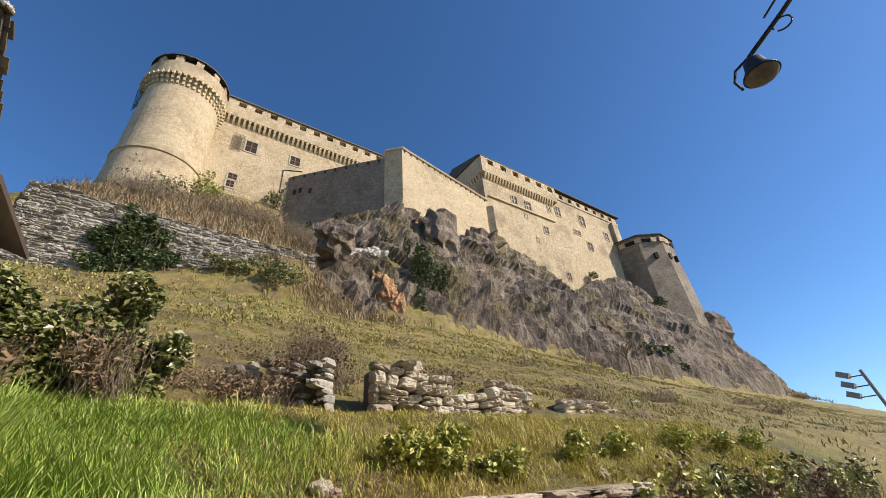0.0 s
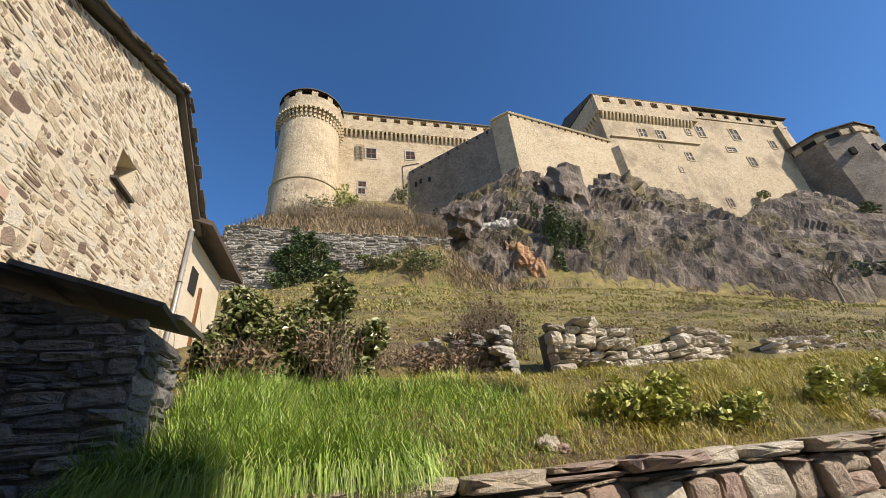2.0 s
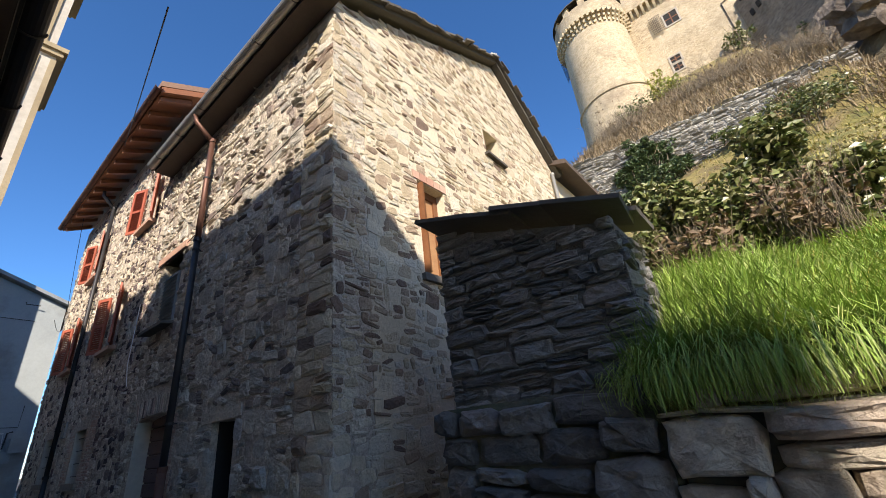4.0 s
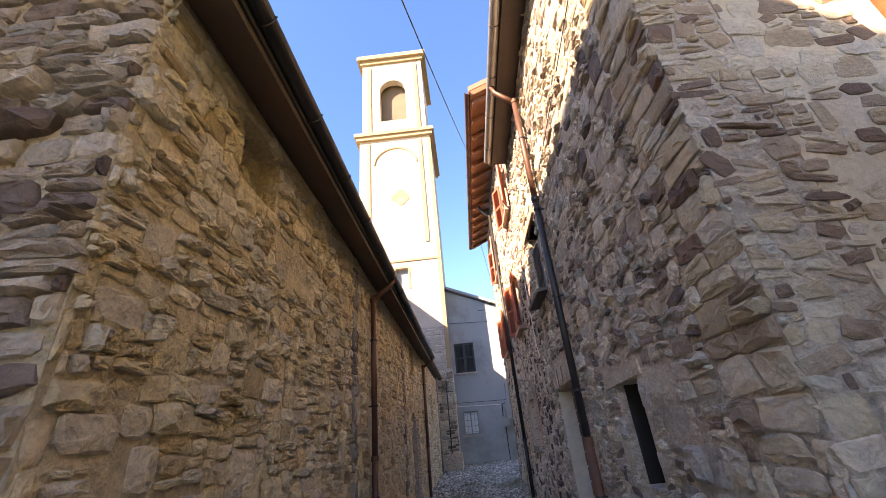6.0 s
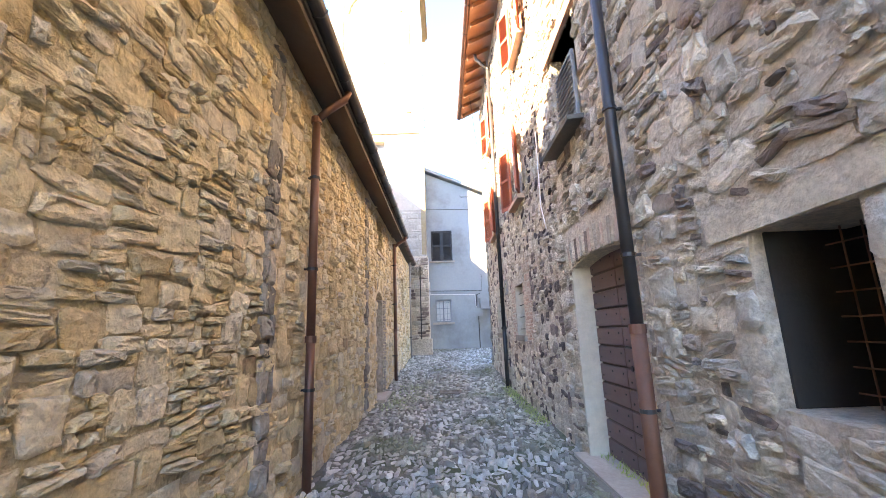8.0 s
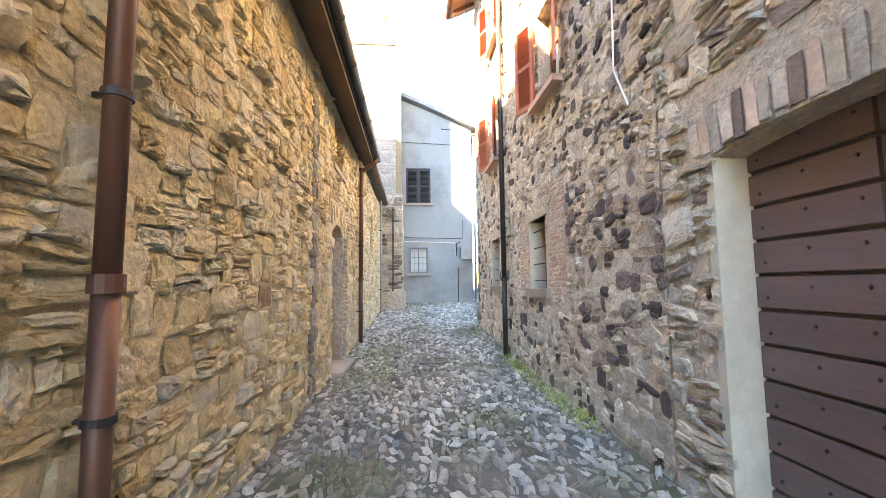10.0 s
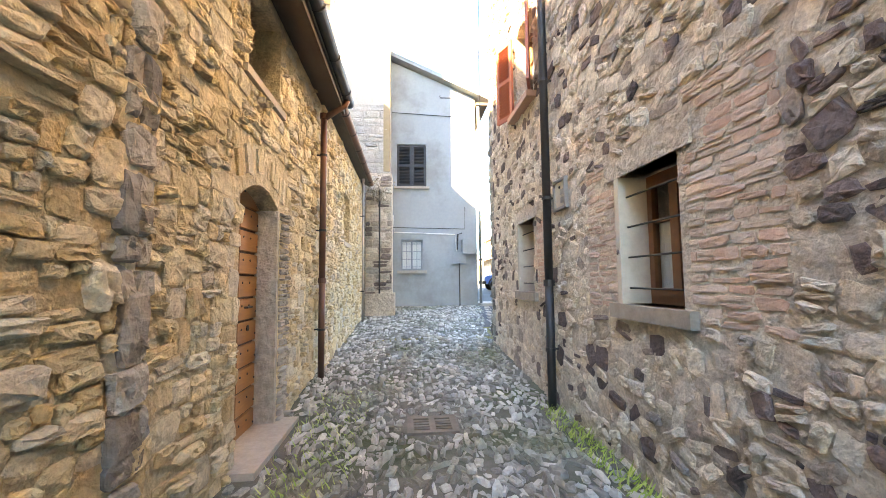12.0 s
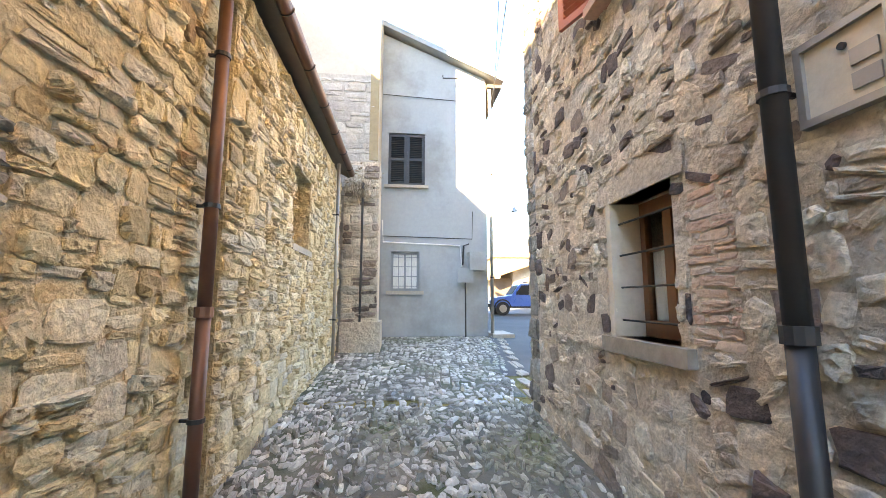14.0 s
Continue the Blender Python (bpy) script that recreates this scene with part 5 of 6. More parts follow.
part("end_top", Shape().prism([(-3.9, 0.1, 3.92), (-3.9, -3.4, 5.7), (-3.9, -3.4, 3.92)], (-0.4, 0, 0)), M["ochre_mortar"], row)
part("roof", Shape().prism([(-3.72, 0.5, 3.89), (-3.72, -3.5, 5.9), (-3.72, -3.5, 6.05), (-3.72, 0.5, 4.03)], (-12.75, 0, 0)), M["slate"], row, "dark slate roof with deep eave")
part("eave_board", Shape().prism([(-3.75, 0.12, 3.99), (-3.75, 0.48, 3.82), (-3.75, 0.48, 3.88), (-3.75, 0.12, 4.06)], (-12.7, 0, 0)), M["dark_wood"], row, "dark wooden eave boards")
gutter("roof_gutter", -16.45, -3.7, 0.55, 3.99, 0.075, M["dark_metal"], "dark metal gutter along the low eave")
downpipe("brown metal drainpipe on the ochre wall", [(-8.93, 0.55, 3.93), (-8.93, 0.52, 3.83), (-8.93, 0.32, 3.7), (-8.93, 0.2, 3.58), (-8.93, 0.2, -0.25)], 0.045, [(-0.25, 1.2, M["copper"]), (1.2, 3.6, M["copper"])], (0.7, 1.9, 2.9))
downpipe("brown metal drainpipe at the row's joint", [(-16.2, 0.55, 3.93), (-16.2, 0.52, 3.85), (-16.2, 0.36, 3.75), (-16.2, 0.22, 3.65), (-16.2, 0.22, -0.12)], 0.045, [(-0.12, 1.3, M["copper"]), (1.3, 3.7, M["copper"])], (0.6, 2.0, 3.1))
# Black panel paints the loft's darkness.
part("loft_room", Shape().box(-14.7, -13.6, -0.4, -0.36, 3.0, 4.0), M["unlit_black"], row)
part("niche_back", Shape().box(-5.5, -4.75, -0.2, -0.1, 3.2, 3.85), M["ochre_mortar"], row)
part("loft_sill", Shape().box(-14.65, -13.6, -0.3, 0.14, 2.99, 3.06), M["cut_stone"], row)
row2 = thing("lower_row", "far stretch of the low stone row with its own eave", "building")
row2_front = part("front_wall", slab(-22.1, -16.52, -0.6, 4.0, LEFT_HOLES, back(0.16), 0.5), M["ochre_mortar"], row2)
part("roof", Shape().prism([(-16.5, 0.36, 4.0), (-16.5, -3.5, 5.9), (-16.5, -3.5, 6.05), (-16.5, 0.36, 4.12)], (-5.6, 0, 0)), M["slate"], row2)
part("niche_back", Shape().box(-19.4, -18.4, -0.22, -0.16, 2.0, 3.1), M["ochre_mortar"], row2)
part("sill", Shape().box(-19.4, -18.38, -0.1, 0.2, 1.98, 2.06), M["cut_stone"], row2)
gutter("roof_gutter", -22.0, -16.5, 0.4, 4.08, 0.075, M["copper"], "brown gutter on the far low row")
downpipe("pale thin drainpipe near the campanile", [(-21.2, 0.26, 4.0), (-21.2, 0.26, 0.15)], 0.03, [(0.15, 4.0, M["zinc"])], (1, 3))

# taller unseen blocks south of the lane, added to cast the shadows
structure(part("wall_south", Shape().box(-22, -3.88, -10, -3.52, -0.6, 10.6), M["plain_plaster"]), "unseen plain rendered block added to shade the alley", "wall")
structure(part("wall_street", Shape().box(-3.84, 4.75, -9, -2.6, -0.6, 9.85), M["plain_plaster"]), "unseen plain rendered block added to shade the bank and gable", "wall")

# ---- campanile ----
camp = thing("campanile", "tall white plastered bell tower with ochre cornices", "bell tower")
CX0, CX1, CY0, CY1 = -27.1, -22.6, -3.62, 0.88
part("shaft", slab(CY0, CY1, 0, 19.2, [(-1.62, -0.92, 9.0, 10.1)], side(CX1), 0.6), M["white_plaster"], camp)
part("shaft_sides", Shape().box(CX0, CX1 - 0.61, CY0, CY1, 0, 19.2), M["white_plaster"], camp)
for y0 in (CY0 + 0.45, CY1 - 0.75):
    part("pilaster", Shape().box(CX1, CX1 + 0.07, y0, y0 + 0.22, 11.6, 19.0), M["trim_plaster"], camp)
part("edge", Shape().box(CX1, CX1 + 0.05, CY1 - 0.16, CY1 + 0.04, 4.6, 19.0), M["trim_plaster"], camp, "rough ochre edge")
arch = Shape()
arch.tube([(CX1 + 0.02, -1.37 + 1.35 * math.cos(a), 17.1 + 1.35 * math.sin(a)) for a in np.linspace(0.1, math.pi - 0.1, 15)], 0.07, 6)
part("blind_arch", arch, M["trim_plaster"], camp)
part("cornice", Shape().box(CX0 - 0.2, CX1 + 0.2, CY0 - 0.2, CY1 + 0.2, 19.2, 19.45).box(CX0 - 0.32, CX1 + 0.32, CY0 - 0.32, CY1 + 0.32, 19.45, 19.7), M["trim_plaster"], camp, "ochre moulded cornice")
part("belfry_front", slab(CY0 + 0.15, CY1 - 0.15, 19.7, 26.4, [(-2.27, -0.5, 20.9, 24.6)], side(CX1 - 0.1), 0.5), M["white_plaster"], camp)
part("belfry_sides", Shape().box(CX0 + 0.1, CX0 + 0.6, CY0 + 0.15, CY1 - 0.15, 19.7, 26.4).box(CX0 + 0.6, CX1 - 0.6, CY0 + 0.15, CY0 + 0.6, 19.7, 26.4).box(CX0 + 0.6, CX1 - 0.6, CY1 - 0.6, CY1 - 0.15, 19.7, 26.4), M["white_plaster"], camp)
af = Shape()
af.prism([(CX1 - 0.12, -1.385 + 0.885 * math.cos(a), 23.75 + 0.86 * math.sin(a)) for a in np.linspace(math.pi, 0, 15)] + [(CX1 - 0.12, -0.5, 24.62), (CX1 - 0.12, -2.27, 24.62)], (-0.45, 0, 0))
part("arch_head", af, M["white_plaster"], camp)
# The belfry's inner shade is painted by the brown tone of this panel.
part("belfry_shade", Shape().box(CX1 - 0.9, CX1 - 0.8, CY0 + 0.6, CY1 - 0.6, 19.8, 26), M["twig"], camp, "brown panel for the shaded inside of the belfry")
for y0 in (CY0 + 0.5, CY1 - 0.75):
    part("pilaster", Shape().box(CX1 - 0.1, CX1 - 0.02, y0, y0 + 0.26, 19.7, 26.0), M["trim_plaster"], camp)
part("crown", Shape().box(CX0 - 0.05, CX1 + 0.05, CY0, CY1, 26.3, 26.6).box(CX0 - 0.25, CX1 + 0.25, CY0 - 0.2, CY1 + 0.2, 26.6, 26.95), M["trim_plaster"], camp, "ochre top cornice")
part("roof", Shape().add([(CX0 - 0.25, CY0 - 0.2, 26.95), (CX1 + 0.25, CY0 - 0.2, 26.95), (CX1 + 0.25, CY1 + 0.2, 26.95), (CX0 - 0.25, CY1 + 0.2, 26.95), (-24.85, -1.37, 27.7)], [(0, 1, 4), (1, 2, 4), (2, 3, 4), (3, 0, 4)]), M["roof_tile"], camp)
q = Shape()
for k in range(4):
    q.tube([(CX1 + 0.02 + 0.004 * k, -1.15 + 0.25 * math.cos(k * math.pi / 2), 14.7 + 0.25 * math.sin(k * math.pi / 2)), (CX1 - 0.1, -1.15 + 0.25 * math.cos(k * math.pi / 2), 14.7 + 0.25 * math.sin(k * math.pi / 2))], 0.3, 14)
part("quatrefoil", q, M["twig"], camp, "small quatrefoil opening")
part("window", Shape().box(CX1 - 0.3, CX1 - 0.25, -1.62, -0.92, 9.0, 10.1), M["grey_paint"], camp)
part("window_frame", Shape().box(CX1 - 0.02, CX1 + 0.03, -1.72, -1.62, 8.9, 10.2).box(CX1 - 0.02, CX1 + 0.03, -0.92, -0.82, 8.9, 10.2).box(CX1 - 0.02, CX1 + 0.03, -1.62, -0.92, 10.1, 10.2), M["trim_plaster"], camp)
part("string_course", Shape().box(CX1, CX1 + 0.06, CY0, CY1 + 0.05, 10.5, 10.62), M["trim_plaster"], camp)
pier = thing("stone_pier", "stepped stone pier at the campanile foot", "pier")
pier_shaft = part("shaft", Shape().box(-23.2, -22.4, 0.2, 0.98, 0.9, 4.5), M["grey_mortar"], pier)
part("base", Shape().box(-23.3, -22.3, 0.2, 1.06, -0.2, 0.9), M["grey_mortar"], pier)
part("pipe", Shape().tube([(-22.35, 0.62, 0.2), (-22.35, 0.62, 4.0)], 0.025, 6), M["dark_metal"], pier)
bush("dry_creeper", (-22.3, 0.55, 3.7), (0.35, 0.45, 0.5), 120, 0.04, M["dry_leaf"], "dry creeper twigs on the stone pier", 140, 120, 1.0, category="creeper")

# ---- blue house ----
blue = thing("blue_house", "pale blue-grey plastered house with louvred window", "house")
part("front_wall", slab(-0.6, 3.95, -0.4, 8.0, [(1.08, 2.14, 4.63, 6.2), (1.2, 2.0, 1.62, 2.72)], side(-24.7), 0.4), M["blue_plaster"], blue)
part("front_top", Shape().prism([(-24.7, -0.6, 8.0), (-24.7, 3.95, 8.0), (-24.7, 0.0, 9.65), (-24.7, -0.6, 9.9)], (-0.4, 0, 0)), M["blue_plaster"], blue)
part("side_wall", Shape().box(-34, -25.12, 3.55, 3.95, -0.4, 8.0), M["blue_plaster"], blue)
part("roof", Shape().prism([(-24.4, 4.45, 7.82), (-24.4, -0.6, 10.0), (-24.4, -0.6, 10.15), (-24.4, 4.45, 7.97)], (-9.8, 0, 0)), M["grey_paint"], blue, "blue-grey roof edge")
part("eave", Shape().box(-34, -24.5, 3.96, 4.4, 7.65, 7.75), M["dark_wood"], blue)
w = part("window", Shape().box(-24.85, -24.8, 1.08, 2.14, 4.63, 6.2), M["dark_metal"], blue, "closed dark louvred shutters")
for a, b in ((1.1, 1.6), (1.63, 2.12)):
    fr = Shape().box(-24.8, -24.74, a, a + 0.06, 4.66, 6.17).box(-24.8, -24.74, b - 0.06, b, 4.66, 6.17)
    for z in (4.66, 5.38, 6.1):
        fr.box(-24.8, -24.74, a + 0.06, b - 0.06, z, z + 0.07)
    leaf = part("shutter", fr, M["dark_metal"], w)
    sl = Shape()
    for k in range(26):
        z = 4.75 + 0.054 * k
        sl.obox(pose(-24.78, (a + b) / 2, z, 0, -30, 0), 0.045, b - a - 0.12, 0.008)
    part("louvres", sl, M["dark_metal"], leaf)
part("sill", Shape().box(-24.72, -24.6, 0.98, 2.24, 4.55, 4.63), M["cut_stone"], blue)
w2 = part("window", Shape().box(-24.9, -24.86, 1.2, 2.0, 1.62, 2.72), M["unlit_black"], blue)
part("frame", Shape().box(-24.86, -24.8, 1.2, 1.27, 1.62, 2.72).box(-24.86, -24.8, 1.93, 2.0, 1.62, 2.72).box(-24.86, -24.8, 1.57, 1.63, 1.62, 2.72).box(-24.86, -24.8, 1.27, 1.93, 2.65, 2.72).box(-24.86, -24.8, 1.27, 1.93, 1.62, 1.69), M["grey_paint"], w2)
part("curtain", Shape().box(-24.855, -24.85, 1.27, 1.93, 1.69, 2.65), M["curtain"], w2, "white curtain")
gr = Shape()
for k in range(4):
    gr.tube([(-24.68, 1.2, 1.75 + 0.27 * k), (-24.68, 2.0, 1.75 + 0.27 * k)], 0.01, 5)
for k in range(5):
    gr.tube([(-24.68, 1.24 + 0.18 * k, 1.62), (-24.68, 1.24 + 0.18 * k, 2.72)], 0.01, 5)
part("grille", gr, M["grey_paint"], w2, "iron window grille")
part("sill", Shape().box(-24.72, -24.6, 1.08, 2.12, 1.52, 1.62), M["cut_stone"], blue)
part("conduit", Shape().tube([(-24.66, 0.95, 3.6), (-24.66, 0.98, 2.98), (-24.66, 3.15, 2.9), (-24.66, 3.2, 2.3)], 0.02, 6), M["white_paint"], blue, "white cable conduit")
part("cable", Shape().tube([(-24.66, 0.95, 3.15), (-24.66, 3.5, 3.1), (-24.66, 3.52, 3.9)], 0.012, 5), M["dark_metal"], blue)
part("upper_cable", Shape().tube([(-24.66, 0.9, 7.35), (-24.66, 3.08, 7.25)], 0.012, 5), M["dark_metal"], blue)
part("hook", Shape().tube([(-24.6, 2.65, 8.0), (-24.6, 2.65, 7.92), (-24.5, 3.1, 7.88)], 0.02, 5), M["dark_metal"], blue)
part("meter_box", Shape().obox(pose(-24.55, 3.6, 2.45, 0, 0, 6), 0.25, 0.45, 0.5), M["blue_plaster"], blue, "tilted pale blue cabinet")
part("meter_pipe", Shape().tube([(-24.62, 3.4, 2.95), (-24.62, 3.25, 2.9), (-24.62, 3.22, 2.35)], 0.025, 6), M["dark_metal"], blue)
sign = thing("sign", "blank pale blue sign plate on a thin post", "sign")
part("plate", Shape().box(-24.5, -24.48, 3.05, 3.5, 1.85, 2.25), M["blue_plaster"], sign)
part("post", Shape().tube([(-24.52, 3.28, 0.33), (-24.52, 3.28, 1.9)], 0.02, 8), M["dark_metal"], sign)
downpipe("grey drainpipe at the blue house corner", [(-24.6, 4.05, 7.6), (-24.6, 4.05, 0.36)], 0.05, [(0.36, 7.6, M["zinc"])], (2, 5))
part("corner_step", Shape().box(-25.6, -24.3, 4.0, 4.6, 0.2, 0.45), M["cut_stone"], blue)


# ---- street furniture and clutter ----
lamp = thing("street_lamp", "grey enamel bell lamp hanging from an iron arm", "street lamp")
LX, LY, LZ = 5.5, 0.3, 5.68
part("arm", Shape().tube([(LX, LY + 0.0, LZ + 0.42), (LX + 0.05, LY - 0.5, LZ + 0.75), (LX + 0.1, LY - 1.6, LZ + 1.5), (4.45, -2.65, LZ + 2.3)], 0.03, 8), M["dark_metal"], lamp)
part("stay", Shape().tube([(LX + 0.03, LY - 0.35, LZ + 0.85), (LX + 0.1, LY - 1.5, LZ + 1.75), (4.45, -2.65, LZ + 2.7)], 0.014, 6), M["dark_metal"], lamp)
part("scroll", Shape().tube([(LX + 0.05, LY - 0.45 + 0.1 * math.cos(a), LZ + 0.6 + 0.1 * math.sin(a)) for a in np.linspace(0, 5.6, 16)], 0.012, 5), M["dark_metal"], lamp)
part("hook", Shape().tube([(LX, LY + 0.02, LZ + 0.42), (LX, LY + 0.2, LZ + 0.36), (LX, LY + 0.27, LZ + 0.2), (LX, LY + 0.24, LZ + 0.02)], 0.018, 6), M["dark_metal"], lamp)
part("hood", Shape().lathe([(0.03, 0.42), (0.05, 0.36), (0.11, 0.32), (0.13, 0.2), (0.2, 0.08), (0.21, 0.05), (0.2, 0.05), (0.12, 0.17)], (0, 0), 24), M["dark_metal"], lamp, smooth=True).location = (LX, LY, LZ)
part("lens", Shape().lathe([(0.2, 0.06), (0.17, 0.01), (0.1, -0.03), (0.005, -0.04)], (0, 0), 20), M["drain_iron"], lamp, "dull olive lens", smooth=True).location = (LX, LY, LZ)

flood = thing("floodlight_mast", "mast with three grey floodlights beside the meadow", "floodlight")
FX, FY = 29.6, 5.3
base = ground_z(FX, FY)
part("pole", Shape().tube([(FX, FY - 0.35, base), (FX, FY, 5.35)], 0.08, 8), M["grey_paint"], flood)
for k in range(3):
    z = 5.25 - 0.5 * k
    part("bracket", Shape().tube([(FX, FY - 0.05, z - 0.15), (FX, FY + 0.7, z - 0.15)], 0.03, 6), M["dark_metal"], flood)
    part("lamp_head", Shape().obox(pose(FX, FY + 0.75, z, 25, 0, 0), 0.4, 0.5, 0.28), M["grey_paint"], flood)

drain = thing("drain_grate", "square rusty cast-iron drain grate in the cobbles", "drain")
DX = -14.43
dz = street_z(DX)
fr = Shape()
for a, b, c, d_ in ((-0.23, 0.23, 1.42, 1.48), (-0.23, 0.23, 1.85, 1.91), (-0.23, -0.16, 1.48, 1.85), (0.16, 0.23, 1.48, 1.85), (-0.16, 0.16, 1.635, 1.695)):
    fr.box(DX + a, DX + b, c, d_, dz - 0.02, dz + 0.035)
part("frame", fr, M["drain_iron"], drain)
for k in range(4):
    x = DX - 0.125 + 0.07 * k
    part("bar", Shape().box(x, x + 0.038, 1.48, 1.85, dz - 0.01, dz + 0.03), M["drain_iron"], drain)
# No hollow below: a black sheet paints the pit's shade.
part("pit", Shape().box(DX - 0.2, DX + 0.2, 1.45, 1.87, dz - 0.02, dz + 0.013), M["unlit_black"], drain)

panel = thing("meter_panel", "grey metal meter cupboard set in the stone wall", "meter cupboard")
part("door", Shape().box(-14.7, -14.42, 3.098, 3.2, 2.06, 2.34), M["plain_plaster"], panel, "beige metal cupboard door")
part("rim", Shape().box(-14.73, -14.7, 3.08, 3.2, 2.03, 2.37).box(-14.42, -14.39, 3.08, 3.2, 2.03, 2.37).box(-14.7, -14.42, 3.08, 3.2, 2.34, 2.37).box(-14.7, -14.42, 3.08, 3.2, 2.03, 2.06), M["zinc"], panel, "grey metal rim")
part("lock", Shape().tube([(-14.56, 3.086, 2.28), (-14.56, 3.1, 2.28)], 0.014, 10), M["iron"], panel)
for z in (2.1, 2.19):
    part("embossed_panel", Shape().box(-14.54, -14.45, 3.09, 3.1, z, z + 0.06), M["zinc"], panel)


def wire(a, b, sag, r=0.008):
    a, b = Vector(a), Vector(b)
    pts = [a.lerp(b, t) - Vector((0, 0, 4 * sag * t * (1 - t))) for t in np.linspace(0, 1, 14)]
    return tagged(part("cable", Shape().tube(pts, r, 5, False), M["dark_metal"]), "thin black overhead cable", "cable")


wire((-4.6, 1.3, 5.4), (-12.4, 2.5, 8.9), 0.1)
wire((-17.4, 2.75, 5.5), (-24.4, 4.0, 7.0), 0.25)
wire((-17.0, 2.7, 8.8), (-24.5, 4.1, 6.6), 0.4)
wire((-10.0, 3.08, 4.7), (-4.5, 3.08, 5.3), 0.05, 0.006)
tagged(part("cable", Shape().tube([(-10.4, 3.07, 2.6), (-10.6, 3.07, 3.0), (-10.55, 3.07, 4.2)], 0.008, 5, False), M["white_paint"]), "pale cable clipped to the stone wall", "cable")


# ---- car ----
def suv(x, y, z):
    """A small square off-roader that faces -y; (x, y, z) is under its front bumper's middle."""
    car = thing("car", "blue small off-road car parked across the road", "car")
    body = Shape()
    side_line = [(0.0, 0.45), (0.02, 0.78), (0.15, 0.86), (1.05, 0.95), (1.15, 0.97), (3.45, 0.97), (3.5, 0.5), (3.3, 0.38), (0.2, 0.38)]
    body.prism([(x + 0.75, y + a, z + b) for a, b in side_line], (-1.5, 0, 0))
    part("body", body, M["car_blue"], car)
    cab = Shape()
    cab.prism([(x + 0.68, y + a, z + b) for a, b in ((1.1, 0.96), (1.5, 1.5), (1.6, 1.56), (3.3, 1.58), (3.42, 1.5), (3.46, 0.96))], (-1.36, 0, 0))
    part("cabin", cab, M["car_blue"], car)
    for a in ([(1.3, 1.0), (1.58, 1.46), (2.2, 1.48), (2.2, 1.0)], [(2.3, 1.0), (2.3, 1.48), (3.28, 1.48), (3.36, 1.0)]):
        part("side_window", Shape().prism([(x + 0.682, y + p, z + q) for p, q in a], (0.008, 0, 0)), M["unlit_black"], car, "dark side glass")
    part("windscreen", Shape().prism([(x + 0.6, y + 1.13, z + 1.02), (x + 0.6, y + 1.45, z + 1.46), (x + 0.6, y + 1.44, z + 1.47), (x + 0.6, y + 1.12, z + 1.03)], (-1.2, 0, 0)), M["unlit_black"], car)
    part("roof_rack", Shape().tube([(x + 0.6, y + 1.7, z + 1.64), (x + 0.6, y + 3.2, z + 1.66)], 0.02, 6).tube([(x - 0.6, y + 1.7, z + 1.64), (x - 0.6, y + 3.2, z + 1.66)], 0.02, 6).tube([(x + 0.6, y + 2.0, z + 1.65), (x - 0.6, y + 2.0, z + 1.65)], 0.02, 6), M["dark_metal"], car)
    part("bumper", Shape().box(x - 0.78, x + 0.78, y - 0.1, y + 0.06, z + 0.4, z + 0.56), M["rubber"], car)
    part("sill_trim", Shape().box(x - 0.77, x + 0.77, y + 0.85, y + 2.5, z + 0.36, z + 0.44), M["rubber"], car)
    part("mirror", Shape().obox(pose(x + 0.85, y + 1.35, z + 1.08), 0.14, 0.1, 0.16), M["rubber"], car)
    for sx in (-0.55, 0.55):
        part("headlight", Shape().tube([(x + sx, y + 0.02, z + 0.68), (x + sx, y - 0.03, z + 0.68)], 0.09, 12), M["white_paint"], car)
    for wy in (0.62, 2.85):
        for sx in (-0.72, 0.72):
            out = 0.11 if sx > 0 else -0.11
            arch_ = Shape()
            arch_.tube([(x + sx * 1.04, y + wy + 0.4 * math.cos(a), z + 0.36 + 0.4 * math.sin(a)) for a in np.linspace(0, math.pi, 11)], 0.04, 6)
            part("wheel_arch", arch_, M["rubber"], car)
            wheel = part("wheel", Shape().tube([(x + sx - out * 0.9, y + wy, z + 0.33), (x + sx + out, y + wy, z + 0.33)], 0.33, 20), M["rubber"], car, "black off-road tyre")
            part("rim", Shape().tube([(x + sx + out * 0.8, y + wy, z + 0.33), (x + sx + out * 1.08, y + wy, z + 0.33)], 0.19, 14), M["zinc"], wheel, "grey steel rim")


suv(-33.6, 5.8, street_z(-33.5))

shed = thing("shed", "white shed with brown roof and open dark side", "shed")
part("wall", Shape().prism([(-43, 9.8, 0.6), (-43, 17.8, 0.6), (-43, 17.8, 3.1), (-43, 13, 4.6), (-43, 9.8, 3.5)], (-4, 0, 0)), M["white_plaster"], shed)
# Solid dark box paints the shade inside the open side.
part("opening", Shape().box(-46.8, -43.2, 8.4, 9.78, 0.7, 3.0), M["dark_wood"], shed, "dark box for the shaded open side")
part("roof", Shape().prism([(-42.3, 7.9, 2.9), (-42.3, 13, 4.6), (-42.3, 18.5, 2.9), (-42.3, 18.5, 3.12), (-42.3, 13, 4.84), (-42.3, 7.9, 3.12)], (-5, 0, 0)), M["roof_tile"], shed)
hang = thing("hanging_lamp", "small bell lamp hanging over the road", "street lamp")
part("hood", Shape().lathe([(0.03, 0.3), (0.1, 0.22), (0.22, 0.02), (0.2, 0.02)], (0, 0), 14), M["grey_paint"], hang).location = (-36, 8.0, 6.5)
part("cord", Shape().tube([(-36, 3.9, 7.6), (-36, 8.0, 6.85), (-36, 14, 8.2)], 0.012, 5), M["dark_metal"], hang)
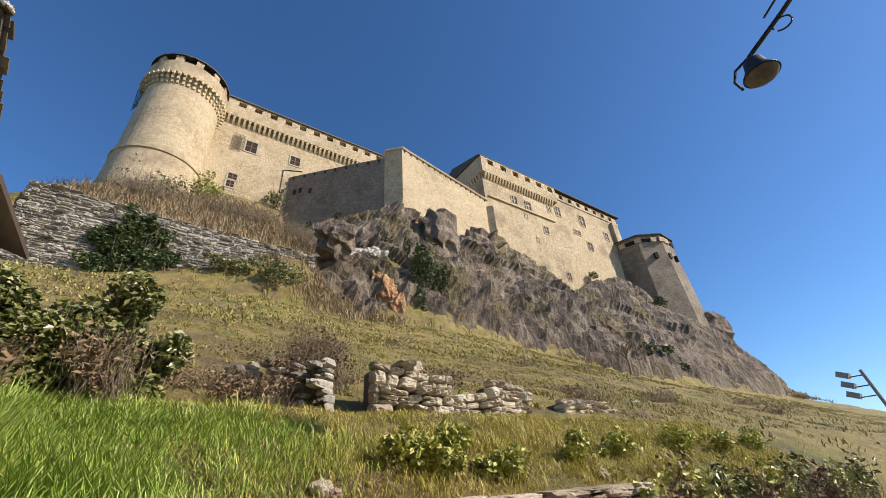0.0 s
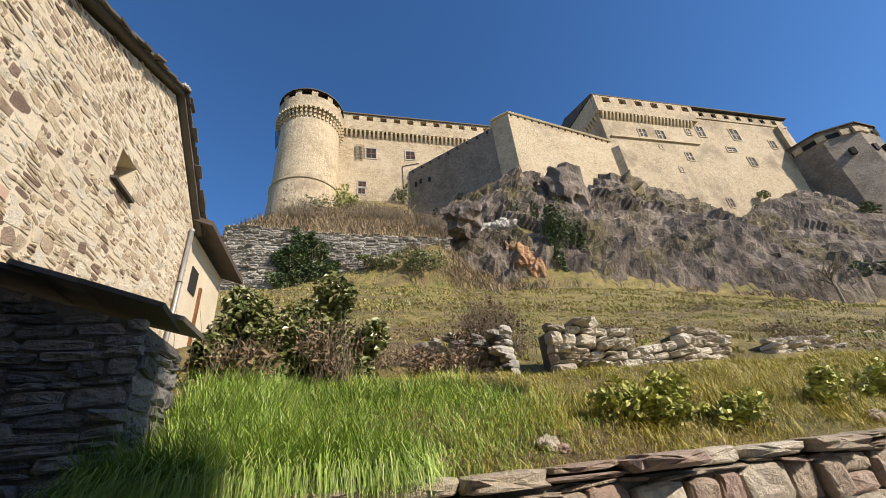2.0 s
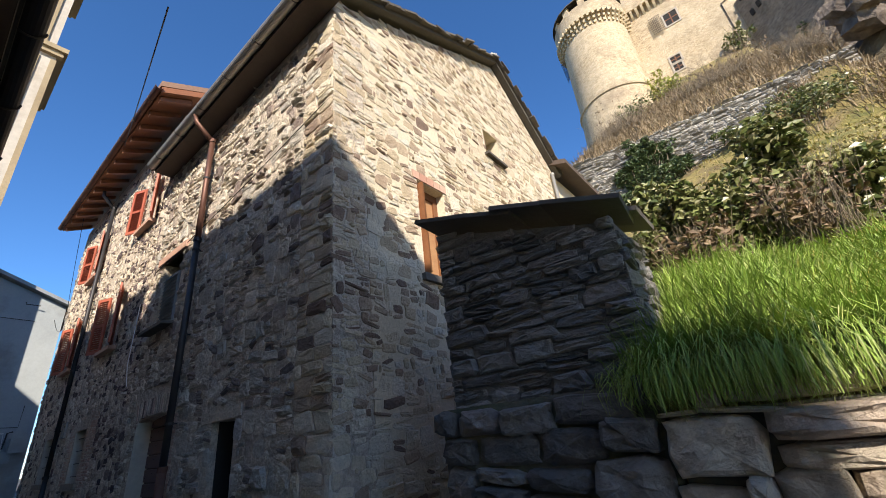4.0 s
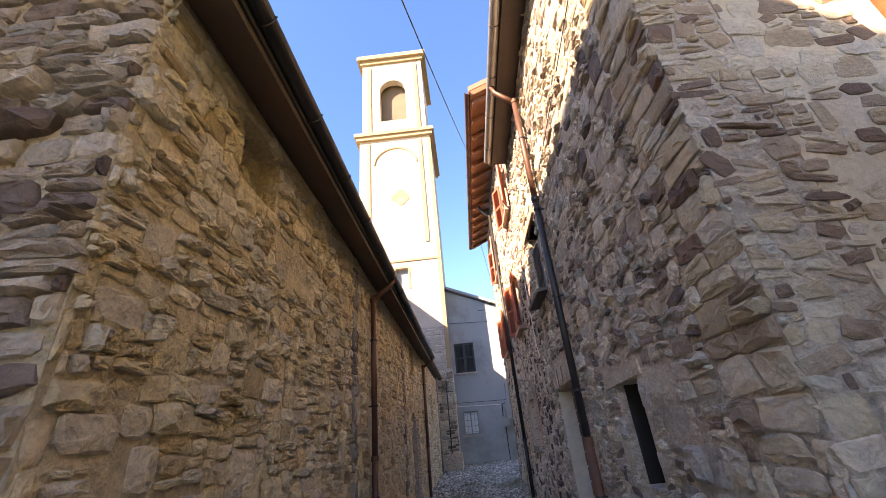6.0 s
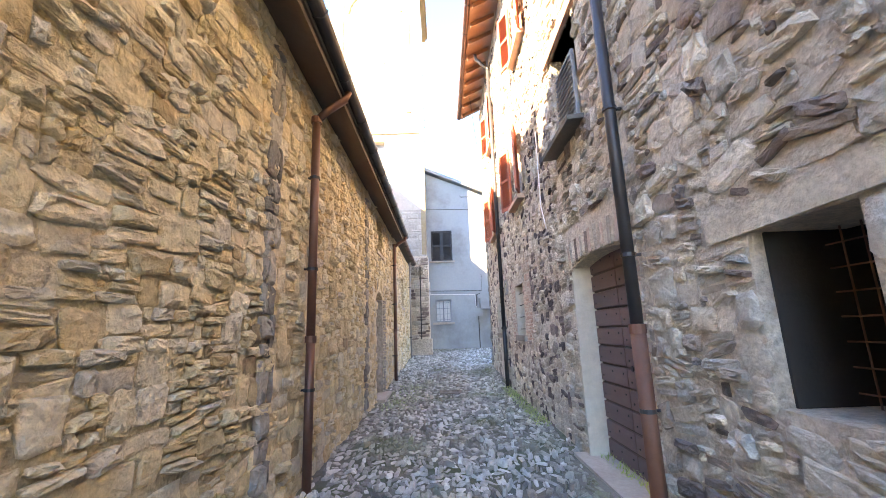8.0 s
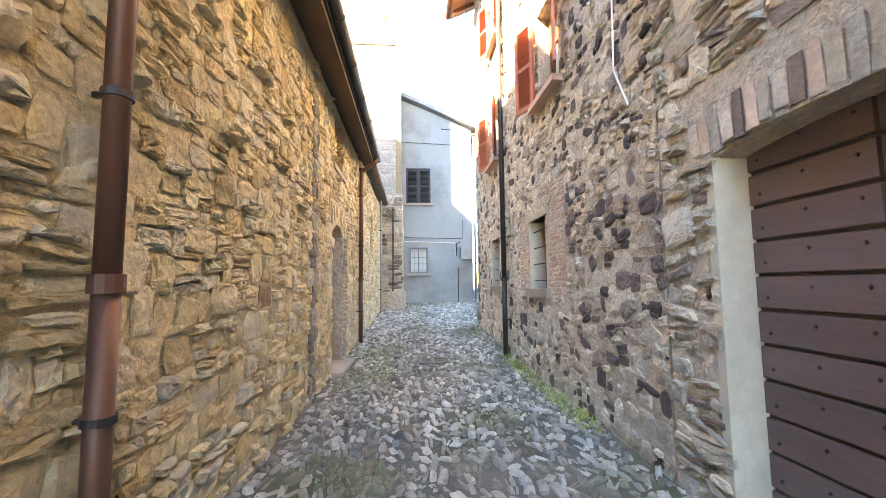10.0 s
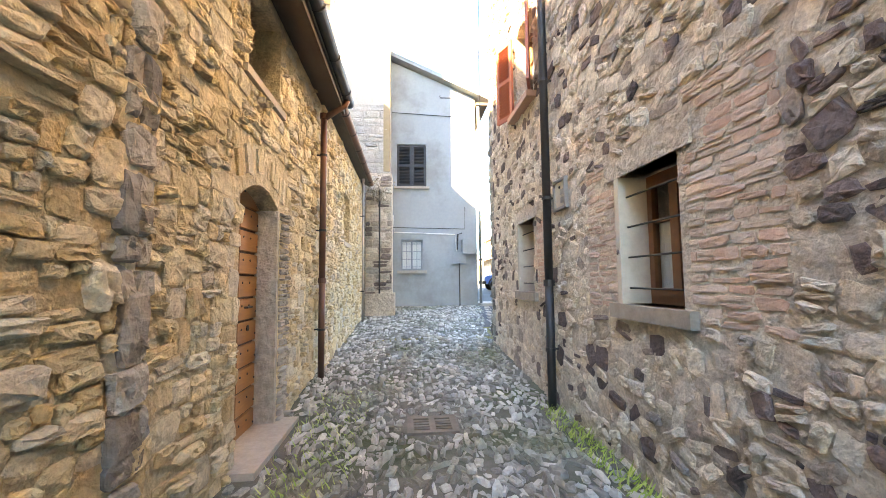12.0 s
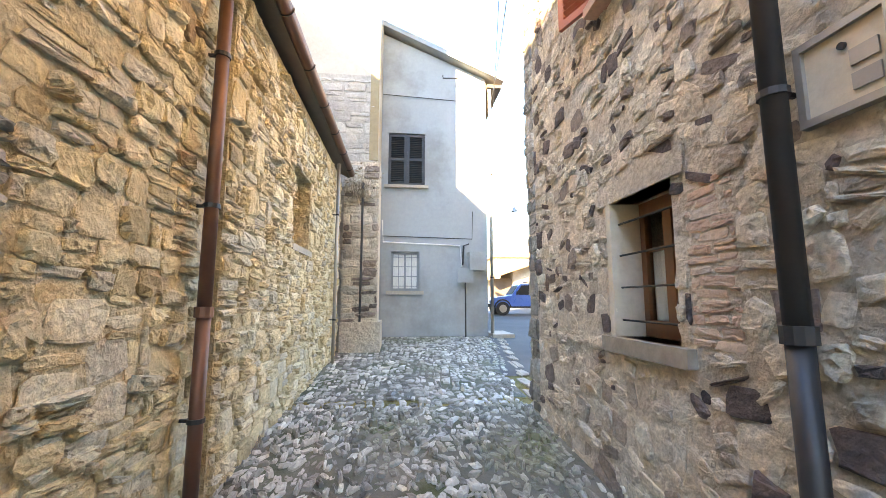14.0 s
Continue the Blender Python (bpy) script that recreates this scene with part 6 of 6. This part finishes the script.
far = thing("far_house", "pale yellow house beyond the road", "house")
part("wall", Shape().box(-66, -60, 12.5, 17, 0.5, 6.5), M["plain_plaster"], far)
part("roof", Shape().prism([(-59.7, 12, 6.4), (-59.7, 14.7, 8), (-59.7, 17.5, 6.4)], (-6.6, 0, 0)), M["roof_tile"], far)
part("window", Shape().box(-60.02, -59.97, 14, 15, 3.5, 5), M["unlit_black"], far)

# weeds along the wall foot
def weeds(name, x0, x1, y0, y1, count, seed):
    r = random.Random(seed)
    s = Shape()
    for _ in range(count):
        x, y = r.uniform(x0, x1), r.uniform(y0, y1)
        z, a, w = street_z(x) + 0.03, r.uniform(0, 6.28), r.uniform(0.008, 0.02)
        h = r.uniform(0.02, 0.09)
        s.add([(x - w, y, z), (x + w, y, z), (x + math.cos(a) * 0.05, y + math.sin(a) * 0.05, z + h)], [(0, 1, 2)])
    tagged(part(name, s, M["green_blade"]), "small green weeds and moss at the wall foot", "weeds", kind="stuff")


weeds("weed_patch", -14.9, -11.0, 2.85, 3.08, 700, 3)
weeds("weed_patch", -9.6, -8.2, 3.2, 3.42, 300, 4)
weeds("moss_patch", -15.5, -12.5, 0.35, 1.0, 500, 5)


# ---- masonry: stones one by one ----
RINGS = 9


def stone_template(seed, round_=0.6):
    """A unit stone: x along, z up, its face at y = -1; an uneven outline with broken corners and a face of several facets."""
    r = random.Random(seed)
    out = []
    for k in range(RINGS):
        a = 2 * math.pi * (k + r.uniform(-0.4, 0.4)) / RINGS
        c, s = math.cos(a), math.sin(a)
        e = 2 / (2 + 6 * (1 - round_))
        q = r.uniform(0.84, 1.1)
        out.append((math.copysign(abs(c) ** e, c) * 0.5 * q, math.copysign(abs(s) ** e, s) * 0.5 * q))
    v = [(x, 0.4, z) for x, z in out] + [(x, -0.4 + r.uniform(-0.25, 0.2), z) for x, z in out]
    v += [(x * 0.88 + r.uniform(-0.03, 0.03), -0.8 + r.uniform(-0.4, 0.3), z * 0.86 + r.uniform(-0.05, 0.05)) for x, z in out]
    v += [(x * 0.45 + r.uniform(-0.08, 0.08), -1.0 + r.uniform(-0.4, 0.35), z * 0.45 + r.uniform(-0.08, 0.08)) for x, z in out]
    v.append((0.05 * r.uniform(-1, 1), -1.0 + r.uniform(-0.3, 0.3), 0.05 * r.uniform(-1, 1)))
    n = RINGS
    f = [(j * n + i, j * n + (i + 1) % n, (j + 1) * n + (i + 1) % n, (j + 1) * n + i) for j in range(3) for i in range(n)] + [(3 * n + i, 3 * n + (i + 1) % n, 4 * n) for i in range(n)]
    return np.array(v), f


def big_template(seed):
    """A unit field stone with a worn, lumpy face, finer than the small ones."""
    r, n = random.Random(seed), 14
    out = []
    for k in range(n):
        a = 2 * math.pi * (k + r.uniform(-0.25, 0.25)) / n
        c, s = math.cos(a), math.sin(a)
        q = r.uniform(0.9, 1.08)
        out.append((math.copysign(abs(c) ** 0.4, c) * 0.5 * q, math.copysign(abs(s) ** 0.4, s) * 0.5 * q))
    v = []
    for scale_, y in ((1.0, 0.3), (1.0, -0.45), (0.93, -0.75), (0.75, -0.95), (0.4, -1.0)):
        for x, z in out:
            d = 0.35 * noise.noise((x * 3 * scale_ + seed, z * 3 * scale_, seed * 0.7)) + 0.2 * noise.noise((x * 8 * scale_, z * 8 * scale_ + seed, 1))
            v.append((x * scale_ * (1 + 0.12 * d), y + (d if y < -0.4 else 0), z * scale_ * (1 + 0.12 * d)))
    v.append((0, -1.0 + 0.35 * noise.noise((seed, 0, seed * 0.7)), 0))
    f = [(j * n + i, j * n + (i + 1) % n, (j + 1) * n + (i + 1) % n, (j + 1) * n + i) for j in range(4) for i in range(n)] + [(4 * n + i, 4 * n + (i + 1) % n, 5 * n) for i in range(n)]
    return np.array(v), f


BIG = [big_template(k) for k in range(16)]
BLOCKY = [stone_template(k, 0.25 + 0.025 * k) for k in range(24)]


def fit_stone(out, p, q, c, d, holes, top):
    """Adds the stone p..q, c..d, cut back from the holes, where it still has a size."""
    for x0, x1, y0, y1 in holes:
        if p < x1 and q > x0 and c < y1 and d > y0:
            mu, mv = (p + q) / 2, (c + d) / 2
            if mu <= x0:
                q = x0 - 0.004
            elif mu >= x1:
                p = x1 + 0.004
            elif mv <= y0:
                d = y0 - 0.004
            elif mv >= y1:
                c = y1 + 0.004
            else:
                return
    if top and d > top((p + q) / 2):
        return
    if q - p > 0.025 and d - c > 0.02:
        out.append(((p + q) / 2, (c + d) / 2, q - p, d - c))


def rubble(u0, u1, v0, v1, holes, band, long_, gap, seed, wave=0.05, top=None, drop=0.0, blocks=0.3):
    """Random rubble: wavy bands of single blocks and of stacked flat stones, broken here and there, as (u, v, length, height)."""
    r = random.Random(seed)
    out, v = [], v0
    while v < v1 - 0.02:
        h = min(r.uniform(*band), v1 - v)
        u = u0 - r.uniform(0, long_[0])
        while u < u1:
            ln = r.triangular(long_[0], long_[1], long_[0] * 0.65 + long_[1] * 0.35)
            a, b = max(u, u0), min(u + ln, u1)
            u += ln
            if b - a < 0.03:
                continue
            rows = 1 if r.random() < blocks and ln < 2.4 * h else max(1, min(5, round(h / r.uniform(0.045, 0.12))))
            cuts = sorted([0.0, 1.0] + [min(0.95, max(0.05, (k + r.uniform(-0.32, 0.32)) / rows)) for k in range(1, rows)])
            jut = r.uniform(-0.02, 0.02)
            for lo, hi in zip(cuts, cuts[1:]):
                pieces = 1 if rows == 1 or r.random() < 0.55 else r.choice((2, 2, 3))
                xs_ = sorted([a, b] + [a + (b - a) * r.uniform(0.15, 0.85) for _ in range(pieces - 1)])
                for p, q in zip(xs_, xs_[1:]):
                    if r.random() < drop:
                        continue
                    lift = 2 * wave * noise.noise(((p + q) * 0.45, v * 0.9, seed)) + jut
                    fit_stone(out, p + gap / 2, q - gap / 2, v + h * lo + lift + gap / 2, v + h * hi + lift - gap / 2, holes, top)
        v += h
    return out


def courses(u0, u1, v0, v1, holes, high, long_, gap, seed, wave=0.03, top=None, drop=0.0):
    """Stones in uneven courses over u0..u1, v0..v1 round the holes, as (u, v, length, height)."""
    r = random.Random(seed)
    out, v = [], v0
    while v < v1 - 0.02:
        h = r.triangular(high[0], high[1], high[0] + 0.35 * (high[1] - high[0]))
        h = min(h, v1 - v)
        u = u0 - r.uniform(0, long_[0])
        while u < u1:
            ln = r.triangular(long_[0], long_[1], long_[0] * 0.6 + long_[1] * 0.4)
            a, b = max(u, u0), min(u + ln, u1)
            u += ln
            if b - a < 0.03 or r.random() < drop:
                continue
            lift = wave * noise.noise((a * 0.9, v * 0.9, seed)) * 2
            rows = [(v, h)]
            if h > 0.6 * high[1] and r.random() < 0.35:
                t = r.uniform(0.35, 0.65)
                rows = [(v, h * t), (v + h * t, h * (1 - t))]
            for vv, hh in rows:
                fit_stone(out, a + gap / 2, b - gap / 2, vv + lift + gap / 2, vv + hh + lift - gap / 2, holes, top)
        v += h
    return out


def lay(stones, wall_at, proud, templates, material, parent, near, seed, name="stone", label="", tilt=4, rest="stone_field"):
    """Lays stones on a wall: those for which near(u, v) holds as objects of their own (300 at most), the rest joined."""
    r = random.Random(seed)
    shared = {}
    verts, faces, k, singles = [], [], 0, 0
    for u, v, ln, h in stones:
        which = r.randrange(len(templates))
        flip = r.choice((-1, 1))
        out = r.uniform(*proud) * (1.0 if r.random() < 0.85 else r.uniform(1.3, 2.0))
        grow = r.uniform(0.95, 1.14)
        lean = Matrix.Rotation(radians(r.gauss(0, 2.5)), 4, "X") @ Matrix.Rotation(radians(r.gauss(0, 2.0)), 4, "Z")
        m = wall_at(u, v) @ Matrix.Rotation(radians(r.gauss(0, tilt * min(1, 0.2 / ln))), 4, "Y") @ lean @ Matrix.Diagonal((ln * flip * grow, out, h * r.choice((-1, 1)) * grow, 1))
        if near and singles < 300 and near(u, v):
            if which not in shared:
                s = Shape()
                s.v, s.f = [tuple(p) for p in templates[which][0]], list(templates[which][1])
                shared[which] = fixed(s.mesh(name, material))
            ob = new(name, shared[which])
            ob.matrix_world = m
            ob.parent = parent
            singles += 1
            continue
        t, f = templates[which]
        mm = np.array(m)
        w = t @ mm[:3, :3].T + mm[:3, 3]
        verts += w.tolist()
        turn = np.linalg.det(mm[:3, :3]) < 0
        faces += [tuple(i + k for i in (q[::-1] if turn else q)) for q in f]
        k += len(t)
    if verts:
        me = bpy.data.meshes.new(rest)
        me.from_pydata(verts, [], faces)
        me.materials.append(material)
        ob = tagged(new(rest, me), label, kind="stuff")
        ob.parent = parent


def at_front(y):
    return lambda u, v: Matrix.Translation((u, y, v))


def at_back(y):
    return lambda u, v: Matrix.Translation((u, y, v)) @ Matrix.Rotation(math.pi, 4, "Z")


def at_side(x):
    return lambda u, v: Matrix.Translation((x, u, v)) @ Matrix.Rotation(math.pi / 2, 4, "Z")


def on_floor(lift):
    return lambda u, v: Matrix.Translation((u, v, street_z(u) + lift)) @ Matrix.Rotation(-math.pi / 2, 4, "X")


BRICKS = [(-13.95, -13.43, 1.05, 2.25), (-12.6, -11.95, 1.0, 2.45), (-15.46, -15.12, 1.1, 2.0)]
ARCHES_R = [(-9.8, -8.05, 1.9, 2.4), (-7.15, -6.0, 1.64, 1.86), (-13.6, -12.45, 2.05, 2.27), (-16.45, -15.3, 2.07, 2.29), (-13.53, -12.5, 0.94, 1.1), (-16.38, -15.36, 0.96, 1.12), (-14.75, -14.37, 2.02, 2.38)]
ARCHES_L = [(-14.9, -14.62, -0.2, 2.0), (-14.78, -13.46, 2.0, 2.5), (-14.66, -13.6, 2.98, 3.08)]
# right side of the alley
GATE_JAMB = (-8.215, -7.93, -0.25, 1.94)
lay(rubble(-10.1, -5.0, -0.3, 7.0, RIGHT_HOLES + ARCHES_R + [GATE_JAMB], (0.12, 0.3), (0.1, 0.42), 0.016, 1, wave=0.08, drop=0.05), at_front(3.12), (0.004, 0.034), BLOCKY, M["grey_stone"], house_front, lambda u, v: -8.1 < u < -6.0 and 0.2 < v < 2.6, 11, tilt=12, label="rubble stones of the house wall")
lay(courses(-5.0, -4.37, -0.3, 7.0, [], (0.1, 0.26), (0.24, 0.5), 0.014, 2), at_front(3.12), (0.01, 0.03), BLOCKY, M["gable_stone"], house_front, None, 12, rest="quoin_field", label="larger corner stones of the house")
lay(rubble(-18.0, -12.25, -0.3, 8.6, RIGHT_HOLES + ARCHES_R + BRICKS, (0.08, 0.24), (0.09, 0.32), 0.012, 3, wave=0.1, drop=0.08, blocks=0.5), at_front(3.12), (0.001, 0.024), BLOCKY, M["field_stone"], tall_front, lambda u, v: -14.4 < u < -12.0 and 0.1 < v < 2.4, 13, label="dark and pale rubble stones set in mortar", tilt=18)
lay(rubble(-12.25, -10.12, -0.3, 8.6, RIGHT_HOLES + ARCHES_R + BRICKS, (0.07, 0.2), (0.07, 0.26), 0.014, 29, wave=0.1, drop=0.07, blocks=0.5), at_front(3.12), (0.002, 0.026), BLOCKY, M["dark_field_stone"], tall_front, lambda u, v: 0.3 < v < 2.2, 29, label="dark purplish and pale rubble stones set in mortar", tilt=16)
lay(courses(-18.3, -18.0, -0.3, 8.6, [], (0.16, 0.34), (0.3, 0.32), 0.012, 30, wave=0.0), at_front(3.12), (0.01, 0.03), BLOCKY, M["old_stone"], tall_front, lambda u, v: v < 5, 30, name="quoin", rest="quoin_field", tilt=1)
lay(rubble(3.1, 10.9, 0.0, 7.3, GABLE_HOLES, (0.1, 0.26), (0.1, 0.4), 0.016, 4, wave=0.07, drop=0.07), at_side(-4.37), (0.002, 0.016), BLOCKY, M["gable_stone"], house_gable, lambda u, v: 3.2 < u < 6.4 and 2.4 < v < 4.6, 14, tilt=11, label="pale rubble stones of the gable")
lay(courses(3.14, 10.9, 7.3, 10.0, [], (0.05, 0.17), (0.08, 0.32), 0.022, 5, wave=0.08, top=lambda u: 7.1 + (u - 2.9) * 0.52 if u < 8.1 else 9.75 - (u - 8.1) * 0.78), at_side(-4.37), (0.002, 0.016), BLOCKY, M["gable_stone"], house_top, None, 15, label="pale rubble stones of the gable top")
lay(courses(3.2, 6.0, 0.0, 8.5, [], (0.2, 0.4), (0.4, 0.7), 0.02, 6), lambda u, v: Matrix.Translation((-18.3, u, v)) @ Matrix.Rotation(-math.pi / 2, 4, "Z"), (0.02, 0.05), BLOCKY, M["grey_stone"], tall_end, None, 16)
lay(courses(-8.2, -7.95, -0.2, 1.94, [], (0.06, 0.1), (0.12, 0.3), 0.012, 89, wave=0.0), at_front(3.12), (0.004, 0.02), BLOCKY, M["pink_brick"], house_front, lambda u, v: True, 89, name="brick", tilt=2)
for k, (a, b, c, d) in enumerate(BRICKS):
    lay(courses(a, b, c, d, ARCHES_R, (0.045, 0.08), (0.12, 0.32), 0.01, 90 + k, wave=0.02), at_front(3.12), (0.003, 0.012), BLOCKY, M["pink_brick"], tall_front, lambda u, v: True, 95 + k, name="brick", tilt=2)
# the hut
lay(courses(-3.2, -1.64, 0.0, 3.0, [], (0.05, 0.17), (0.14, 0.5), 0.014, 7, wave=0.04, top=lambda u: 2.96 - (u + 3.2) * 0.3), at_front(3.44), (0.02, 0.05), BLOCKY, M["hut_stone"], hut_front, lambda u, v: v > 0.8, 17, label="dark flat stones of the hut")
lay(courses(3.44, 4.1, 0.6, 2.42, [], (0.05, 0.17), (0.14, 0.45), 0.014, 77), at_side(-1.66), (0.015, 0.04), BLOCKY, M["hut_stone"], hut_side, None, 78)
# left side of the alley
lay(rubble(-16.5, -3.87, -0.4, 3.97, LEFT_HOLES + ARCHES_L, (0.1, 0.25), (0.1, 0.38), 0.01, 8, wave=0.08, drop=0.03, blocks=0.42), at_back(0.1), (0.006, 0.04), BLOCKY, M["ochre_stone"], row_front, lambda u, v: -7.9 < u < -5.6 and 0.2 < v < 2.6, 18, label="ochre flat rubble stones of the low row", tilt=5)
lay(courses(-2.6, 0.1, -0.4, 5.4, [], (0.08, 0.24), (0.16, 0.5), 0.014, 9, top=lambda u: 3.95 - u * 0.5), at_side(-3.87), (0.02, 0.07), BLOCKY, M["grey_stone"], row_end, lambda u, v: u > -1.2 and v > 0.5, 19, label="grey rubble stones of the end wall")
lay(rubble(-22.1, -16.52, -0.3, 3.9, LEFT_HOLES, (0.12, 0.3), (0.12, 0.4), 0.012, 10), at_back(0.16), (0.012, 0.045), BLOCKY, M["ochre_stone"], row2_front, None, 20, label="ochre rubble stones of the far row")
for x, seed in ((-8.05, 31), (-12.35, 32)):
    q = thing("stone_pilaster", "strip of larger grey dressed stones in the ochre wall", "pilaster")
    lay(courses(x - 0.12, x + 0.12, -0.3, 3.8, [], (0.16, 0.4), (0.24, 0.26), 0.01, seed), at_back(0.12), (0.02, 0.04), BLOCKY, M["old_stone"], q, lambda u, v: True, seed)
lay(courses(0.2, 0.98, 0.2, 4.4, [], (0.15, 0.3), (0.3, 0.6), 0.015, 33), at_side(-22.4), (0.02, 0.04), BLOCKY, M["grey_stone"], pier_shaft, lambda u, v: True, 33)

# Stone foot up to the shadow line; its darker grey deepens the shade.
shaft_low = part("shaft_foot", Shape().box(CX1, CX1 + 0.02, -1.4, CY1 + 0.02, 0.2, 6.7), M["pale_ashlar"], camp, "grey stone foot of the tower, toned darker for its shade")
lay(courses(-1.4, CY1 + 0.02, 0.2, 6.6, [], (0.2, 0.34), (0.3, 0.7), 0.014, 34, wave=0.0), at_side(CX1 + 0.02), (0.006, 0.02), BLOCKY, M["pale_ashlar"], shaft_low, lambda u, v: True, 34, tilt=1)

lay(courses(-14.9, -14.63, -0.15, 2.0, [], (0.05, 0.085), (0.22, 0.3), 0.01, 36, wave=0.0), at_back(0.1), (0.02, 0.045), BLOCKY, M["pale_ashlar"], door_arch, lambda u, v: True, 36, name="jamb_stone", tilt=2)

# ---- cobbles ----
DRAIN = [(-14.68, -14.18, 1.4, 1.93)]
THRESHOLDS = [(-9.8, -8.05, 2.95, 3.3), (-14.8, -13.45, -0.1, 0.33)]
alley_floor = structure(thing("cobbled_alley", "uneven grey river cobbles of the alley", "cobbles"))
lay(courses(-18.5, -3.9, 0.14, 3.08, DRAIN + THRESHOLDS, (0.045, 0.12), (0.06, 0.24), 0.012, 41, wave=0.09, drop=0.05), on_floor(0.0), (0.012, 0.04), BLOCKY, M["cobble"], alley_floor, lambda u, v: -11.9 < u < -10.3, 42, name="cobble", rest="cobble_field", tilt=22)
lay(courses(-24.6, -18.5, 0.2, 4.3, [(-23.4, -22.2, 0, 1.1)], (0.06, 0.16), (0.08, 0.3), 0.014, 43, wave=0.09, drop=0.06, top=lambda u: 3.05 + max(0, -18.3 - u) * 0.16), on_floor(0.0), (0.012, 0.03), BLOCKY, M["cobble"], alley_floor, None, 44, name="cobble", rest="cobble_field", tilt=14)
kerb = structure(thing("kerb", "flat pale kerb stones beside the asphalt", "kerb"))
lay(courses(-24.4, -18.4, 0.0, 0.2, [], (0.2, 0.2), (0.4, 0.8), 0.015, 45), lambda u, v: on_floor(0.0)(u, 3.22 + max(0, -18.3 - u) * 0.16 + v - 0.1), (0.02, 0.03), BLOCKY, M["cut_stone"], kerb, lambda u, v: True, 46, name="kerb_stone", tilt=1)

# ---- retaining wall ----
retaining = thing("retaining_wall", "dry stone retaining wall with flat coping slabs", "wall")
core = part("core", Shape().box(-1.64, 5.2, 3.24, 3.6, -0.3, 1.22), M["cobble_bed"], retaining, "earth core")
under = part("hut_core", Shape().box(-3.2, -1.66, 3.26, 3.42, -0.3, 1.4), M["cobble_bed"], retaining)
lay(courses(-1.7, 5.2, -0.1, 1.22, [], (0.07, 0.34), (0.1, 0.58), 0.016, 51, wave=0.05), at_front(3.26), (0.06, 0.13), BIG, M["retaining_stone"], core, lambda u, v: u < 5.2, 52, label="rough field stones of the retaining wall", tilt=8)
lay(courses(-3.2, -1.7, -0.1, 1.42, [], (0.14, 0.34), (0.25, 0.7), 0.02, 53, wave=0.05), at_front(3.28), (0.06, 0.14), BIG, M["hut_stone"], under, lambda u, v: True, 54, tilt=8)
lay(courses(-1.5, 5.1, 1.22, 1.36, [], (0.13, 0.14), (0.35, 0.8), 0.02, 55, wave=0.01), at_front(3.3), (0.1, 0.18), BIG, M["retaining_stone"], retaining, lambda u, v: True, 56, name="coping_slab", tilt=2)
for k, (x, y, r0) in enumerate(((1.25, 3.5, 0.09), (1.33, 3.47, 0.06), (-0.35, 3.42, 0.09), (4.6, 3.45, 0.09), (6.4, 3.5, 0.1))):
    s = Shape()
    boulder(s, (x, y, ground_z(x, y) + r0 * 0.4), r0, 200 + k, (1.2, 0.8, 0.8))
    tagged(part("loose_stone", s, M["retaining_stone"]), "loose pale stone lying in the grass", "stone")

s = Shape()
boulder(s, (-14.92, 0.36, street_z(-14.92) + 0.05), 0.1, 210, (1.0, 0.8, 0.9))
tagged(part("loose_stone", s, M["pale_ashlar"]), "pale loose stone beside the door threshold", "stone")

# ---- ruined walls on the bank ----
def ruin(x0, x1, y, low, high, seed, material, bend=0.0):
    r = thing("ruined_wall", "broken dry stone wall of pale blocks on the bank", "ruined wall")
    lay(courses(x0, x1, low, high, [], (0.08, 0.24), (0.13, 0.42), 0.015, seed, wave=0.06, top=lambda u: high - 0.16 + 0.3 * noise.noise((u * 1.3, seed, 0)) - 0.12 * abs(2 * (u - x0) / (x1 - x0) - 1) ** 3), lambda u, v: Matrix.Translation((u, y + bend * (u - x0), v)) @ Matrix.Rotation(radians(math.degrees(math.atan(bend))), 4, "Z"), (0.12, 0.2), BIG, M[material], r, lambda u, v: True, seed, tilt=12)
    part("core", Shape().prism([(x0 + 0.1, y + 0.06, low - 0.3), (x1 - 0.1, y + 0.06 + bend * (x1 - x0), low - 0.3), (x1 - 0.1, y + 0.06 + bend * (x1 - x0), high - 0.35), (x0 + 0.1, y + 0.06, high - 0.35)], (0, 0.4, 0)), M["cobble_bed"], r)


ruin(0.85, 2.15, 7.35, 2.3, 3.45, 61, "old_stone", -1.15)
ruin(2.9, 4.5, 6.3, 2.4, 3.6, 62, "ruin_stone", 0.02)
ruin(4.5, 5.6, 6.45, 2.4, 3.2, 63, "ruin_stone", 0.1)
ruin(5.6, 6.9, 6.55, 2.4, 3.55, 64, "ruin_stone", 0.25)
ruin(8.4, 11.2, 7.2, 2.6, 3.45, 65, "ruin_stone", 0.15)
ruin(14.5, 18.0, 9.6, 3.5, 4.2, 66, "ruin_stone", 0.1)

# ---- old terrace wall ----
terrace = thing("terrace_wall", "long old grey dry stone terrace wall", "wall")
tcore = part("core", Shape().prism([(-12.6, 39.75, 14), (11.2, 39.75, 18), (11.2, 39.75, 24.6), (-3, 39.75, 25.0), (-12.2, 39.75, 25.8)], (0, 0.5, 0)), M["old_stone"], terrace)
lay(courses(-12.8, 11.4, 16.0, 26.2, [], (0.16, 0.42), (0.35, 1.3), 0.05, 71, wave=0.1, top=lambda u: knots(u, (-12.8, 26.1), (-3, 25.3), (11, 25.0)) + 0.2 * noise.noise((u, 3, 1))), at_front(39.75), (0.08, 0.22), BLOCKY, M["old_stone"], tcore, None, 72, label="grey weathered stones of the terrace wall")
